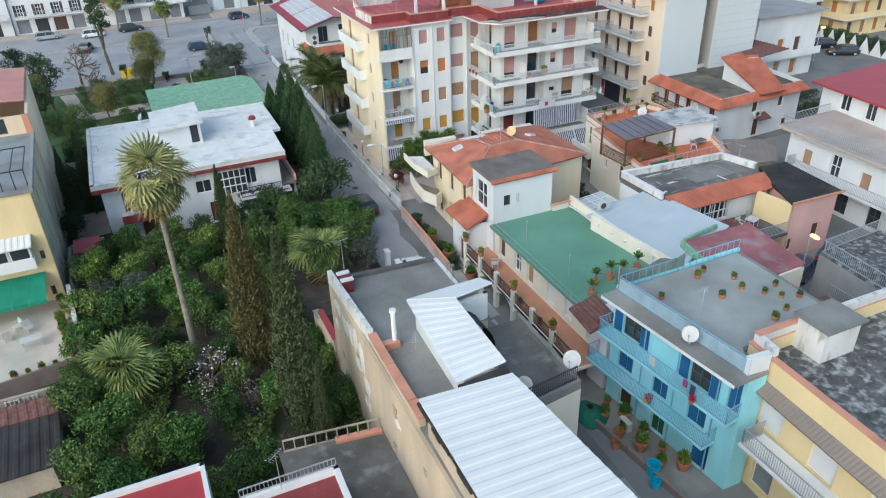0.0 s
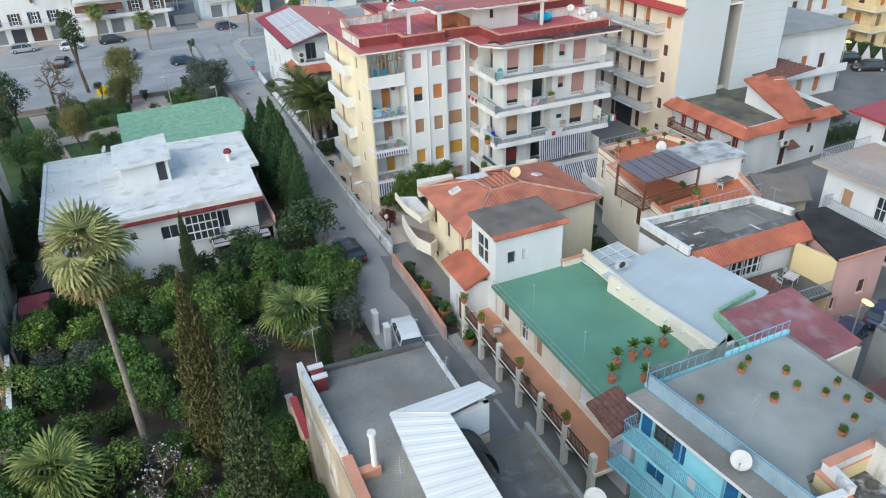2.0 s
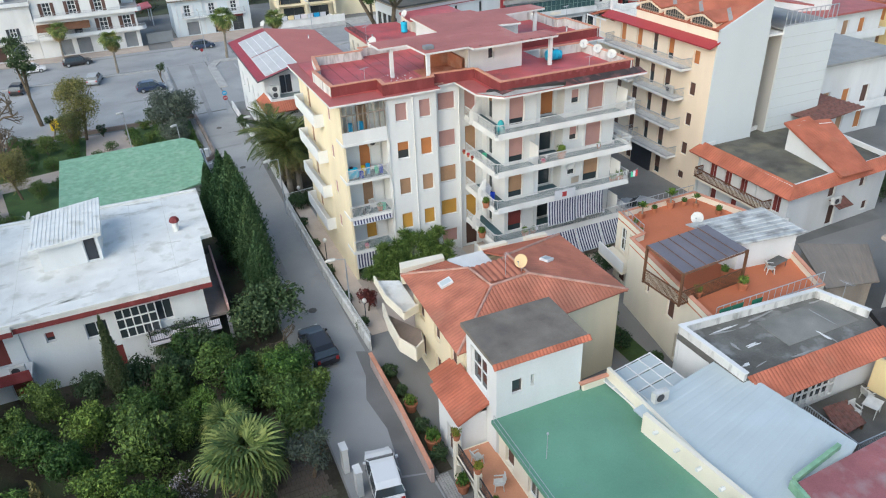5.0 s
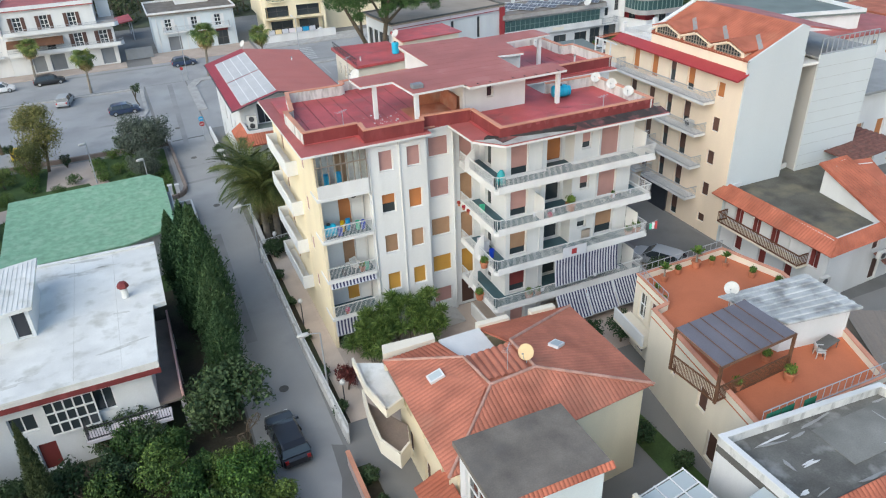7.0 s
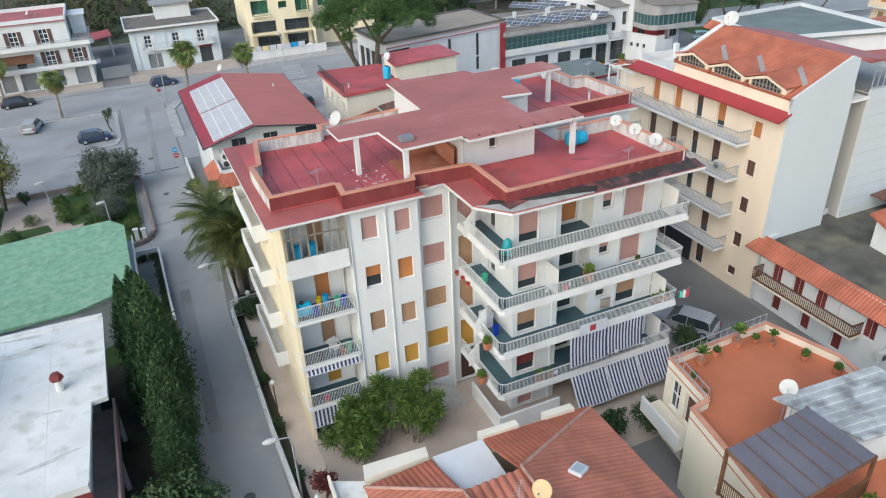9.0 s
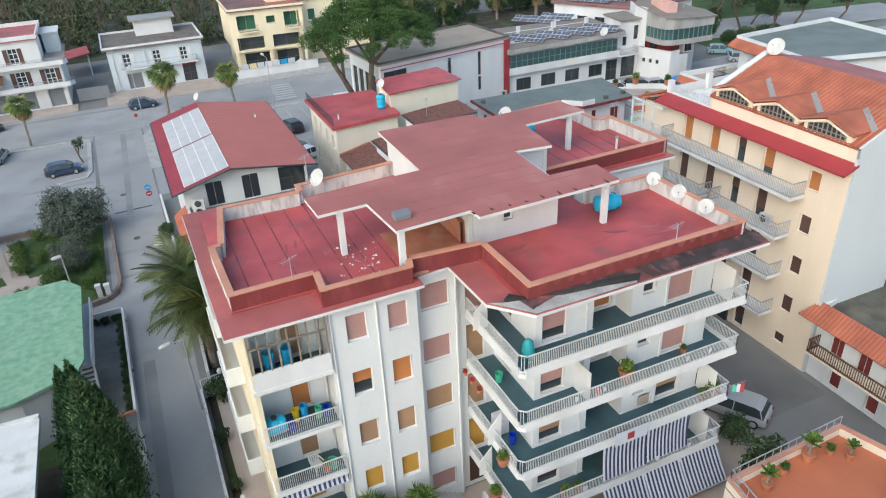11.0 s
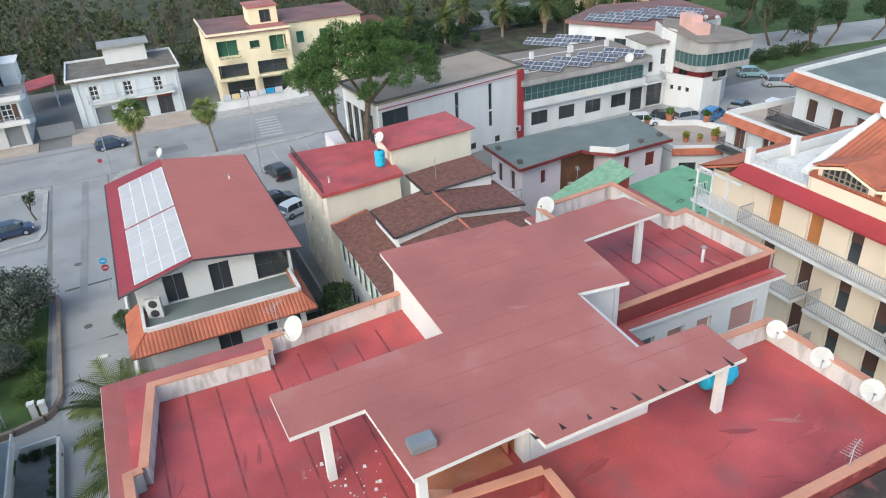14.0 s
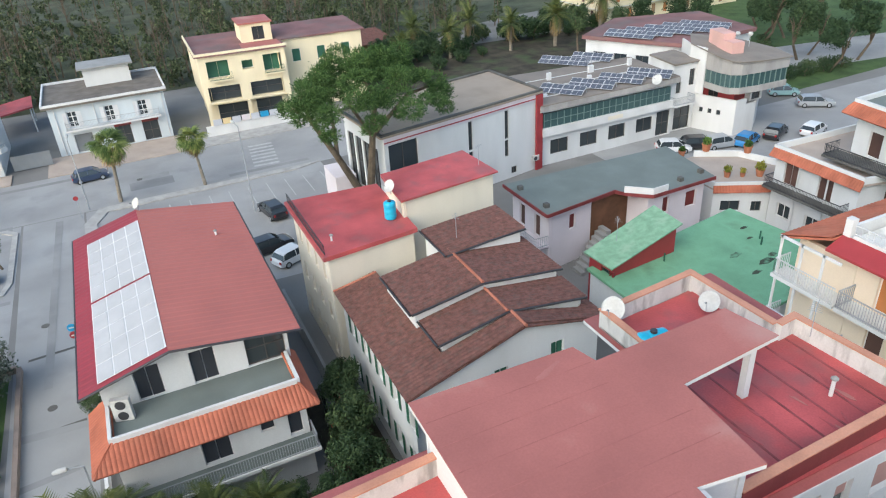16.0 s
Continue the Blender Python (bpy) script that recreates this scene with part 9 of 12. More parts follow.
def branchy(bm, at, height, spread, forks=5, r=0.12, rng=None, start=0.45):
    """A tapered trunk with limbs."""
    x, y, z = at
    tips = []
    bend = Vector((rng.normal() * 0.06, rng.normal() * 0.06, 0)) * height
    mid = Vector((x, y, z)) + Vector((0, 0, height * start)) + bend
    tube(bm, (x, y, z - 0.05), mid, r, r * 0.75, 7)
    for i in range(forks):
        a = 2 * math.pi * (i + rng.uniform(-0.3, 0.3)) / forks
        end = mid + Vector((math.cos(a) * spread * rng.uniform(0.5, 1), math.sin(a) * spread * rng.uniform(0.5, 1), height * (1 - start) * rng.uniform(0.5, 0.95)))
        knee = mid + (end - mid) * 0.5 + Vector((0, 0, 0.12 * height))
        tube(bm, mid, knee, r * 0.55, r * 0.35, 5)
        tube(bm, knee, end, r * 0.35, r * 0.1, 5)
        tips.append(end)
    return tips


def leafy_tree(name, label, category, height, radius, material, n=2600, size=(0.2, 0.11), seed=0, squash=0.85, lumps=9):
    rng = np.random.default_rng(seed)
    root = thing(name, label, category)
    bm = bm_new()
    branchy(bm, (0, 0, 0), height, radius * 0.8, 6, 0.05 + 0.02 * height, rng, 0.3)
    part("trunk", bm, "bark", root)
    zc = height - radius * squash * 0.8
    blobs = [(0, 0, zc, radius * 0.75, squash)]
    for i in range(lumps):
        a, q = rng.uniform(0, 6.28), rng.uniform(0.35, 0.8) * radius
        blobs.append((q * math.cos(a), q * math.sin(a), zc + rng.uniform(-0.6, 0.65) * radius * squash, radius * rng.uniform(0.24, 0.42), 0.9))
    for i in range(lumps):
        a, q = rng.uniform(0, 6.28), rng.uniform(0.1, 0.75) * radius
        blobs.append((q * math.cos(a), q * math.sin(a), zc + radius * squash * rng.uniform(0.25, 0.75), radius * rng.uniform(0.16, 0.28), 0.9))
    pts, out = blob_points(blobs, n, rng, 0.72)
    keep = pts[:, 2] > 0.25
    crown = new("crown", leaves_mesh("crown", pts[keep], size[0], size[1], material, None, rng, out[keep] + np.array([0, 0, 0.35])))
    crown.parent = root
    return root


def cypress_tree(label, height, radius, material="cypress", n=5200, seed=0, leaf=(0.3, 0.085)):
    rng = np.random.default_rng(seed)
    root = thing("cypress_tree", label, "cypress tree")
    bm = bm_new()
    tube(bm, (0, 0, -0.05), (0, 0, height * 0.85), 0.16, 0.03, 7)
    part("trunk", bm, "bark", root)
    h = rng.uniform(0.04, 1, n)
    ang = rng.uniform(0, 6.283, n)
    lump = 1 + 0.22 * np.sin(ang * 3 + h * 17 + seed) + 0.15 * np.sin(ang * 5 - h * 31)
    spray = rng.integers(0, n // 55, n)
    h = np.clip(h * 0.25 + 0.75 * rng.uniform(0.04, 1, n // 55)[spray] + 0.012 * rng.normal(size=n), 0.03, 1)
    ang = rng.uniform(0, 6.283, n // 55)[spray] + rng.normal(size=n) * 0.16
    prof = radius * np.minimum(1, (1 - h) * 1.75 + 0.02) ** 0.9 * np.minimum(1, 0.5 + h * 2.2)
    deep = (0.62 + 0.42 * rng.random(n // 55))[spray]
    r = prof * lump * deep * rng.uniform(0.75, 1.05, n)
    pts = np.stack([r * np.cos(ang), r * np.sin(ang), h * height], 1)
    lean = np.stack([0.35 * np.cos(ang), 0.35 * np.sin(ang), np.ones(n)], 1)
    crown = new("crown", leaves_mesh("crown", pts, leaf[0], leaf[1], material, lean, rng))
    crown.parent = root
    return root


def fan_frond(material, r=1.0, petiole=0.8, blades=17, droop=0.42):
    """A pleated fan on a long stalk, split into drooping tips round its rim."""
    bm = bm_new()
    quads(bm, [(-0.025, 0, 0), (0.025, 0, 0), (0.018, petiole, 0.02), (-0.018, petiole, 0.02)], [(0, 1, 2, 3)])
    base = Vector((0, petiole, 0.02))

    def rim(a, f, z):
        return base + Vector((math.sin(a), math.cos(a) * 0.85, -0.16 - 0.22 * math.cos(a))) * r * f + Vector((0, 0, z * r))

    step = radians(216) / blades
    for i in range(blades):
        a = radians(-108) + step * (i + 0.5)
        cut = 0.56 + 0.05 * math.sin(i * 2.3)
        low, mid, high = rim(a - step / 2, cut, -0.02), rim(a, cut + 0.07, 0.035), rim(a + step / 2, cut, -0.02)
        tip = rim(a + 0.06 * math.sin(i * 3.1), 0.93 + 0.08 * math.sin(i * 2.7), -droop * 0.75)
        quads(bm, [base, low, mid, high], [(0, 2, 1), (0, 3, 2)])
        knee_a, knee_b = rim(a - step * 0.22, 0.8, -droop * 0.2), rim(a + step * 0.22, 0.8, -droop * 0.2)
        quads(bm, [low.lerp(mid, 0.3), high.lerp(mid, 0.3), knee_b, knee_a, tip], [(0, 1, 2, 3), (3, 2, 4)])
    return mesh_of("frond", bm, material)


def feather_frond(material, long=3.0, leaf=0.55, count=26, droop=0.9):
    bm = bm_new()

    def spine(f):
        return Vector((0, long * (f - 0.12 * f * f), long * (0.35 * f - droop * f * f * 0.6)))

    for i in range(10):
        a, b = spine(i / 10), spine((i + 1) / 10)
        w = 0.03 * (1 - i / 12)
        quads(bm, [a - Vector((w, 0, 0)), a + Vector((w, 0, 0)), b + Vector((w, 0, 0)), b - Vector((w, 0, 0))], [(0, 1, 2, 3)])
    for i in range(count):
        f = 0.1 + 0.9 * i / count
        p = spine(f)
        size = leaf * (0.45 + 1.1 * math.sin(math.pi * min(1, f * 0.9 + 0.08)))
        for s in (-1, 1):
            tip = p + Vector((s * size * 0.8, size * 0.55, -size * 0.25))
            quads(bm, [p - Vector((0, 0.03, 0)), p + Vector((0, 0.05, 0)), tip], [(0, 1, 2)])
    return mesh_of("frond", bm, material)


def palm_tree(label, height, crown=1.7, fan=True, fronds=38, seed=0, r0=0.28, r1=0.16, lean=(0, 0), skirt=8, long=2.6, tall=False, leaf="palm"):
    rng = np.random.default_rng(seed)
    root = thing("palm_tree", label, "palm tree")
    bm = bm_new()
    n = max(3, int(height / 0.35))
    for i in range(n):
        f0, f1 = i / n, (i + 1) / n
        ra = r0 + (r1 - r0) * min(1, f0 * 2.2)
        a = Vector((lean[0] * f0, lean[1] * f0, height * f0))
        b = Vector((lean[0] * f1, lean[1] * f1, height * f1 + 0.02))
        tube(bm, a, b, ra * 0.94, ra * 1.04, 9)
    part("trunk", bm, "palmbark", root)
    top = Vector((*lean, height))
    green = fan_frond(leaf, crown * 0.62, crown * 0.5) if fan else feather_frond("featherpalm", long)
    dry = fan_frond("drypalm", crown * 0.6, crown * 0.45, droop=0.6) if fan else feather_frond("drypalm", long * 0.8, droop=1.6)
    for i in range(fronds + skirt):
        if i < fronds:
            f = i / fronds
            up = 80 - (128 if tall else 112) * f ** 0.85
            me = green
        else:
            up = -48 - (40 if tall else 25) * rng.random()
            me = dry
        ob = new("frond", me)
        ob.parent = root
        ob.matrix_basis = Matrix.Translation(top) @ Matrix.Rotation(i * 2.39996 + rng.normal() * 0.2, 4, "Z") @ Matrix.Rotation(radians(up + rng.normal() * 10), 4, "X") @ Matrix.Rotation(rng.normal() * 0.35, 4, "Y") @ Matrix.Scale(rng.uniform(0.75, 1.2), 4)
    return root


def bare_tree(label, height, seed=0, blossom=None, material="bark", spread=0.5):
    rng = np.random.default_rng(seed)
    root = thing("bare_tree", label, "bare tree")
    bm = bm_new()
    tips = []

    def grow(p, d, long, r, depth):
        q = p + d * long
        tube(bm, p, q, r, r * 0.7, 5 if depth < 2 else 4, False)
        if depth == 4:
            tips.append(q)
            return
        for _ in range(3 if depth else 5):
            e = (d + Vector(rng.normal(size=3)) * spread + Vector((0, 0, 0.12))).normalized()
            grow(q, e, long * rng.uniform(0.55, 0.8), r * 0.6, depth + 1)

    grow(Vector((0, 0, 0)), Vector((0, 0, 1)), height * 0.28, 0.03 * height, 0)
    part("trunk", bm, material, root)
    if blossom:
        pts = np.array(tips)[RNG.integers(0, len(tips), 240)] + RNG.normal(size=(240, 3)) * 0.08
        ob = new("blossom", leaves_mesh("blossom", pts, 0.09, 0.08, blossom))
        ob.parent = root
    return root


def planted(proto, spots, rng, wobble=0.2):
    """Sets a prototype at the first spot and copies at the rest: rows of x, y, scale."""
    for i, (x, y, s) in enumerate(spots):
        m = Matrix.Translation((x, y, 0)) @ Matrix.Rotation(rng.uniform(0, 6.28), 4, "Z") @ Matrix.Diagonal((s * rng.uniform(1 - wobble, 1 + wobble), s * rng.uniform(1 - wobble, 1 + wobble), s, 1))
        if i == 0:
            proto.matrix_basis = m
        else:
            made = copy_thing(proto, Matrix.Identity(4))
            made.matrix_basis = m


rng = np.random.default_rng(11)
CIT = [
    (-24.2, -15.3, 1.25), (-24.5, -20.7, 1.1), (-18.3, -12.8, 1.0), (-15.6, -12.9, 1.05), (-15.8, -15.6, 1.05), (-21.0, -13.6, 0.9),
    (-30.1, -13.0, 1.0), (-30.7, -18.7, 1.1), (-29.0, -22.7, 1.0), (-32.9, -14.5, 1.0), (-33.8, -20.1, 1.15), (-29.6, -20.6, 1.0),
    (-31.5, -27.9, 1.0), (-34.9, -32.0, 1.1), (-36.4, -34.7, 1.1), (-31.3, -35.2, 1.1), (-36.8, -28.8, 1.1), (-25.7, -33.2, 0.9), (-24.0, -36.0, 0.8),
    (-27.2, -12.5, 1.0), (-28.4, -15.0, 1.0), (-26.5, -17.5, 0.9), (-33.5, -24.6, 1.0), (-36.6, -23.0, 1.0), (-36.4, -18.2, 1.0),
    (-33.0, -9.4, 1.0), (-29.6, -8.6, 0.95), (-35.9, -12.6, 1.0), (-27.0, -24.6, 0.9), (-25.4, -25.4, 0.8), (-27.8, -30.0, 0.8), (-34.5, -37.8, 1.1), (-37.5, -38.6, 1.1), (-31.0, -39.6, 1.0),
]
planted(leafy_tree("citrus_tree", "dense dark green citrus tree in the garden", "citrus tree", 3.1, 1.55, "citrus", 4600, (0.19, 0.10), 1, 0.85, 13), CIT[::2], rng)
planted(leafy_tree("citrus_tree", "dense green citrus tree with a lumpy crown", "citrus tree", 3.3, 1.5, "citrus2", 4300, (0.18, 0.095), 2, 0.95, 14), CIT[1::2], rng)
planted(leafy_tree("shrub", "light green bushy garden shrub", "shrub", 2.4, 1.3, "lightleaf", 2000, (0.2, 0.11), 3), [(-16.2, -24.6, 0.9), (-23.2, -24.8, 1.15), (-16.6, -13.6, 1.15), (-15.9, -16.9, 1.1), (-21.1, -7.2, 1.15), (-18.9, -7.6, 1.0), (-17.4, -10.4, 1.0), (-22.6, -10.2, 1.0)], rng)
planted(leafy_tree("shrub", "dark evergreen shrub in the gardens", "shrub", 2.8, 1.5, "darkleaf", 2400, (0.2, 0.11), 4), [(-20.3, -6.6, 1.0), (-15.1, -5.6, 1.5), (-16.4, -6.4, 1.2), (-20.9, -4.9, 1.0), (-22.5, -5.4, 0.9), (-24.4, -8.6, 1.0), (-22.2, -8.9, 0.9), (-27.0, -7.9, 0.8), (-38.0, 8.5, 1.0), (-36.5, 4.0, 1.1), (-37.4, -3.2, 1.0), (-36.8, 12.0, 1.2), (10.6, -9.6, 0.8), (17.6, -4.6, 0.7), (5.0, 24.5, 1.0), (5.2, 21.0, 1.2), (4.8, 17.6, 1.2), (5.4, 28.0, 0.8)], rng)
planted(leafy_tree("olive_tree", "silvery grey-green small tree", "olive tree", 2.9, 1.2, "olive", 1900, (0.2, 0.07), 5), [(-16.1, -19.9, 1.1), (-32.6, -16.9, 1.0), (-35.2, -16.2, 0.8)], rng)
planted(cypress_tree("tall dark green cypress by the road", 9.2, 1.4, "cypress", 12600, 1), [(-15.2, 12.6, 0.5), (-15.4, 8.4, 1.0), (-14.9, 6.3, 1.06), (-14.8, 3.4, 1.02), (-14.8, 0.4, 0.9), (-14.9, -2.4, 0.74), (-16.4, 10.8, 0.82), (-15.9, 4.8, 0.84)], rng, 0.16)
planted(cypress_tree("tall cypress turning brown at the edges", 13.2, 1.25, "browncypress", 19000, 2), [(-26.1, -28.6, 1.0)], rng, 0.05)
planted(cypress_tree("slender grey-green garden cypress", 14.4, 1.0, "greycypress", 17000, 3), [(-25.0, -36.0, 1.0), (-25.2, -9.6, 0.52), (-18.8, -23.9, 0.42), (-24.3, -38.0, 0.48), (-35.8, 2.0, 0.6), (-37.4, 0.2, 0.55)], rng, 0.1)
planted(palm_tree("very tall fan palm with a skirt of dry fronds", 13.7, 2.2, True, 30, 1, 0.27, 0.16, (0.0, 0.2), 34, tall=True, leaf="palepalm"), [(-29.9, -26.0, 1.0)], rng, 0.0)
bpy.data.objects["palm_tree"].rotation_euler = (0, 0, 0)
planted(palm_tree("broad low fan palm with yellow-green fronds", 2.4, 2.6, True, 30, 2, 0.26, 0.22, (0, 0), 10), [(-19.2, -19.2, 1.0), (-34.2, -27.6, 0.95), (-20.0, -15.2, 0.6)], rng, 0.05)
planted(palm_tree("feather palm with long drooping fronds beside the flats", 5.2, 2.0, False, 46, 3, 0.3, 0.26, (0, 0), 10, 3.4), [(-7.4, 17.4, 1.0), (-5.6, 21.0, 0.75)], rng, 0.05)
planted(palm_tree("street palm with a ragged brown skirt", 6.4, 2.1, True, 26, 4, 0.24, 0.18, (0.4, 0.2), 12), [(-5.4, 74.9, 1.0), (3.6, 74.4, 0.85), (-22.5, 74.6, 0.8), (-30.5, 87.0, 0.8)], rng, 0.05)
planted(bare_tree("leafless pruned tree with a few white blossoms", 3.2, 5, "blossom", "bark", 0.7), [(-29.4, -29.6, 1.45), (-22.8, -18.8, 0.8), (-35.4, -14.2, 0.8)], rng)
planted(bare_tree("leafless grey tree beside the road", 3.2, 6), [(-14.9, -7.9, 1.0), (-26.6, -36.4, 0.7), (-47.0, 40.0, 2.2), (-35.2, 36.2, 2.4), (-37.0, 49.8, 2.4), (-36.6, 60.0, 1.8)], rng)
planted(leafy_tree("park_tree", "round grey-green park olive tree", "tree", 4.6, 3.0, "olive", 11000, (0.26, 0.1), 8), [(-16.9, 43.4, 1.0), (-17.4, 36.6, 0.6)], rng)
planted(leafy_tree("park_tree", "yellowish park tree thinning for winter", "tree", 7.4, 3.0, "willow", 9000, (0.26, 0.1), 9, 1.2), [(-27.3, 44.4, 1.0), (-28.4, 41.4, 0.6), (-33.5, 29.0, 0.7), (-42.0, 34.0, 0.8)], rng)
planted(leafy_tree("park_tree", "dark evergreen park tree", "tree", 7.0, 2.2, "darkleaf", 3600, (0.28, 0.12), 10, 1.3), [(-40.5, 38.7, 1.05), (-41.2, 31.5, 0.8), (-47.0, 26.0, 1.0), (-45.0, 50.0, 0.9), (-43.6, 36.6, 0.8)], rng)
HEDGE = [(-20, 40.0, 0.5), (-22.2, 42.6, 0.45), (-24.5, 39.0, 0.5), (-26, 36.2, 0.5), (-19.0, 36.0, 0.5), (-21.2, 33.4, 0.5), (-28.6, 34.0, 0.55), (-31, 37.0, 0.5), (-33, 40.2, 0.5), (-18.4, 30.4, 0.5), (-36.4, 38.2, 0.5), (-16.6, 36.8, 0.45), (-16.3, 33.0, 0.45), (-30, 30.0, 0.5), (-34, 22, 0.6), (-38.0, 26, 0.6)]
planted(leafy_tree("shrub", "clipped green park bush", "shrub", 2.2, 1.7, "citrus", 1800, (0.2, 0.11), 12, 0.75), HEDGE, rng)
planted(leafy_tree("shrub", "small tree with dark red leaves", "shrub", 1.8, 0.8, "redleaf", 1200, (0.18, 0.1), 13), [(-8.1, -6.0, 1.0)], rng)


def umbrella_pine(at):
    rng = np.random.default_rng(21)
    root = thing("pine_tree", "large umbrella pine with forked trunk and flat crown", "pine tree", at)
    x, y, _ = at
    bm = bm_new()
    tube(bm, (x, y, -0.05), (x - 0.2, y, 1.8), 0.6, 0.5, 10)
    fork = (x - 0.2, y, 1.8)
    a1, b1 = (x - 2.8, y, 7.4), (x + 0.7, y - 0.2, 8.8)
    a2, b2 = (x - 4.8, y + 0.4, 11.4), (x + 1.4, y, 12.2)
    limbs = [(fork, a1, 0.42), (fork, b1, 0.42), (a1, a2, 0.3), (a1, (x - 2.4, y + 1.6, 12.4), 0.2), (b1, b2, 0.32), (b1, (x - 1.6, y - 1.6, 12.6), 0.2), (b1, (x + 4.8, y + 0.6, 11.8), 0.24), (a2, (x - 6.6, y - 1.2, 13.0), 0.16), (a2, (x - 5.0, y + 2.6, 13.6), 0.16), (b2, (x + 0.8, y + 3.2, 14.6), 0.18), (b2, (x + 3.2, y - 2.4, 14.2), 0.18), ((x + 4.8, y + 0.6, 11.8), (x + 7.4, y - 0.6, 12.8), 0.16)]
    for p, q, r in limbs:
        tube(bm, p, q, r, r * 0.7, 8)
    part("trunk", bm, "bark", root)
    blobs = []
    for _ in range(96):
        a, q = rng.uniform(0, 6.28), math.sqrt(rng.uniform(0, 1)) * 7.8
        blobs.append((x + 0.6 + q * math.cos(a), y + q * 0.8 * math.sin(a), 15.9 - 0.07 * q * q + rng.normal() * 0.75, rng.uniform(0.55, 1.35), 0.7))
    pts, out = blob_points(blobs, 62000, rng, 0.6)
    part_me = leaves_mesh("crown", pts - np.array(at), 0.3, 0.075, "pine", out + np.array([0, 0, 0.4]), rng)
    ob = new("crown", part_me)
    ob.parent = root


umbrella_pine((16.9, 55.4, 0))


def far_woods():
    """The wooded slope behind the town, too far to count: dull evergreens among bare grey trunks and twigs."""
    rng = np.random.default_rng(5)
    pts, bare, verts, faces = [], [], [], []

    def stick(p, q, r):
        k = len(verts)
        for c, w in ((p, r), (q, r * 0.5)):
            verts.extend([(c[0] - w, c[1], c[2]), (c[0] + w, c[1], c[2]), (c[0], c[1] + w, c[2])])
        faces.extend([(k, k + 1, k + 4, k + 3), (k + 1, k + 2, k + 5, k + 4), (k + 2, k, k + 3, k + 5)])

    for i in range(1000):
        y = 120 + 150 * rng.random() ** 1.5
        x = rng.uniform(-120, 70) if y < 175 else rng.uniform(-170, 190)
        if 34 < x < 70 and y < 124:
            continue
        h = rng.uniform(4, 10)
        stick((x, y, 0), (x + rng.normal() * 0.3, y, h * 0.9), 0.13)
        if i % 3 == 0:
            for k in range(9):
                z = h * rng.uniform(0.35, 0.85)
                stick((x, y, z), (x + rng.normal() * 1.3, y + rng.normal() * 1.3, z + rng.uniform(0.8, 2.4)), 0.045)
            bare.append(np.array([x, y, h * 0.75]) + rng.normal(size=(60, 3)) * np.array([1.1, 1.1, 1.4]))
        else:
            slim = rng.uniform(0.45, 1.0)
            for k in range(5):
                c = np.array([x + rng.normal() * 1.2 * slim, y + rng.normal() * 1.2 * slim, h * (0.2 + 0.18 * k)])
                pts.append(c + unit(rng.normal(size=(52, 3))) * rng.uniform(0.6, 1.9) * slim * rng.uniform(0.6, 1, (52, 1)))
    ob = new("woods", leaves_mesh("woods", np.concatenate(pts), 0.62, 0.3, "woods", None, rng))
    tagged(ob, "dark mixed winter woods on the far slope", "woods", kind="stuff")
    ob = new("woods", leaves_mesh("twigs", np.concatenate(bare), 0.9, 0.06, "twigs", np.tile([0, 0, 1.2], (sum(len(b) for b in bare), 1)), rng))
    tagged(ob, "thin grey twigs of leafless trees on the far slope", "woods", kind="stuff")
    me = bpy.data.meshes.new("woods")
    me.from_pydata(verts, [], faces)
    me.materials.append(M["bark"])
    tagged(new("woods", me), "grey trunks of the far winter woods", "woods", kind="stuff")


far_woods()
sheet("ground", [(-400, 118), (28, 118), (75, 132), (400, 160), (400, 900), (-400, 900)], 0.03, "weeds", "dark overgrown ground under the far woods", "ground")

# ---------------------------------------------------------------- cars


def car_paint(name, col):
    m = bpy.data.materials.new(name)
    m.use_nodes = True
    b = m.node_tree.nodes["Principled BSDF"]
    b.inputs["Base Color"].default_value = (*col, 1)
    b.inputs["Roughness"].default_value, b.inputs["Coat Weight"].default_value = 0.35, 0.6
    return m


PAINT = {"white": car_paint("white_car_paint", (0.72, 0.72, 0.72)), "black": car_paint("black_car_paint", (0.015, 0.015, 0.018)), "navy": car_paint("dark_blue_car_paint", (0.03, 0.05, 0.10)), "grey": car_paint("silver_car_paint", (0.35, 0.37, 0.39)), "blue": car_paint("bright_blue_car_paint", (0.03, 0.22, 0.50)), "teal": car_paint("pale_teal_car_paint", (0.25, 0.42, 0.43))}
M["lamp_red"] = mat("tail_lamp_plastic", (0.35, 0.02, 0.02), 0.3, 0.1, 2, bump=0)
M["lamp_clear"] = mat("head_lamp_plastic", (0.7, 0.7, 0.68), 0.2, 0.05, 2, bump=0)


def loft(bm, rows):
    """Skins cross-sections of equal length, and closes the ends."""
    k = len(rows[0])
    vs = [[bm.verts.new(p) for p in row] for row in rows]
    for a, b in zip(vs, vs[1:]):
        for i in range(k):
            j = (i + 1) % k
            bm.faces.new([a[i], a[j], b[j], b[i]])
    bm.faces.new(list(reversed(vs[0])))
    bm.faces.new(vs[-1])


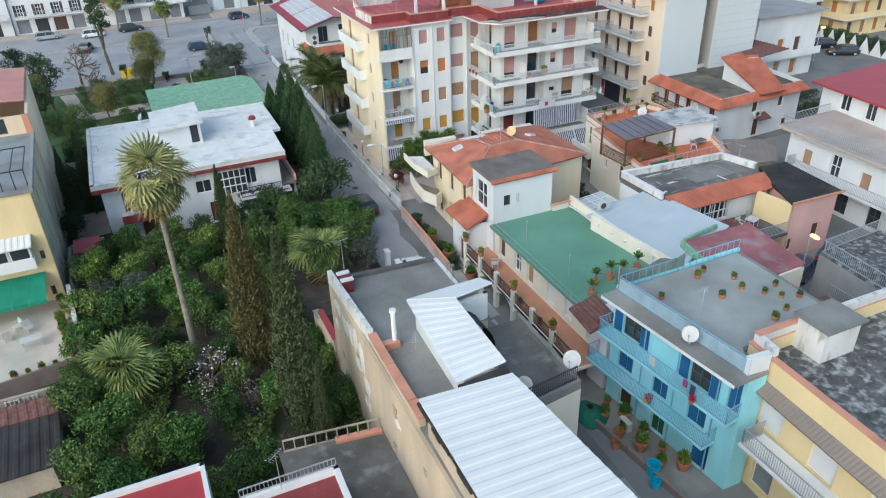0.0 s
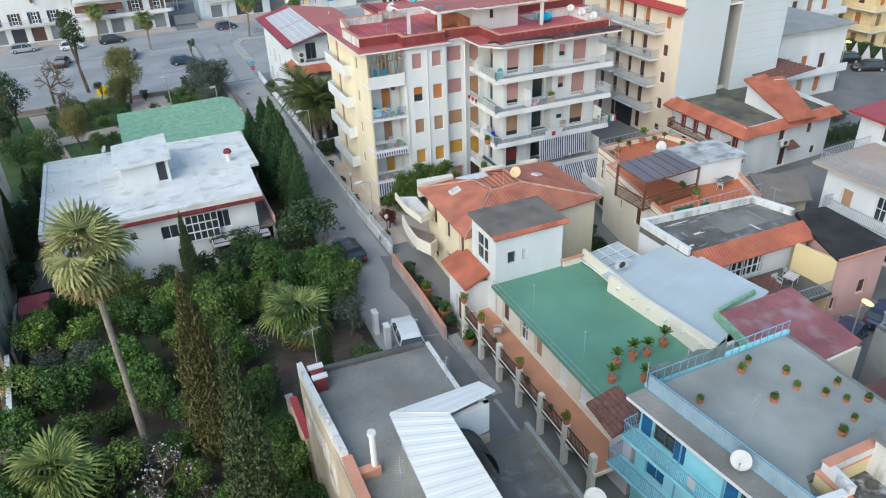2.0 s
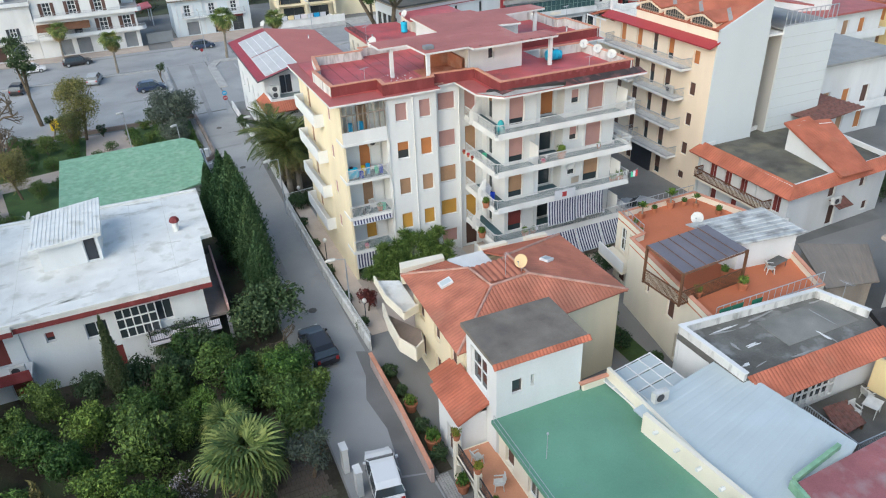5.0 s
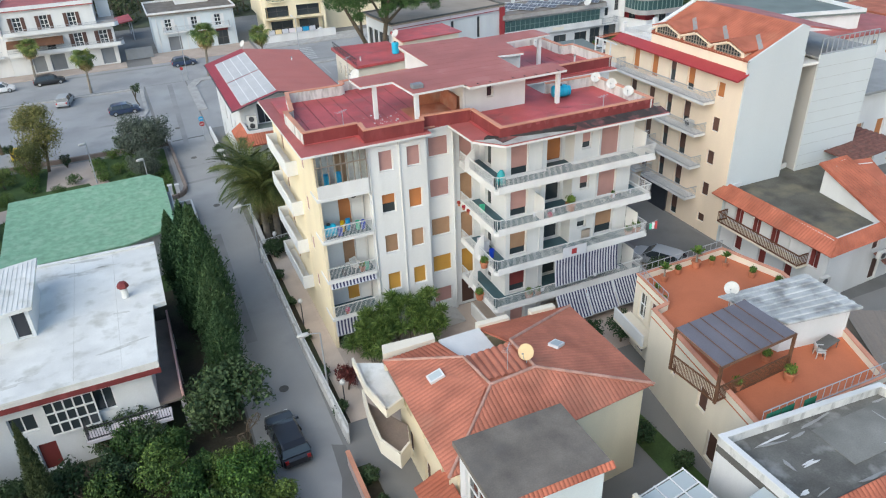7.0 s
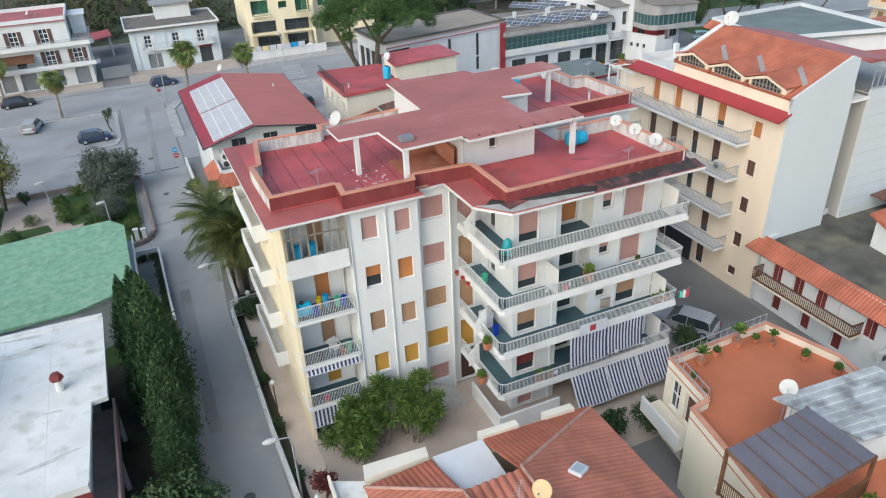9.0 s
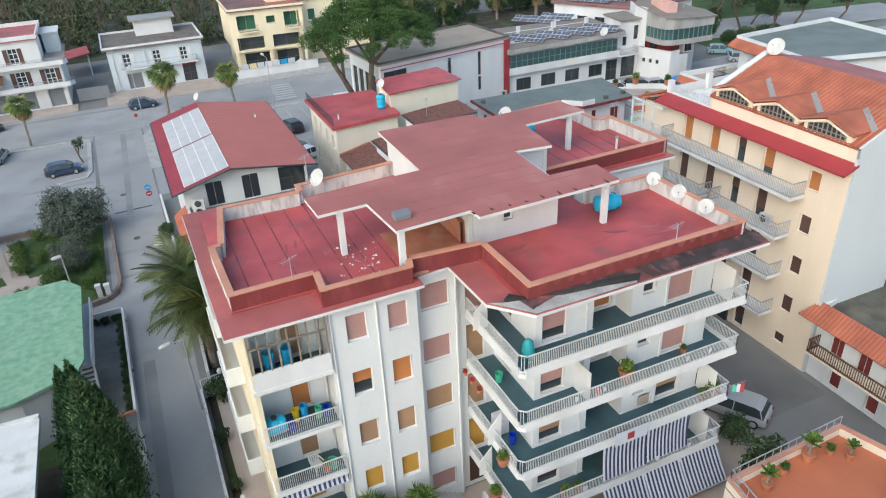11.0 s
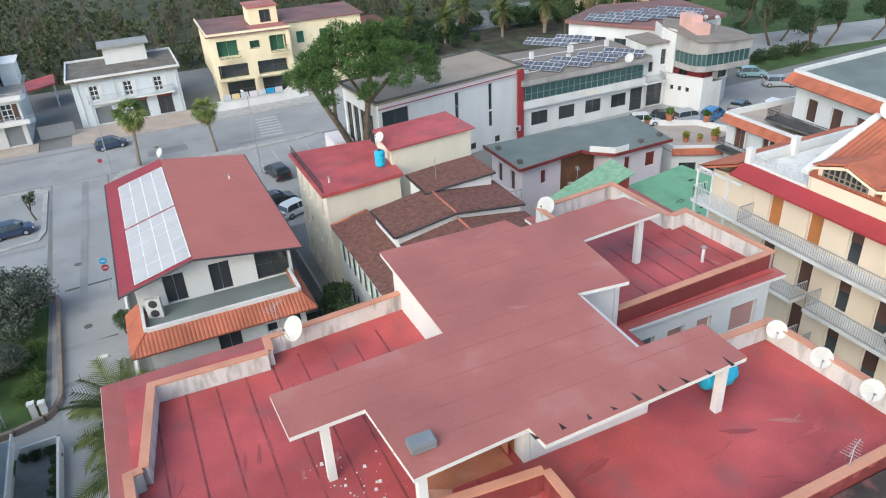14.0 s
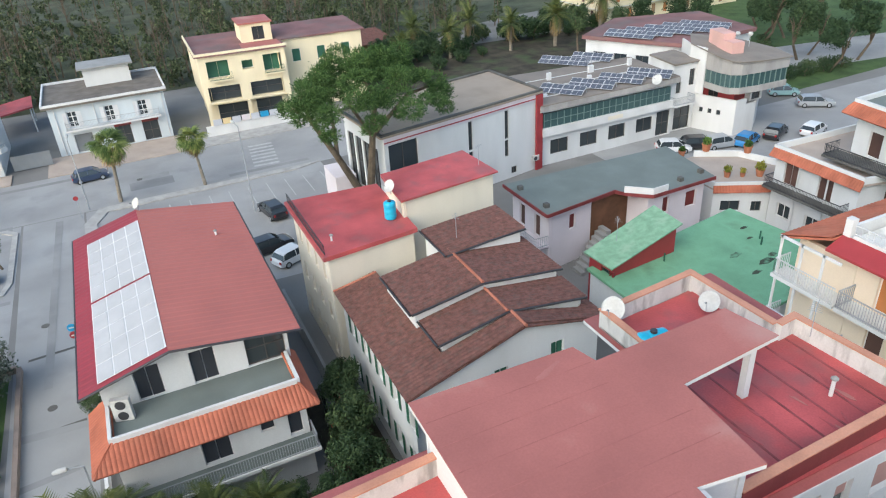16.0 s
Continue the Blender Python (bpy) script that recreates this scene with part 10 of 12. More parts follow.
def car_proto(colour, estate=False):
    root = thing("car", f"{colour} parked hatchback car" if not estate else f"{colour} parked estate car", "car")
    long, w = (4.5, 0.88) if estate else (4.0, 0.84)
    bm = bm_new()
    rows = []
    for x, zl, zm, zt, ww in ((-long / 2, 0.35, 0.55, 0.72, 0.80), (-long / 2 + 0.12, 0.25, 0.6, 0.88, 0.95), (-1.1, 0.2, 0.62, 0.93, 1.0), (0.0, 0.2, 0.62, 0.93, 1.0), (0.75, 0.2, 0.62, 0.92, 1.0), (long / 2 - 0.45, 0.22, 0.58, 0.80, 0.97), (long / 2 - 0.08, 0.26, 0.5, 0.66, 0.86), (long / 2, 0.34, 0.45, 0.55, 0.72)):
        h = w * ww
        rows.append([(x, -h * 0.9, zl), (x, h * 0.9, zl), (x, h, zl + 0.1), (x, h, zm), (x, h * 0.93, zt), (x, h * 0.5, zt + 0.02), (x, -h * 0.5, zt + 0.02), (x, -h * 0.93, zt), (x, -h, zm), (x, -h, zl + 0.1)])
    loft(bm, rows)
    part("body", bm, PAINT[colour], root, smooth=False)
    rear = -long / 2 + 0.22
    bm = bm_new()
    rows = []
    for x, z, ww in ((rear, 0.9, 0.84), (rear + 0.25, 1.30, 0.70), (rear + 0.6, 1.42, 0.68), (0.15, 1.43, 0.68), (0.5, 1.36, 0.70), (1.15, 0.92, 0.86)):
        rows.append([(x, -0.86 * w / 0.88, 0.88), (x, 0.86 * w / 0.88, 0.88), (x, ww * w / 0.88, z), (x, -ww * w / 0.88, z)])
    loft(bm, rows)
    part("window_glass", bm, "glass", root, "dark tinted window glass")
    bm = bm_new()
    rows = []
    for x, z in ((rear + 0.22, 1.31), (rear + 0.6, 1.435), (0.15, 1.445), (0.46, 1.39)):
        rows.append([(x, -0.69, z), (x, 0.69, z), (x, 0.6, z + 0.035), (x, -0.6, z + 0.035)])
    loft(bm, rows)
    part("roof", bm, PAINT[colour], root)
    for s in (-1, 1):
        for a, b in (((1.12, 0.85, 0.93), (0.46, 0.69, 1.39)), ((-0.25, 0.86, 0.92), (-0.25, 0.69, 1.42)), ((rear + 0.1, 0.84, 0.92), (rear + 0.3, 0.69, 1.33))):
            bm = bm_new()
            tube(bm, (a[0], s * a[1] * w / 0.86, a[2]), (b[0], s * b[1] * w / 0.86, b[2]), 0.035, 0.03, 5)
            part("pillar", bm, PAINT[colour], root)
    for x in (-long / 2 + 0.75, long / 2 - 0.8):
        for s in (-1, 1):
            bm = bm_new()
            tube(bm, (x, s * (w - 0.2), 0.31), (x, s * (w + 0.01), 0.31), 0.31, 0.31, 16)
            tyre = part("wheel", bm, "black", root)
            bm = bm_new()
            tube(bm, (x, s * (w + 0.005), 0.31), (x, s * (w + 0.02), 0.31), 0.2, 0.19, 12)
            part("rim", bm, "iron", tyre)
    for s in (-1, 1):
        bm = bm_new()
        box(bm, long / 2 - 0.22, s * 0.58 - 0.13, 0.56, long / 2 - 0.04, s * 0.58 + 0.13, 0.68)
        part("headlight", bm, "lamp_clear", root)
        bm = bm_new()
        box(bm, -long / 2 - 0.01, s * 0.64 - 0.1, 0.62, -long / 2 + 0.08, s * 0.64 + 0.1, 0.84)
        part("tail_light", bm, "lamp_red", root)
        bm = bm_new()
        box(bm, 0.75, s * (w + 0.06) - 0.08, 0.92, 0.88, s * (w + 0.06) + 0.08, 1.03)
        part("mirror", bm, PAINT[colour], root)
    return root


CARS = {
    "white": [(-12.66, -22.05, 82), (7.9, 52.0, 24), (-35.0, 82.3, 4), (70.0, 49.3, 15), (52.9, 53.8, -30)],
    "navy": [(-13.05, -26.3, 82), (-18.4, 61.9, 5), (-8.1, 83.6, 6), (14.2, -35.2, 20), (18.2, -34.9, 15)],
    "black": [(-12.8, -9.0, 94), (8.5, 62.6, 100), (6.4, 55.0, 12), (66.0, 51.2, 25), (68.7, 11.5, 150), (68.3, 7.0, 150), (-28.3, 83.4, 6), (-36.3, 71.2, 80), (56.1, 53.1, -25), (5.1, 31.0, 82)],
    "grey": [(-25.9, 70.8, 80), (78.35, 56.1, -35), (58.4, 52.0, -10), (-42.7, 84.8, 5), (19.6, -2.4, 120)],
    "blue": [(61.4, 51.1, 20)],
    "teal": [(78.8, 61.6, -35)],
}
for colour, spots in CARS.items():
    proto = car_proto(colour, colour in ("grey", "black"))
    for i, (x, y, a) in enumerate(spots):
        m = pose(x, y, 0.02, 0, 0, a)
        if i:
            copy_thing(proto, m)
        else:
            proto.matrix_basis = m

# ---------------------------------------------------------------- street furniture and walls along the road


M["wallpink"] = mat("faded_pinkish_render", (0.60, 0.46, 0.42), 0.9, 0.2, 0.6, stain=(0.35, 0.27, 0.24), amount=0.45, spread=0.7, streak=True)


def low_wall(pts, z1, material, label, t=0.22, cap=None, rail=None, z0=0.0):
    """A boundary wall along a line, with a coping and a railing where it has them."""
    root = thing("boundary_wall", label, "boundary wall", (*pts[0], 0), kind="structure")
    for a, b in zip(pts, pts[1:]):
        bm = bm_new()
        run_band(bm, a, b, z0, z1, t)
        part("wall_section", bm, material, root)
        if cap:
            bm = bm_new()
            run_band(bm, a, b, z1 + 0.002, z1 + 0.07, t + 0.06)
            part("coping", bm, cap, root)
    if rail:
        railing(root, pts, z1, rail, 0.13, "rail", 0.012, 0.022)
    return root


low_wall([(-9.45, -10.6), (-9.65, -1.0), (-9.6, 14.0), (-6.6, 14.4), (-1.0, 14.2)], 0.85, "drip", "white street wall with iron railing beside the flats", 0.14, None, 0.7)
low_wall([(-10.15, -23.2), (-9.95, -18.0), (-9.9, -12.2)], 1.1, "wallpink", "low pinkish wall in front of the tiled house", 0.2, "coping")
sheet("road", [(-10.5, -10.2), (-9.75, -10.6), (-10.15, -19.5), (-10.2, -22.4), (-11.6, -22.0), (-11.1, -18.2), (-11.4, -15.2), (-10.7, -13)], 0.024, "lane", "dark patched asphalt along the garden wall", "road")
sheet("road", [(-11.9, -22.1), (-10.2, -22.5), (-9.9, -30), (-10.2, -46), (-13.0, -46), (-12.9, -28)], 0.028, "lane", "darker resurfaced asphalt of the lane", "road")
cobbles = bm_new()
for i in range(46):
    for j in range(5):
        x, y = -9.95 + 0.15 * j, -23.0 - 0.15 * i
        box(cobbles, x, y, 0.0, x + 0.12, y + 0.12, 0.09 + 0.012 * math.sin(i * 5.1 + j * 3.3))
single("cobbles", cobbles, "kerb", "strip of pale cobbles along the foot of the arches", "cobbles", kind="stuff")
for k in range(10):
    bm = bm_new()
    y = -30.2 - 1.0 * k
    box(bm, -10.12, y - 0.97, 0.0, -9.9, y, 0.16)
    single("kerb", bm, "kerb", "worn grey kerb stone along the lane", "kerb", "lane kerb stones", "structure")
low_wall([(-8.9, 15.6), (-8.7, 25.0), (-8.9, 48.0)], 0.9, "white2", "garden wall along the side street", 0.2)
low_wall([(-16.0, 13.2), (-15.4, 9.0), (-15.2, 4.0)], 1.0, "white2", "villa garden wall behind the cypresses", 0.2)
low_wall([(-38.2, 10.4), (-35.4, 10.2)], 2.4, "white2", "white garden wall between the villa and next house", 0.2)
low_wall([(-37.4, -13.4), (-37.6, -7.2), (-35.0, -6.8)], 1.6, "rough", "rough garden wall beside the yellow house", 0.2)
for x0, y0, x1, y1, mm, label in ((-9.38, -9.0, -8.9, 14.0, "soil", "dark planting strip behind the street wall"), (-9.7, -22.8, -8.9, -12.6, "soil", "narrow front garden bed"), (-8.6, 15.8, 5.4, 25.0, "soil", "shady garden north of the flats"), (3.2, 25.0, 6.8, 33.6, "soil", "planted strip beside the old house")):
    sheet("ground", rect(x0, y0, x1, y1), 0.06, mm, label, "garden bed")
low_wall([(-13.65, 13.6), (-13.75, 27.0), (-16.0, 26.9)], 0.95, "white2", "white street wall around the concrete yard", 0.16)
for x, y in ((-15.4, 30.55), (-14.75, 30.35)):
    bm = bm_new()
    box(bm, x - 0.18, y - 0.18, 0, x + 0.18, y + 0.18, 1.3)
    box(bm, x - 0.22, y - 0.22, 1.302, x + 0.22, y + 0.22, 1.4)
    single("gate_pier", bm, "white2", "short white gate pier at the park entrance", "gate pier", "park gate piers")
sheet("ground", rect(5.6, -22.6, 7.3, -11.4), 0.06, "grass", "narrow green strip between the houses", "garden strip")
for x, y in ((-14.3, -20.2), (-14.1, -22.1)):
    bm = bm_new()
    box(bm, x - 0.16, y - 0.3, 0, x + 0.16, y + 0.3, 1.75)
    box(bm, x - 0.2, y - 0.34, 1.752, x + 0.2, y + 0.34, 1.84)
    pier = single("gate_pier", bm, "white2", "white plastered gate pier at the garden entrance", "gate pier", "garden gate piers")


M["amber"] = mat("lit_amber_lamp", (0.9, 0.5, 0.15), 0.5, 0.0, 1.0, bump=0.0)
M["amber"].node_tree.nodes["Principled BSDF"].inputs["Emission Color"].default_value = (1.0, 0.52, 0.14, 1)
M["amber"].node_tree.nodes["Principled BSDF"].inputs["Emission Strength"].default_value = 2.2


def street_lamp(at, height, reach, turn, label="grey street lamp with a single arm", head="dish"):
    root = thing("street_lamp", label, "street lamp", at)
    x, y, z = at
    d = Vector((math.cos(radians(turn)), math.sin(radians(turn)), 0))
    bm = bm_new()
    tube(bm, (x, y, z), (x, y, z + height), 0.075, 0.045, 8)
    part("pole", bm, "iron", root)
    bm = bm_new()
    top = Vector((x, y, z + height))
    tube(bm, top, top + d * reach + Vector((0, 0, 0.15)), 0.035, 0.03, 6)
    part("arm", bm, "iron", root)
    bm = bm_new()
    p = top + d * (reach + 0.25) + Vector((0, 0, 0.16))
    lathe(bm, [(0.02, -0.4), (0.13, -0.3), (0.16, 0.1), (0.10, 0.35), (0.02, 0.4)], p, 8, d.to_track_quat("Z", "Y").to_matrix())
    part("lamp_head", bm, head, root)
    return root


street_lamp((-9.3, -5.4, 0), 4.6, 0.8, 180)
street_lamp((12.6, -36.4, 0), 4.3, 0.1, 270, "street lamp with a lit amber head", "amber")
street_lamp((62.0, 6.6, 0), 4.8, 0.1, 270, "street lamp with a lit amber head", "amber")
street_lamp((-9.9, 13.0, 0), 5.6, 0.9, 200)
street_lamp((-9.0, 27.6, 0), 5.0, 0.8, 180)
street_lamp((-22.4, 38.2, 0), 4.4, 0.1, 200, "park lamp post with a pale head")
street_lamp((-17.2, 30.6, 0), 4.4, 0.1, 200, "park lamp post with a pale head")
street_lamp((7.0, 64.2, 0), 9.2, 1.1, 100, "tall steel street lamp on a concrete base")
street_lamp((-8.6, 74.4, 0), 7.8, 1.0, 90, "tall grey street lamp by the palms")


def globe_lamp(at):
    root = thing("globe_lamp", "short dark post lamp with a white globe", "globe lamp", at, "globe lamps by the flats")
    x, y, z = at
    bm = bm_new()
    tube(bm, (x, y, z), (x, y, z + 1.9), 0.04, 0.035, 7)
    part("post", bm, "darkiron", root)
    bm = bm_new()
    lathe(bm, [(0.02, 1.88), (0.13, 1.95), (0.19, 2.1), (0.13, 2.25), (0.02, 2.3)], at, 10)
    part("globe", bm, "dish", root, smooth=True)


for x, y in ((-8.9, 2.4), (-8.3, 13.6), (-8.8, -7.6)):
    globe_lamp((x, y, 0.05))
sign = thing("road_sign", "round blue and red traffic signs on one post", "road sign", (-10.0, 45.9, 0))
bm = bm_new()
tube(bm, (-10, 45.9, 0), (-10, 45.9, 3.0), 0.035, 0.035, 7)
part("post", bm, "iron", sign)
for z, c in ((2.75, "cyan"), (2.1, "red")):
    bm = bm_new()
    tube(bm, (-10.0, 45.84, z), (-10.0, 45.8, z), 0.3, 0.3, 16)
    disc = part("sign_plate", bm, c, sign)
    bm = bm_new()
    box(bm, -10.18, 45.78, z - 0.05, -9.82, 45.797, z + 0.05)
    part("sign_mark", bm, "dish", disc)
for x, y in ((-9.4, 72.6),):
    sg = thing("road_sign", "small red and white traffic sign", "road sign", (x, y, 0))
    bm = bm_new()
    tube(bm, (x, y, 0), (x, y, 2.4), 0.03, 0.03, 6)
    part("post", bm, "iron", sg)
    bm = bm_new()
    tube(bm, (x, y - 0.05, 2.3), (x, y - 0.08, 2.3), 0.25, 0.25, 14)
    part("sign_plate", bm, "red", sg)

# ---------------------------------------------------------------- roof and balcony things


def satellite_dish(at, r, turn, tint="dish", mast=0.5, label="white satellite dish on a short mast"):
    """A shallow bowl on a mast, aimed to the turn in degrees, tipped up."""
    root = thing("satellite_dish", label, "satellite dish", at)
    x, y, z = at
    bm = bm_new()
    tube(bm, (x, y, z), (x, y, z + mast), 0.03, 0.03, 6)
    part("mast", bm, "iron", root)
    aim = Vector((math.cos(radians(turn)) * 0.85, math.sin(radians(turn)) * 0.85, 0.53)).normalized()
    q = aim.to_track_quat("Z", "Y").to_matrix()
    c = Vector((x, y, z + mast)) + aim * 0.08
    bm = bm_new()
    lathe(bm, [(0.005, 0.0), (r * 0.4, 0.03 * r), (r * 0.75, 0.11 * r), (r, 0.2 * r), (r * 1.01, 0.18 * r), (r * 0.7, 0.06 * r), (0.01, -0.04)], c, 20, q)
    bowl = part("reflector", bm, tint, root, smooth=True)
    bm = bm_new()
    low = c + q @ Vector((0, -r * 0.9, 0.1))
    tip = c + aim * r * 1.1 + Vector((0, 0, -0.1))
    tube(bm, low, tip, 0.015, 0.015, 5)
    part("arm", bm, "iron", root)
    bm = bm_new()
    tube(bm, tip, tip + aim * 0.12, 0.04, 0.04, 6)
    part("feed_head", bm, "shutgrey", root)
    return root


M["creamdish"] = mat("yellowed_enamel", (0.66, 0.47, 0.26), 0.5, 0.1, 1.0, bump=0.0)
for x, y, z, r, turn in ((-1.2, 8.9, 15.56, 0.48, 205), (14.35, 0.75, 15.15, 0.36, 225), (14.4, -1.1, 15.15, 0.37, 225), (14.4, -3.0, 15.15, 0.37, 225), (12.6, 13.3, 15.3, 0.48, 205), (16.4, 12.2, 15.0, 0.42, 205)):
    satellite_dish((x, y, z), r, turn, mast=0.35)
for x, y, z, r, turn in ((-16.2, -45.3, 8.2 - 0.58, 0.4, 215), (-13.25, -44.7, 7.6, 0.45, 215), (-6.9, -45.6, 7.62, 0.42, 215), (-29.9, 8.6, 6.0, 0.35, 200), (13.0, -16.0, 5.1, 0.42, 215), (12.6, 37.6, 11.0, 0.45, 205), (-3.4, 47.2, 9.9, 0.4, 205), (31.5, 9.5, 17.5, 0.6, 200), (52.2, 56.6, 7.2, 0.6, 200), (-36.2, 97.6, 11.7, 0.4, 200), (-25.0, 98.4, 9.7, 0.4, 200)):
    satellite_dish((x, y, z), r, turn, mast=2.3 if (x, y) == (13.0, -16.0) else 0.6)
satellite_dish((-1.35, -16.9, 7.7), 0.42, 215, "creamdish", 0.7, "yellowed satellite dish on the roof ridge")


def tv_antenna(at, h, turn=20):
    root = thing("tv_antenna", "thin metal television antenna on a mast", "antenna", at)
    x, y, z = at
    bm = bm_new()
    tube(bm, (x, y, z), (x, y, z + h), 0.02, 0.015, 5)
    part("mast", bm, "iron", root)
    d = Vector((math.cos(radians(turn)), math.sin(radians(turn)), 0))
    s = Vector((-d.y, d.x, 0))
    bm = bm_new()
    top = Vector((x, y, z + h - 0.05))
    tube(bm, top - d * 0.45, top + d * 0.45, 0.012, 0.012, 4)
    boom = part("boom", bm, "iron", root)
    for i in range(7):
        p = top + d * (-0.42 + i * 0.13)
        w = 0.24 - 0.02 * i
        bm = bm_new()
        tube(bm, p - s * w, p + s * w, 0.006, 0.006, 4)
        part("element", bm, "iron", boom)


for x, y, z, h, turn in ((-4.9, 0.1, 15.5, 1.0, 30), (3.3, -0.4, 15.5, 1.4, 70), (11.0, -4.9, 15.5, 0.8, 20), (-1.9, 8.4, 17.2 - 1.7, 2.0, 40), (-2.5, -17.0, 7.7, 1.5, 50), (-4.8, -44.0, 7.6, 1.8, 20), (15.4, -26.0, 5.6, 1.6, 100), (17.6, 8.6, 15.5, 1.4, 30), (20.2, 39.0, 10.9, 1.6, 30), (-15.5, -35.6, 7.76, 1.3, 60), (-20.9, -32.4, 8.6, 2.0, 10), (-19.6, -40.2, 7.76, 0.9, 70), (-27.6, -43.6, 5.1, 2.2, 40), (14.6, 31.6, 9.8, 1.6, 60), (26.5, 30.4, 6.7, 1.8, 60), (-24.0, 97.4, 9.7, 2.0, 20), (48.0, 64.0, 7.2, 2.0, 40)):
    tv_antenna((x, y, z), h, turn)


def water_tank(at, r, long, turn, tint="cyan", label="light blue plastic water tank", upright=False):
    root = thing("water_tank", label, "water tank", at)
    q = Matrix.Rotation(radians(turn), 3, "Z") @ (Matrix.Identity(3) if upright else Matrix.Rotation(radians(90), 3, "X"))
    c = Vector(at) + Vector((0, 0, 0 if upright else r + 0.02))
    k = long / 2
    base = 0 if upright else -k
    bm = bm_new()
    prof = [(0.02, 0), (r * 0.85, 0.02), (r, 0.1), (r, long * 0.3), (r * 0.95, long * 0.33), (r, long * 0.36), (r, long * 0.64), (r * 0.95, long * 0.67), (r, long * 0.7), (r, long - 0.1), (r * 0.85, long - 0.02), (0.02, long)]
    lathe(bm, [(a, b + base) for a, b in prof], c, 16, q)
    part("tank_body", bm, tint, root, smooth=True)
    bm = bm_new()
    tube(bm, Vector(at) + Vector((0, 0, (long if upright else 2 * r))), Vector(at) + Vector((0, 0, (long if upright else 2 * r) + 0.1)), 0.14, 0.13, 10)
    part("lid", bm, "darkiron", root)


M["brightblue"] = mat("bright_blue_plastic", (0.02, 0.42, 0.62), 0.35, 0.06, 1.0, bump=0.0)
water_tank((10.9, 0.1, 14.8), 0.42, 1.1, 80, "brightblue")
water_tank((12.9, 11.4, 14.8), 0.42, 1.2, 80, "brightblue")
water_tank((12.2, 37.0, 9.5), 0.42, 1.3, 0, "brightblue", upright=True)
water_tank((-6.9, -0.95, 8.62), 0.42, 1.0, 90, "brightblue", "light blue water tank on the balcony")
water_tank((11.4, 0.2, 14.8), 0.35, 0.8, 70, "brightblue")


def bucket(at, r, h, tint):
    bm = bm_new()
    lathe(bm, [(0.01, 0.0), (r * 0.8, 0.0), (r, h), (r * 0.94, h), (r * 0.75, 0.04), (0.01, 0.03)], at, 10)
    return single("bucket", bm, tint, "plastic bucket on the balcony of the flats", "bucket")


M["yellowplastic"] = mat("yellow_plastic", (0.72, 0.5, 0.02), 0.4, 0.08, 1, bump=0)
M["bluedeep"] = mat("deep_blue_plastic", (0.01, 0.05, 0.42), 0.4, 0.08, 1, bump=0)
M["mint"] = mat("mint_green_plastic", (0.08, 0.48, 0.30), 0.4, 0.08, 1, bump=0)
for x, y, z, r, h, tint in ((-6.2, -1.1, 8.615, 0.2, 0.5, "bluedeep"), (-5.9, -0.6, 8.615, 0.16, 0.7, "yellowplastic"), (-5.5, -0.6, 8.615, 0.18, 0.8, "cyan"), (-4.9, -0.8, 8.615, 0.17, 0.6, "mint"), (-4.55, -0.9, 8.615, 0.18, 0.6, "bluedeep"), (-4.7, -1.1, 5.615, 0.24, 0.5, "mint"), (-6.3, -1.2, 5.615, 0.18, 0.4, "darkiron"), (-6.6, -0.7, 11.615, 0.25, 1.2, "cyan"), (-5.8, -0.7, 11.615, 0.25, 1.2, "cyan"), (3.5, -2.4, 8.615, 0.2, 0.5, "mint"), (3.6, -3.6, 5.615, 0.2, 0.6, "bluedeep"), (10.6, -4.0, 8.615, 0.18, 0.4, "yellowplastic")):
    bucket((x, y, z), r, h, tint)
bm = bm_new()
lathe(bm, [(0.03, 0.0), (0.34, 0.0), (0.3, 0.4), (0.24, 0.75), (0.1, 0.92), (0.03, 0.94)], (3.7, -4.7, 11.615), 7)
single("cover", bm, "teal", "teal plastic cover draped over a stored thing", "cover", smooth=True)


def plastic_chair(at, turn, tint="dish", label="white plastic garden chair"):
    root = thing("garden_chair", label, "chair")
    bm = bm_new()
    box(bm, -0.24, -0.24, 0.40, 0.24, 0.24, 0.44)
    part("seat", bm, tint, root)
    bm = bm_new()
    box(bm, -0.26, 0.30, 0.83, 0.26, 0.36, 0.9)
    backrest = part("backrest", bm, tint, root)
    for i in range(5):
        x = -0.22 + 0.11 * i
        bm = bm_new()
        quads(bm, [(x - 0.04, 0.22, 0.44), (x + 0.04, 0.22, 0.44), (x + 0.04, 0.32, 0.85), (x - 0.04, 0.32, 0.85), (x - 0.04, 0.25, 0.44), (x + 0.04, 0.25, 0.44), (x + 0.04, 0.35, 0.85), (x - 0.04, 0.35, 0.85)], [(0, 1, 2, 3), (7, 6, 5, 4), (3, 2, 6, 7)])
        part("slat", bm, tint, backrest)
    for sx in (-1, 1):
        for sy in (-1, 1):
            bm = bm_new()
            tube(bm, (sx * 0.25, sy * 0.24, 0), (sx * 0.21, sy * 0.2, 0.41), 0.025, 0.03, 5)
            part("leg", bm, tint, root)
        bm = bm_new()
        box(bm, sx * 0.25 - 0.03, -0.22, 0.62, sx * 0.25 + 0.03, 0.3, 0.65)
        part("armrest", bm, tint, root)
    root.matrix_basis = pose(*at, 0, 0, turn)
    return root


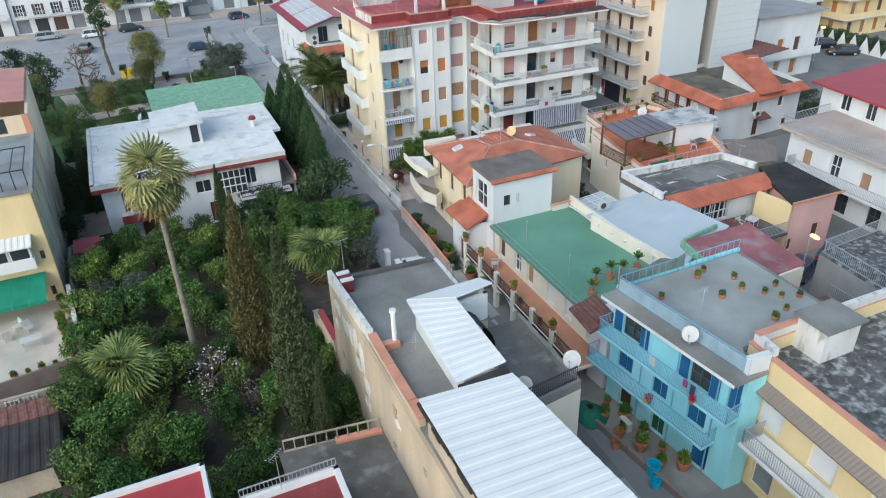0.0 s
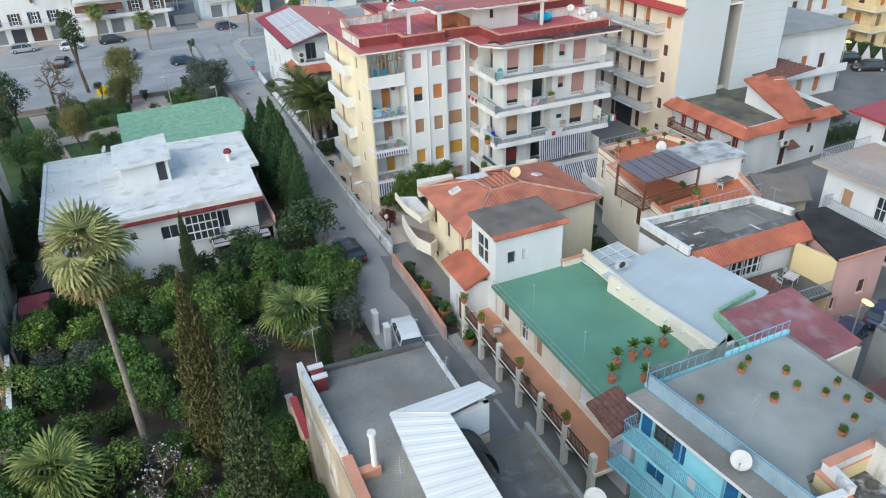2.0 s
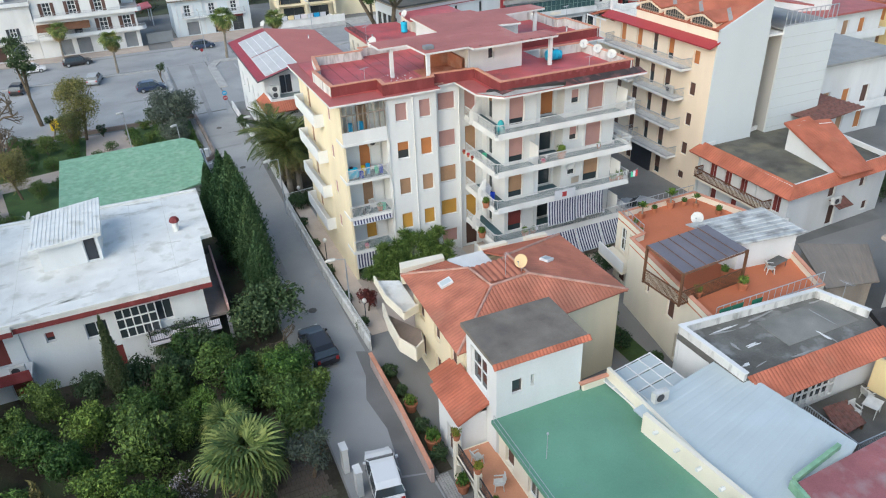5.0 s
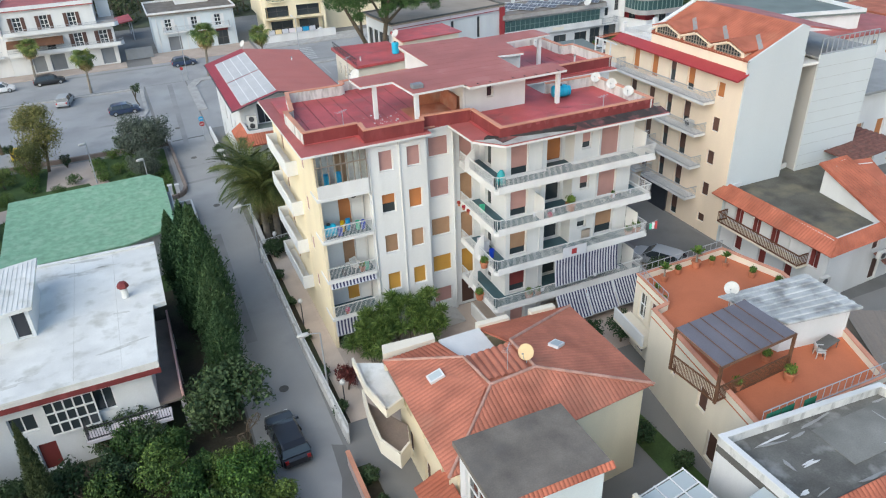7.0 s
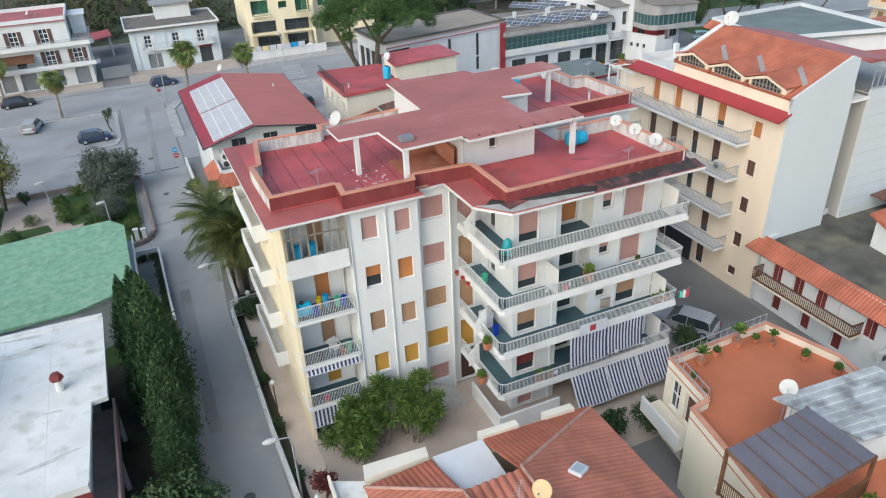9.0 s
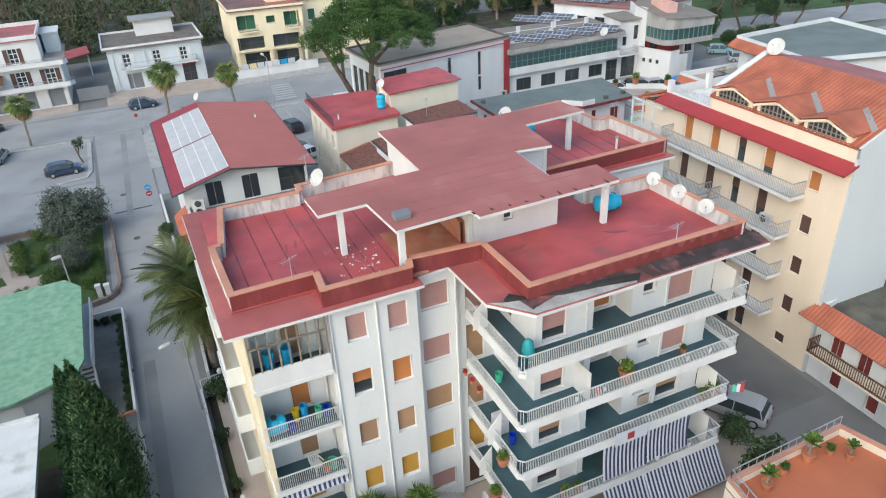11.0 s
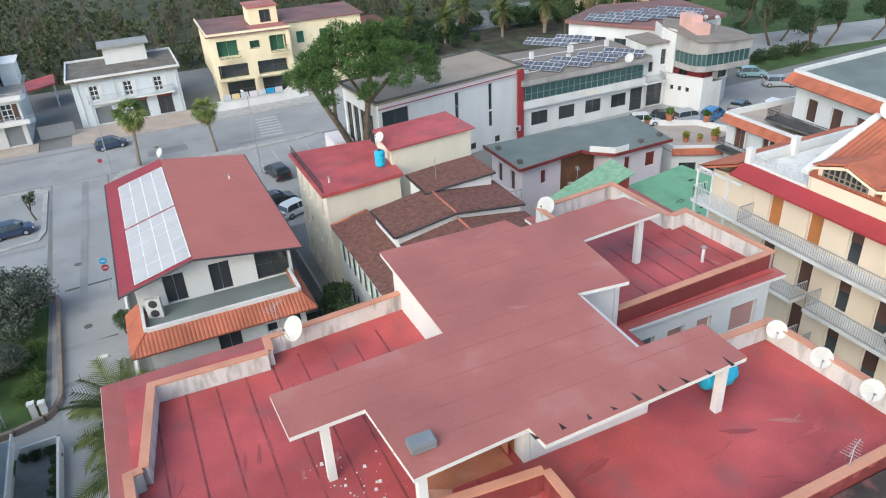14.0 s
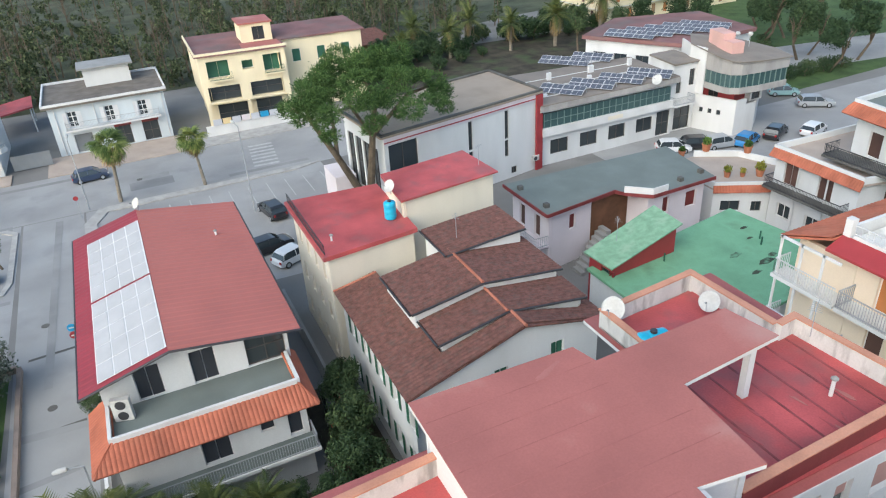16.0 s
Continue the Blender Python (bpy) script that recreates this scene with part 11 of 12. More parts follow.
chair = plastic_chair((-5.4, -1.0, 5.615), 20)
for x, y, z, a in ((-8.2, -24.6, 1.97, 100), (-8.0, -26.6, 1.97, 250), (-40.2, -18.2, 1.0, 30), (-41.6, -18.6, 1.0, 200), (-42.6, -20.2, 1.0, 120), (-41.0, -17.6, 1.0, 300), (15.1, -20.9, 5.1, 60), (-30.6, 95.4, 6.9, 30), (11.2, -31.2, 2.8, 0), (12.9, -30.6, 2.8, 80)):
    copy_thing(chair, pose(x, y, z, 0, 0, a))


def table(at, w, d, h, tint, label, turn=0):
    root = thing("table", label, "table")
    bm = bm_new()
    box(bm, -w / 2, -d / 2, h - 0.04, w / 2, d / 2, h)
    part("tabletop", bm, tint, root)
    for sx in (-1, 1):
        for sy in (-1, 1):
            bm = bm_new()
            tube(bm, (sx * (w / 2 - 0.06), sy * (d / 2 - 0.06), 0), (sx * (w / 2 - 0.06), sy * (d / 2 - 0.06), h - 0.04), 0.025, 0.025, 5)
            part("leg", bm, tint, root)
    root.matrix_basis = pose(*at, 0, 0, turn)


table((12.2, -31.4, 2.8), 1.0, 0.8, 0.74, "dish", "small white table on the lower terrace", 20)
table((15.9, -20.6, 5.1), 1.5, 0.7, 0.55, "darkconc", "low grey table on the orange terrace", 10)
table((-39.9, -20.2, 1.0), 1.3, 0.7, 0.74, "dish", "white table on the terrace under the awning", 10)


def ac_unit(at, turn, fans=1, w=0.85, h=0.6):
    root = thing("air_conditioner", "white outdoor air-conditioning unit", "air conditioner")
    bm = bm_new()
    box(bm, -w / 2, -0.16, 0, w / 2, 0.16, h)
    part("casing", bm, "dish", root)
    for i in range(fans):
        z = h * (i + 0.5) / fans
        bm = bm_new()
        tube(bm, (-0.1 * (fans == 1), -0.165, z), (-0.1 * (fans == 1), -0.175, z), min(h / fans, w) * 0.4, min(h / fans, w) * 0.4, 14)
        part("fan_grille", bm, "darkiron", root)
    root.matrix_basis = pose(*at, 0, 0, turn)
    return root


ac_unit((-6.5, 28.3, 6.52), -15, 2, 0.95, 1.35)
unit_ac = ac_unit((0.4, -28.0, 5.65), 0)
for x, y, z, a in ((-6.6, -38.4, 4.42, -90), (-30.9, -6.2, 2.64, 0), (10.2, -3.5, 11.62, 0), (-4.75, -0.1, 10.6, 0), (26.1, -12.5, 1.9, 0), (31.0, -13.0, 3.0, 0), (11.4, -3.6, 5.62, 0), (25.9, 3.0, 9.0, -90), (-8.0, -43.0, 0.05, -90), (36.9, 57.7, 1.2, 10)):
    copy_thing(unit_ac, pose(x, y, z, 0, 0, a))
# washing machine, bundles and boxes on the balconies
for x0, y0, z0, x1, y1, z1, tint, label in ((9.6, -4.2, 11.615, 10.2, -3.6, 12.5, "dish", "white washing machine on the balcony"), (10.4, -4.3, 5.615, 11.2, -3.7, 6.4, "rough", "cardboard box on the balcony"), (3.2, -2.9, 5.615, 3.8, -2.1, 6.5, "cloth", "white wrapped bundle on the balcony"), (0.2 - 0.5, -0.35, 17.21, 0.45, 0.15, 17.5, "shutgrey", "grey metal roof box")):
    root = thing("stored_box", label, "box", ((x0 + x1) / 2, (y0 + y1) / 2, z0))
    bm = bm_new()
    box(bm, x0, y0, z0, x1, y1, z1)
    bmesh.ops.bevel(bm, geom=bm.edges[:], offset=0.03, segments=2, affect="EDGES")
    part("box_body", bm, tint, root)
    bm = bm_new()
    box(bm, x0 + 0.05, y0 - 0.012, z0 + 0.1, x1 - 0.05, y0 - 0.002, z1 - 0.1)
    part("box_front", bm, "frame" if tint == "dish" else tint, root)
# dark drips under the coping of the south parapet
for k in range(17):
    x = 3.9 + 0.64 * k
    deep = 0.16 + 0.12 * abs(math.sin(k * 2.1))
    bm = bm_new()
    ring = [(x, 15.48), (x + 0.42, 15.48), (x + 0.3, 15.46 - deep), (x + 0.1, 15.45 - deep * 0.9)]
    face = -5.15 + 0.0087 * (x - 3.38)
    quads(bm, [(p, face - 0.006, z) for p, z in ring] + [(p, face + 0.01, z) for p, z in ring], [(0, 3, 2, 1), (0, 1, 5, 4), (1, 2, 6, 5), (2, 3, 7, 6), (3, 0, 4, 7)])
    part("drip_stain", bm, "coatseam", flats)
banner = thing("banner", "white banner with a red crest hung on the balcony rail", "banner", (8.7, -6.0, 5.9))
bm = bm_new()
box(bm, 7.8, -6.06, 5.6, 9.7, -6.04, 6.4)
part("cloth", bm, "cloth", banner)
bm = bm_new()
prism(bm, [(8.5, -6.075), (8.9, -6.075), (8.9, -6.062), (8.5, -6.062)], 5.8, 6.2)
part("crest", bm, "red", banner)
pennant = thing("flag", "small green, white and red flag on a slanted pole", "flag", (15.0, -5.9, 6.3))
bm = bm_new()
tube(bm, (15.0, -5.85, 6.4), (15.5, -6.3, 6.9), 0.012, 0.012, 5)
part("pole", bm, "iron", pennant)
for k, tint in enumerate(("mint", "cloth", "red")):
    bm = bm_new()
    prism(bm, [(15.1 + 0.13 * k, -5.95 - 0.12 * k), (15.22 + 0.13 * k, -6.06 - 0.12 * k), (15.23 + 0.13 * k, -6.05 - 0.12 * k), (15.11 + 0.13 * k, -5.94 - 0.12 * k)], 6.05 + 0.05 * k, 6.5 + 0.12 * k)
    part("stripe", bm, tint, pennant)
for x, y, z, h in ((2.9, -2.2, 2.615, 1.7), (2.9, -3.2, 5.615, 1.8), (2.9, -1.9, 11.615, 1.6)):
    screen = thing("partition", "white panel dividing the balcony", "partition", (x, y, z))
    bm = bm_new()
    quads(bm, [(x - 0.45, y - 0.03, z), (x + 0.28, y - 0.03, z), (x + 0.28, y - 0.03, z + h), (x - 0.4, y - 0.03, z + 0.95), (x - 0.45, y + 0.03, z), (x + 0.28, y + 0.03, z), (x + 0.28, y + 0.03, z + h), (x - 0.4, y + 0.03, z + 0.95)], [(0, 1, 2, 3), (7, 6, 5, 4), (3, 2, 6, 7), (0, 3, 7, 4), (1, 5, 6, 2)])
    part("panel", bm, "white2", screen)
for x, z, w in ((5.4, 9.56, 0.14), (6.9, 9.56, 0.12), (11.6, 9.56, 0.14), (13.0, 9.56, 0.1), (10.6, 3.56, 0.2), (12.6, 3.56, 0.2), (6.2, 3.56, 0.25)):
    bm = bm_new()
    box(bm, x, -5.98, z - 0.22, x + w, -5.94, z + 0.03)
    single("cloth_strip", bm, "cloth", "white cloth strip tied to the balcony rail", "cloth")
# rubble on the red terrace
rng = np.random.default_rng(31)
bm = bm_new()
for _ in range(60):
    x, y = -1.4 + rng.normal() * 0.8, 1.2 + rng.normal() * 1.0
    s = 0.012 + 0.05 * rng.random() ** 3
    if -4 < x < 0.6 and -0.6 < y < 3.6:
        prism(bm, [(x - s, y - s * 0.6), (x + s * 0.9, y - s), (x + s, y + s * 0.7), (x - s * 0.5, y + s)], 14.785, 14.79 + s * 0.7)
single("rubble", bm, "white", "white plaster crumbs scattered on the red terrace", "rubble", kind="stuff")
M["salt"] = mat("pale_salt_stain", (0.62, 0.33, 0.24), 0.8, 0.3, 1.2)
bm = bm_new()
prism(bm, [(0.0, -1.1), (0.8, -1.1), (1.0, 0.2), (0.4, 0.5), (0.1, -0.2), (-0.5, -0.5), (-0.6, -1.0)], 14.786, 14.794)
part("faded_patch", bm, "salt", flats, "pale faded patch of the red coat")
for x, y, z, h in ((16.4, 6.6, 14.78, 0.7), (1.0, 41.6, 9.25, 0.3), (7.6, 36.0, 9.5, 0.4)):
    vent = thing("roof_vent", "short white vent pipe standing on the roof", "vent pipe", (x, y, z))
    bm = bm_new()
    tube(bm, (x, y, z), (x, y, z + h), 0.07, 0.07, 8)
    part("pipe", bm, "white2", vent)
    bm = bm_new()
    lathe(bm, [(0.13, h), (0.13, h + 0.05), (0.02, h + 0.14)], (x, y, z), 8)
    part("cap", bm, "concrete", vent)
# poles on the green roof
for x, y in ((-6.1, -27.9), (-5.95, -33.3)):
    pole = thing("pole", "thin grey pole standing on the green roof", "pole", (x, y, 4.4))
    bm = bm_new()
    tube(bm, (x, y, 4.4), (x, y, 6.0), 0.025, 0.02, 6)
    part("shaft", bm, "iron", pole)
    bm = bm_new()
    lathe(bm, [(0.01, 5.98), (0.06, 6.02), (0.06, 6.1), (0.01, 6.15)], (x, y, 0), 8)
    part("knob", bm, "iron", pole)

# ---------------------------------------------------------------- potted plants
M["strap"] = leaf_mat("strap_leaves", (0.03, 0.07, 0.013), (0.20, 0.265, 0.065))
M["bushgreen"] = leaf_mat("pot_plant_leaves", (0.03, 0.08, 0.015), (0.14, 0.22, 0.04))
M["flower"] = leaf_mat("red_flowers", (0.35, 0.02, 0.04), (0.5, 0.05, 0.1))
M["yellowplant"] = leaf_mat("yellow_green_leaves", (0.12, 0.14, 0.02), (0.34, 0.32, 0.05))


def pot_plant(r, h, kind, seed, label, category="potted plant"):
    root = thing("potted_plant", label, category)
    rng = np.random.default_rng(seed)
    bm = bm_new()
    lathe(bm, [(0.01, 0.0), (r * 0.68, 0.0), (r * 0.9, r * 1.3), (r, r * 1.3), (r, r * 1.55), (r * 0.86, r * 1.55), (r * 0.8, r * 1.35), (0.01, r * 1.35)], (0, 0, 0), 12)
    part("pot", bm, "pot", root)
    z = r * 1.4
    if kind == "cycad":
        bm = bm_new()
        tube(bm, (0, 0, z - 0.05), (0, 0, z + h * 0.5), 0.06, 0.05, 7)
        part("stem", bm, "palmbark", root)
        me = feather_frond("bushgreen", h * 0.52, 0.09, 12, 0.5)
        for i in range(14):
            ob = new("frond", me)
            ob.parent = root
            ob.matrix_basis = Matrix.Translation((0, 0, z + h * 0.5)) @ Matrix.Rotation(i * 2.4, 4, "Z") @ Matrix.Rotation(radians(72 - 4.5 * i), 4, "X")
    else:
        pts, _ = blob_points([(0, 0, z + h * 0.45, h * 0.5, 0.9)], 260, rng, 0.1)
        ob = new("foliage", leaves_mesh("foliage", pts, 0.16, 0.07, kind, np.tile([0, 0, 0.8], (260, 1)), rng))
        ob.parent = root
    return root


def pots(proto, spots):
    for i, (x, y, z, s) in enumerate(spots):
        m = Matrix.Translation((x, y, z)) @ Matrix.Rotation(i * 1.7, 4, "Z") @ Matrix.Scale(s, 4)
        if i:
            copy_thing(proto, Matrix.Identity(4)).matrix_basis = m
        else:
            proto.matrix_basis = m


pots(pot_plant(0.26, 0.95, "cycad", 1, "cycad in a large clay pot"), [(-4.9, -34.9, 4.4, 1.0), (-3.7, -34.8, 4.4, 1.1), (-2.8, -34.9, 4.4, 1.0), (-1.4, -34.6, 4.4, 1.1), (-5.9, -35.9, 4.4, 1.0), (-4.3, -36.6, 4.4, 0.9), (12.6, -10.8, 5.1, 1.1), (15.6, -10.4, 5.1, 1.3), (17.4, -11.2, 5.1, 0.9)])
pots(pot_plant(0.26, 0.55, "yellowplant", 2, "clay pot with a yellow-green plant"), [(-8.9, -23.5, 2.95, 0.9), (-8.9, -26.05, 2.95, 0.9), (-8.9, -31.15, 2.95, 0.9), (-8.9, -36.25, 2.95, 0.9), (46.4, 39.6, 3.6, 1.3), (47.6, 38.9, 3.6, 1.0), (49.0, 38.2, 3.6, 1.6)])
pots(pot_plant(0.3, 0.5, "bushgreen", 3, "clay pot with a small green plant"), [(8.9, -5.0, 8.615, 1.25), (14.4, -5.3, 5.615, 1.2), (13.7, -5.4, 5.615, 0.9), (6.4, -5.3, 2.615, 0.8), (5.6, -5.4, 2.615, 1.0), (2.5, -4.6, 5.615, 1.0), (2.5, -3.9, 2.615, 1.1), (-5.0, -1.2, 5.615, 0.8), (-2.4, -41.0, 7.6, 0.7), (-1.6, -40.6, 7.6, 0.55), (-2.6, -43.2, 7.6, 0.7), (-1.0, -43.0, 7.6, 0.6), (-0.2, -43.9, 7.6, 0.55), (-0.6, -42.0, 7.6, 0.6), (0.9, -43.6, 7.6, 0.55), (0.3, -44.6, 7.6, 0.5), (-1.6, -46.0, 7.6, 0.7), (-5.6, -41.8, 7.6, 0.6), (1.2, -45.0, 7.6, 0.6), (-0.4, -45.6, 7.6, 0.5), (12.2, -19.9, 5.1, 1.0), (12.1, -21.6, 5.1, 1.2), (9.0, -21.0, 5.1, 1.0), (11.4, -11.6, 5.1, 0.7), (11.0, -12.8, 5.1, 0.6), (14.0, -10.5, 5.1, 0.8), (18.0, -13.0, 5.1, 0.9), (18.6, -14.6, 5.1, 0.9), (16.8, -10.6, 5.1, 0.8), (12.6, -4.7, 8.615, 0.6), (10.9, -4.0, 8.615, 0.9), (14.6, -5.3, 5.615, 0.8), (13.9, -5.3, 5.615, 0.8), (3.3, -1.2, 11.615, 0.8), (-8.6, -27.4, 1.97, 0.6), (-8.6, -31.6, 1.97, 0.6), (-8.6, -34.2, 1.97, 0.6), (-9.0, -24.4, 0.0, 1.4), (-9.2, -20.8, 0.06, 1.6), (-9.2, -17.4, 0.06, 1.4), (45.4, 44.6, 4.2, 1.2), (48.3, 44.4, 4.2, 1.6), (51.2, 41.9, 4.2, 1.5), (-40.0, 91.0, 6.9, 1.0)] + [(*along_blue(0.9 + 0.75 * i, 0.7 + 0.9 * (i % 2)), 0.02, 0.8 + 0.3 * (i % 3)) for i in range(9)] + [(-37.4 - 0.1 * i, -22.4 + 0.55 * i, 1.0, 0.7 + 0.25 * (i % 3)) for i in range(9)] + [(-38.4 - 0.8 * i, -23.2 - 0.1 * i, 1.0, 0.6 + 0.2 * (i % 2)) for i in range(4)] + [(-38.2, -15.4, 1.0, 1.1), (-38.0, -16.6, 1.0, 0.9)])
pots(pot_plant(0.16, 0.3, "flower", 4, "small pot of red flowers on the balcony rail"), [(1.98, -1.9, 9.2, 0.7), (2.0, -2.6, 9.2, 0.7), (2.0, -3.3, 9.2, 0.7), (-6.4, -1.4, 2.62, 1.0), (7.0, -5.5, 8.615, 1.0), (-7.5, -47.0, 5.0, 1.0), (-7.5, -44.0, 2.6, 1.2)])


def strap_cluster(stems, seed):
    """A clump of stems topped by tufts of long arching leaves."""
    rng = np.random.default_rng(seed)
    root = thing("yucca_clump", "tall clump of bushy green dracaenas before the flats", "yucca", (stems[0][0], stems[0][1], 0))
    off = np.array([stems[0][0], stems[0][1], 0.0])
    pts, ways = [], []
    for x, y, h in stems:
        for k in range(7):
            a = rng.uniform(0, 6.28)
            q = rng.uniform(0.2, 0.95)
            top = Vector((x + q * math.cos(a), y + q * math.sin(a), h * rng.uniform(0.55, 1.0)))
            bm = bm_new()
            tube(bm, (x + 0.2 * math.cos(a), y + 0.2 * math.sin(a), 0.0), top, 0.05, 0.04, 5)
            part("stem", bm, "palmbark", root)
            n = 170
            d = unit(rng.normal(size=(n, 3)) + np.array([0, 0, 0.25]))
            pts.append(np.array(top) + d * rng.uniform(0.25, 0.5, (n, 1)))
            ways.append(d)
    p, w = np.concatenate(pts), np.concatenate(ways)
    ob = new("foliage", leaves_mesh("foliage", p - off, 0.6, 0.075, "strap", w * 1.6, rng))
    ob.parent = root


strap_cluster([(-6.0, -3.3, 2.4), (-4.9, -2.6, 3.0), (-5.6, -4.4, 2.2)], 1)
strap_cluster([(-3.4, -2.5, 3.8), (-2.4, -3.2, 3.6), (-3.9, -3.7, 3.2)], 2)
strap_cluster([(-1.4, -2.7, 3.6), (-0.9, -3.8, 3.0), (-2.0, -4.2, 2.8)], 3)
# more foliage round the flats, the old house and the park
rng = np.random.default_rng(41)
planted(palm_tree("leaning feather palm with long arching fronds", 4.2, 2.0, False, 52, 7, 0.26, 0.22, (0, 0), 12, 3.0), [(-8.0, 24.2, 0.85), (-8.6, 20.4, 1.25), (-6.0, 22.0, 0.8), (-3.6, 22.8, 0.7), (-1.2, 22.4, 0.7), (-8.4, 17.2, 1.15)], rng, 0.05)
planted(leafy_tree("shrub", "tall dark leafy shrub beside the old house", "shrub", 4.4, 1.7, "darkleaf", 3600, (0.24, 0.11), 51, 1.1), [(3.6, 23.4, 1.0), (4.8, 26.4, 1.05), (5.2, 29.6, 0.95), (2.2, 22.0, 0.8), (5.8, 31.6, 0.7), (0.4, 22.8, 0.7), (9.0, 18.0, 0.9), (6.0, 18.8, 1.0), (-9.3, 38.0, 0.45)], rng)
planted(leafy_tree("shrub", "clipped dark green hedge bush", "shrub", 1.3, 0.7, "darkleaf", 900, (0.16, 0.09), 52, 0.9), [(-9.2, -8.0, 0.8), (-9.1, -4.0, 0.7), (-9.15, 0.4, 0.7), (-9.1, 5.2, 0.7), (-9.1, 9.4, 0.8), (-8.6, 13.4, 1.3), (-7.6, 13.6, 1.2), (-6.8, -1.9, 0.9), (-6.2, -2.0, 0.8), (-9.3, -14.0, 0.9), (-9.3, -16.0, 0.8), (-9.3, -19.4, 0.8), (-9.2, -21.8, 0.8), (6.2, -13.0, 1.2), (6.8, -15.4, 1.0), (6.0, -18.0, 1.1), (6.6, -20.6, 1.0), (16.2, -7.6, 1.6), (17.6, -7.2, 1.8), (7.2, -9.4, 1.4), (8.6, -9.0, 1.5)] + [(-14.1, 15.0 + 0.95 * i, 0.55) for i in range(13)] + [(-15.9 + 0.7 * i, 26.5, 0.5) for i in range(3)], rng)
planted(leafy_tree("citrus_tree", "bushy green fruit tree among the others", "citrus tree", 3.0, 1.6, "citrus", 4200, (0.18, 0.095), 53), [(-23.6, -20.2, 0.8), (-22.4, -14.6, 0.9), (-19.4, -10.4, 1.0), (-24.6, -12.0, 1.0), (-26.4, -20.6, 0.8), (-22.6, -28.6, 0.8), (-23.4, -31.4, 0.9), (-22.4, -34.6, 0.9), (-29.0, -33.2, 0.9), (-33.0, -34.0, 1.0), (-28.6, -38.2, 0.9), (-37.0, -26.0, 0.9), (-16.4, -11.2, 0.9), (-14.9, -11.9, 1.0), (-15.0, -14.2, 0.95), (-31.5, -10.8, 0.9), (-35.0, -9.4, 0.8), (-28.4, -26.9, 0.7), (-23.0, -23.0, 0.6)], rng)
planted(leafy_tree("shrub", "low tangled green garden undergrowth", "shrub", 1.1, 1.2, "lightleaf", 1100, (0.2, 0.1), 54, 0.6), [spot for spot in [(rng.uniform(-37, -16), rng.uniform(-37, -8), rng.uniform(0.7, 1.2)) for _ in range(46)] if not (spot[0] > -23 and -26 < spot[1] < -15.5)], rng)
planted(bare_tree("leafless shrub dotted with pinkish blossoms", 2.6, 15, "blossom", "bark", 0.6), [(-27.6, -31.6, 1.1), (-29.2, -31.8, 1.0), (-22.5, -18.6, 1.0), (-34.8, -18.6, 0.9)], rng)
planted(leafy_tree("park_tree", "tall dark tree beside the street", "tree", 9.0, 2.6, "darkleaf", 4200, (0.4, 0.18), 55, 1.2), [(96, 82, 1.0), (94.4, 73, 0.95), (92.4, 65.6, 0.85), (101, 67.6, 0.95), (104, 84, 1.1), (112, 78, 1.0), (88, 88, 0.9), (110, 66, 0.9), (99, 85, 1.0), (90, 96, 0.9), (84, 98, 0.8), (76, 94, 0.8), (70, 97, 0.9), (106, 92, 1.1), (116, 88, 1.1), (98, 74, 0.9)], rng)
planted(leafy_tree("shrub", "round clipped hedge along the lawn", "shrub", 1.6, 1.5, "darkleaf", 900, (0.24, 0.14), 56, 0.8), [(84.5 + 1.9 * i, 66.2 + 1.25 * (i % 2), 1.0) for i in range(7)] + [(86 + 2.4 * i, 72 + 2.2 * i, 1.0) for i in range(6)], rng)
planted(palm_tree("distant garden palm with drooping fronds", 4.6, 2.0, False, 40, 9, 0.3, 0.26, (0, 0), 8, 3.2), [(46, 112, 1.1), (51, 108, 1.0), (57, 112, 1.1), (62, 106, 1.0), (70, 104, 1.2), (82, 107, 1.4), (42, 108, 0.8)], rng, 0.05)
planted(leafy_tree("shrub", "dark overgrown garden thicket", "shrub", 3.4, 2.2, "darkleaf", 1800, (0.4, 0.2), 57), [(40 + 3.6 * i, 114 + rng.uniform(-2, 3), rng.uniform(0.8, 1.2)) for i in range(12)] + [(36 + 5 * i, 104 + rng.uniform(-3, 3), rng.uniform(0.5, 0.8)) for i in range(5)] + [(33 + 3.1 * i, 108 + rng.uniform(-2, 2), rng.uniform(0.7, 1.1)) for i in range(8)] + [(66 + 3.4 * i, 111 + rng.uniform(-2, 2), rng.uniform(0.8, 1.2)) for i in range(6)], rng)
planted(leafy_tree("clipped_bush", "dark clipped cylindrical park bush", "bush", 2.0, 0.75, "darkleaf", 1500, (0.14, 0.08), 58, 1.3, 4), [(-19.6, 46.9, 1.0), (-25.4, 44.6, 0.8)], rng, 0.05)
planted(leafy_tree("young_tree", "young standard tree with a small crown", "tree", 3.0, 0.75, "darkleaf", 800, (0.16, 0.09), 59, 0.9), [(-16.4, 64.6, 1.0), (-31.0, 47.6, 0.9)], rng, 0.05)
bm = bm_new()
box(bm, -31.4, 50.0, 0.0, -29.8, 50.9, 1.3)
bmesh.ops.bevel(bm, geom=bm.edges[:], offset=0.06, segments=2, affect="EDGES")
single("clothes_bank", bm, "yellowplastic", "yellow metal collection box in the park", "collection box")
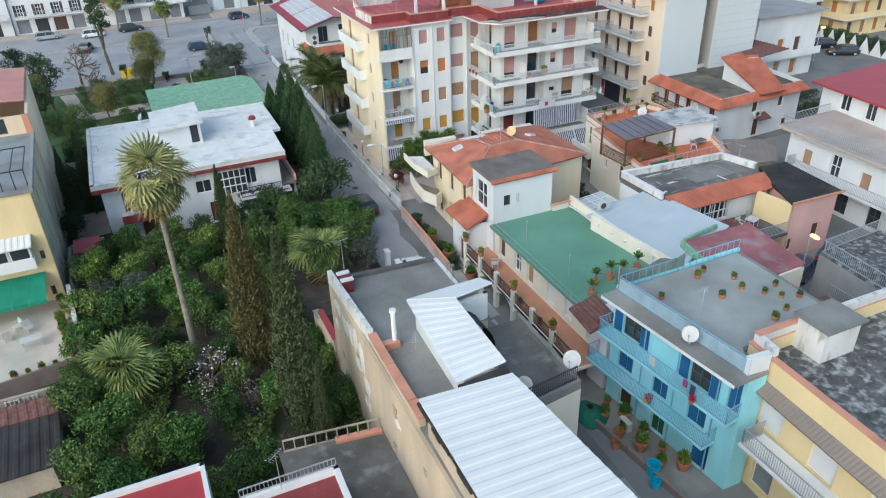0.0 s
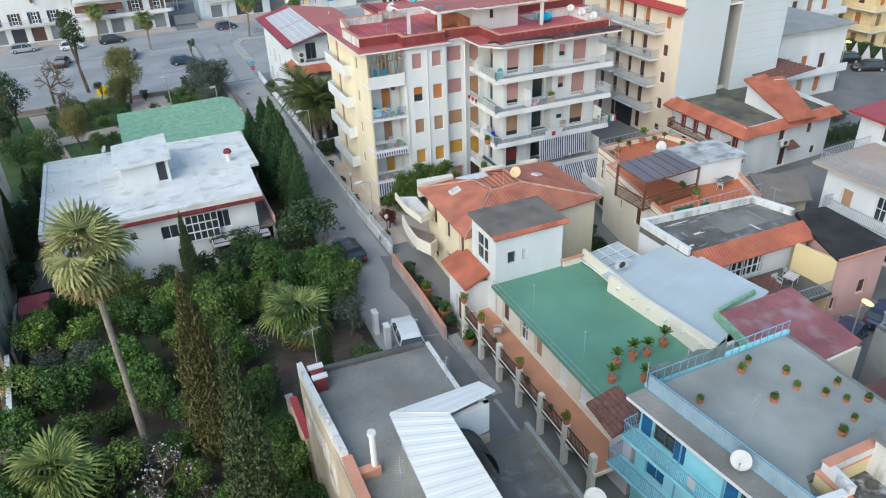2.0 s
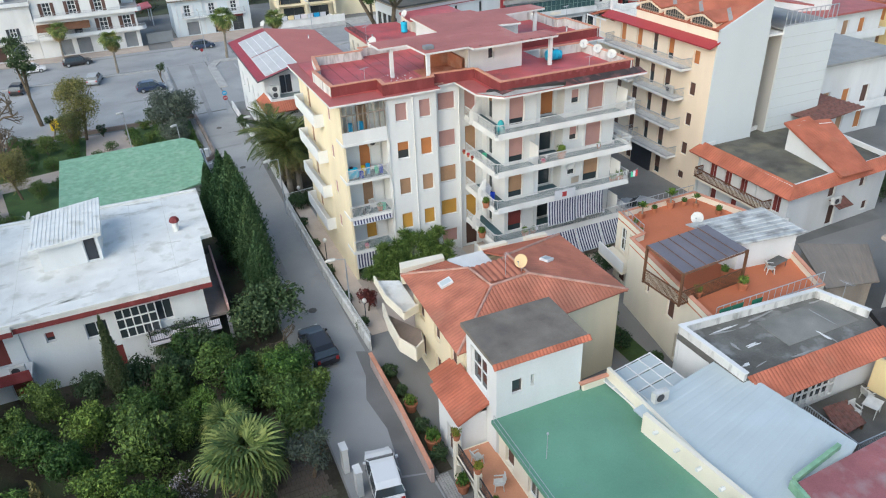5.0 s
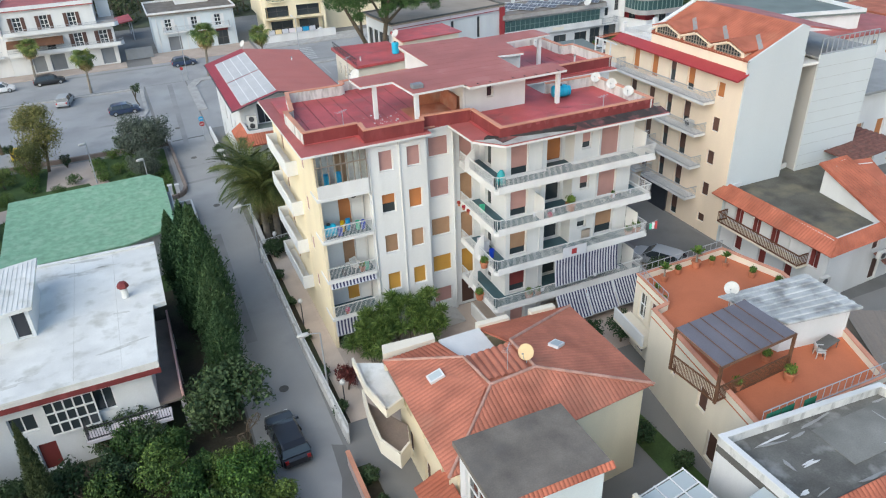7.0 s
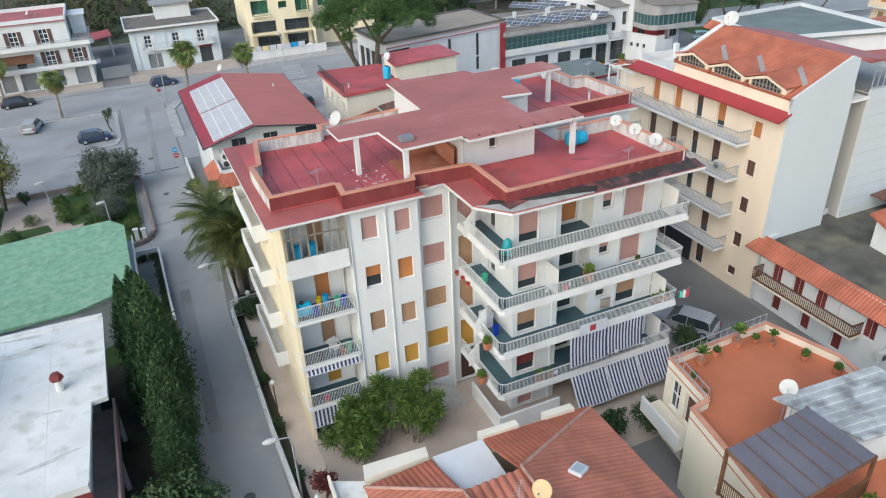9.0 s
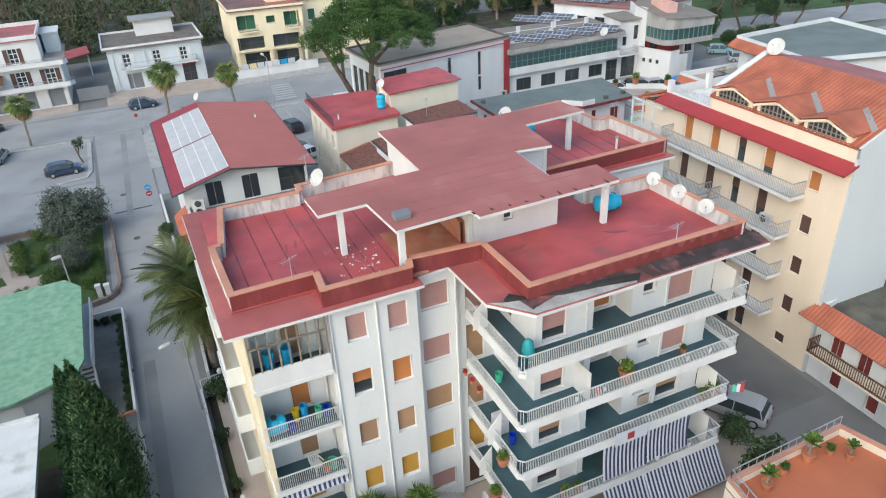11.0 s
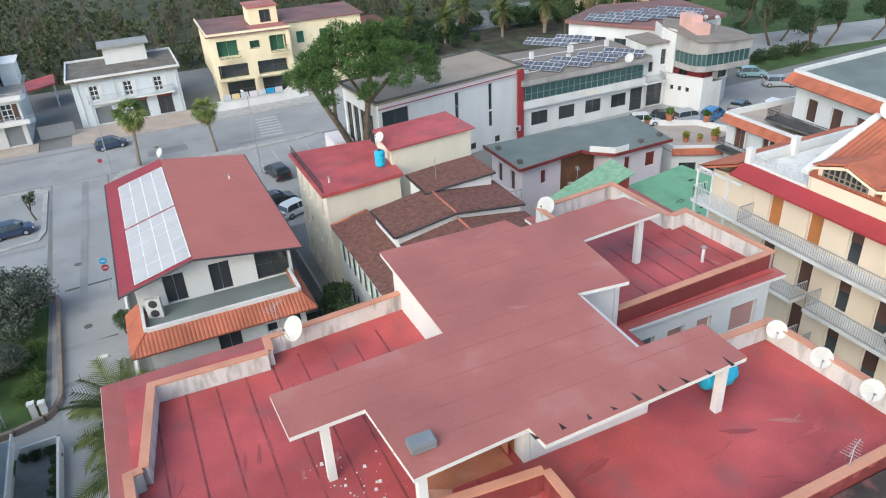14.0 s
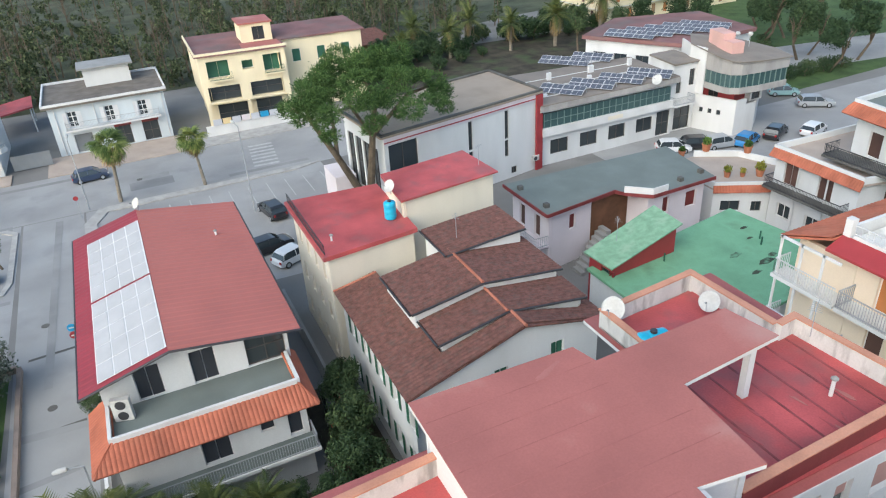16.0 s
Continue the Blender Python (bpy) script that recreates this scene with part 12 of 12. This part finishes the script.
# clutter below the blue house
M["tarp"] = mat("dark_green_net", (0.02, 0.16, 0.10), 0.8, 0.3, 1.2)
bm = bm_new()
rnd = random.Random(3)
for i in range(11):
    for j in range(5):
        v = lambda p, q: (-9.3 + (0.2 + 0.17 * q) * math.cos(p * 0.571) * (1 + 0.15 * math.sin(p * 2.1 + q)), -41.2 + (0.25 + 0.2 * q) * math.sin(p * 0.571), 0.75 - 0.028 * q * q * (1.05 + 0.2 * math.sin(p * 1.7)))
        quads(bm, [v(i, j), v(i, j + 1), v(i + 1, j + 1), v(i + 1, j)], [(0, 1, 2, 3)])
single("tarpaulin", bm, "tarp", "dark green net spread over garden waste", "tarpaulin")
for x, y, r, h, tint in ((-8.8, -43.4, 0.3, 0.6, "pot"), (-9.4, -44.0, 0.28, 0.5, "pot"), (-8.7, -46.4, 0.4, 0.7, "brightblue"), (-9.2, -47.2, 0.3, 0.5, "brightblue"), (-7.6, -43.9, 0.15, 0.3, "yellowplastic")):
    z = 2.62 if tint == "yellowplastic" else 0.02
    bm = bm_new()
    lathe(bm, [(0.01, 0.0), (r * 0.8, 0.0), (r, h), (r * 0.92, h), (r * 0.75, 0.05), (0.01, 0.04)], (x, y, z), 10)
    single("tub", bm, tint, "plastic tub standing by the blue house", "tub")
yardw = thing("boundary_wall", "low stained wall in front of the blue house", "boundary wall", (-9, -44, 0), kind="structure")
for u0, u1 in ((-0.4, 4.4), (4.45, 8.8)):
    bm = bm_new()
    run_band(bm, along_blue(u0, 2.5), along_blue(u1, 2.5), 0, 0.45, 0.18)
    part("wall_section", bm, "brownwall", yardw)
sheet("pavement", [along_blue(-0.4, 2.35), along_blue(8.8, 2.35), along_blue(8.8, 0.0), along_blue(-0.4, 0.0)], 0.018, "terraceconc", "stained concrete front yard of the blue house", "yard")
net = thing("net_screen", "dark green mesh screen at the roof corner", "net screen", (-6.6, -39.7, 7.6))
M["mesh"] = mat("grey_green_mesh", (0.17, 0.22, 0.21), 0.8, 0.3, 1.5, bump=0.1)
bm = bm_new()
edge = [8.75 + 0.16 * math.sin(i * 1.3) for i in range(11)]
for i in range(10):
    x0, x1 = -7.1 + 0.46 * i, -7.1 + 0.46 * (i + 1)
    prism(bm, rect(x0, -39.93, x1, -39.9), 7.9, [edge[i], edge[i + 1], edge[i + 1], edge[i]])
part("mesh_cloth", bm, "mesh", net)
for x in (-7.1, -4.8, -2.5):
    bm = bm_new()
    tube(bm, (x, -39.85, 7.6), (x, -39.85, 9.1), 0.025, 0.025, 6)
    part("post", bm, "iron", net)
# blinds hung on the rail between the terraces
for i, (x0, x1) in enumerate(((7.9, 8.8), (8.85, 9.7), (10.4, 11.2))):
    bm = bm_new()
    box(bm, x0, -23.96, 5.65, x1, -23.93, 6.3 - 0.1 * (i == 2))
    part("green_screen", bm, "tarp", orh, "dark green screen tied to the railing")
red = thing("carport", "low carport with red sheet roof", "carport", (-36, -8.8, 0))
bm = bm_new()
prism(bm, [(-37.2, -9.9), (-35.2, -9.9), (-35.2, -7.8), (-37.2, -7.8)], [2.1, 2.1, 2.3, 2.3], [2.2, 2.2, 2.4, 2.4])
part("roof", bm, "redcoat", red)
for x, y in ((-37.0, -9.7), (-35.4, -9.7), (-35.4, -8.0), (-37.0, -8.0)):
    bm = bm_new()
    tube(bm, (x, y, 0), (x, y, 2.2), 0.06, 0.06, 6)
    part("post", bm, "iron", red)

# hedges of the park and the hedge by the lane, and the white pointed fence behind the far cars
planted(leafy_tree("shrub", "low clipped hedge bush along the park path", "shrub", 1.2, 1.0, "citrus", 1000, (0.17, 0.09), 61, 0.7), [(-15.4 - 0.05 * i, 31.6 + 1.5 * i, 0.7) for i in range(6)] + [(-21.6 - 0.2 * i, 38.4 + 1.6 * i, 0.8) for i in range(4)] + [(-28.6, 38.6 + 1.6 * i, 0.9) for i in range(4)] + [(-29.8 - 1.8 * i, 44.6, 0.9) for i in range(5)] + [(-19.0, 44.2, 0.9), (-20.6, 44.8, 0.9), (-33.0, 36.4, 0.9), (-35.0, 36.8, 0.9), (-30.8, 36.0, 0.9)], rng)
planted(leafy_tree("shrub", "green bush on the park lawn", "shrub", 2.4, 1.6, "lightleaf", 2000, (0.2, 0.1), 62, 0.8), [(-18.4, 39.6, 0.7), (-18.8, 34.0, 0.8), (-31.4, 41.2, 0.9), (-34.4, 41.8, 1.0), (-37.4, 30.0, 1.1), (-36.0, 24.4, 1.0), (-37.4, 18.0, 1.1), (-31.6, 28.0, 0.8), (-36.6, 14.6, 1.0), (-40.0, 27.6, 1.1)], rng)
planted(leafy_tree("shrub", "dark hedge bush beside the lane", "shrub", 1.8, 1.4, "darkleaf", 1500, (0.2, 0.1), 63, 0.8), [(40.4 + 1.6 * i, -9.6 - 0.5 * (i % 2), 0.9) for i in range(6)] + [(41.0 + 2.2 * i, -5.4, 0.8) for i in range(4)] + [(73.0, 2.0 + 2.2 * i, 1.2) for i in range(7)], rng)
for i in range(8):
    bm = bm_new()
    y = 1.0 + 2.0 * i
    quads(bm, [(71.4, y, 0.0), (71.4, y + 2.0, 0.0), (71.4, y + 1.0, 2.4), (71.5, y, 0.0), (71.5, y + 2.0, 0.0), (71.5, y + 1.0, 2.4)], [(2, 1, 0), (3, 4, 5), (0, 3, 5, 2), (1, 2, 5, 4)])
    single("fence_panel", bm, "white2", "white pointed concrete fence panel", "fence", "pointed fence panels")

planted(leafy_tree("park_tree", "tall thin leaning park tree with sparse crown", "tree", 11.5, 1.7, "darkleaf", 2600, (0.34, 0.16), 64, 1.9, 7), [(-32.6, 53.0, 1.0)], rng, 0.05)
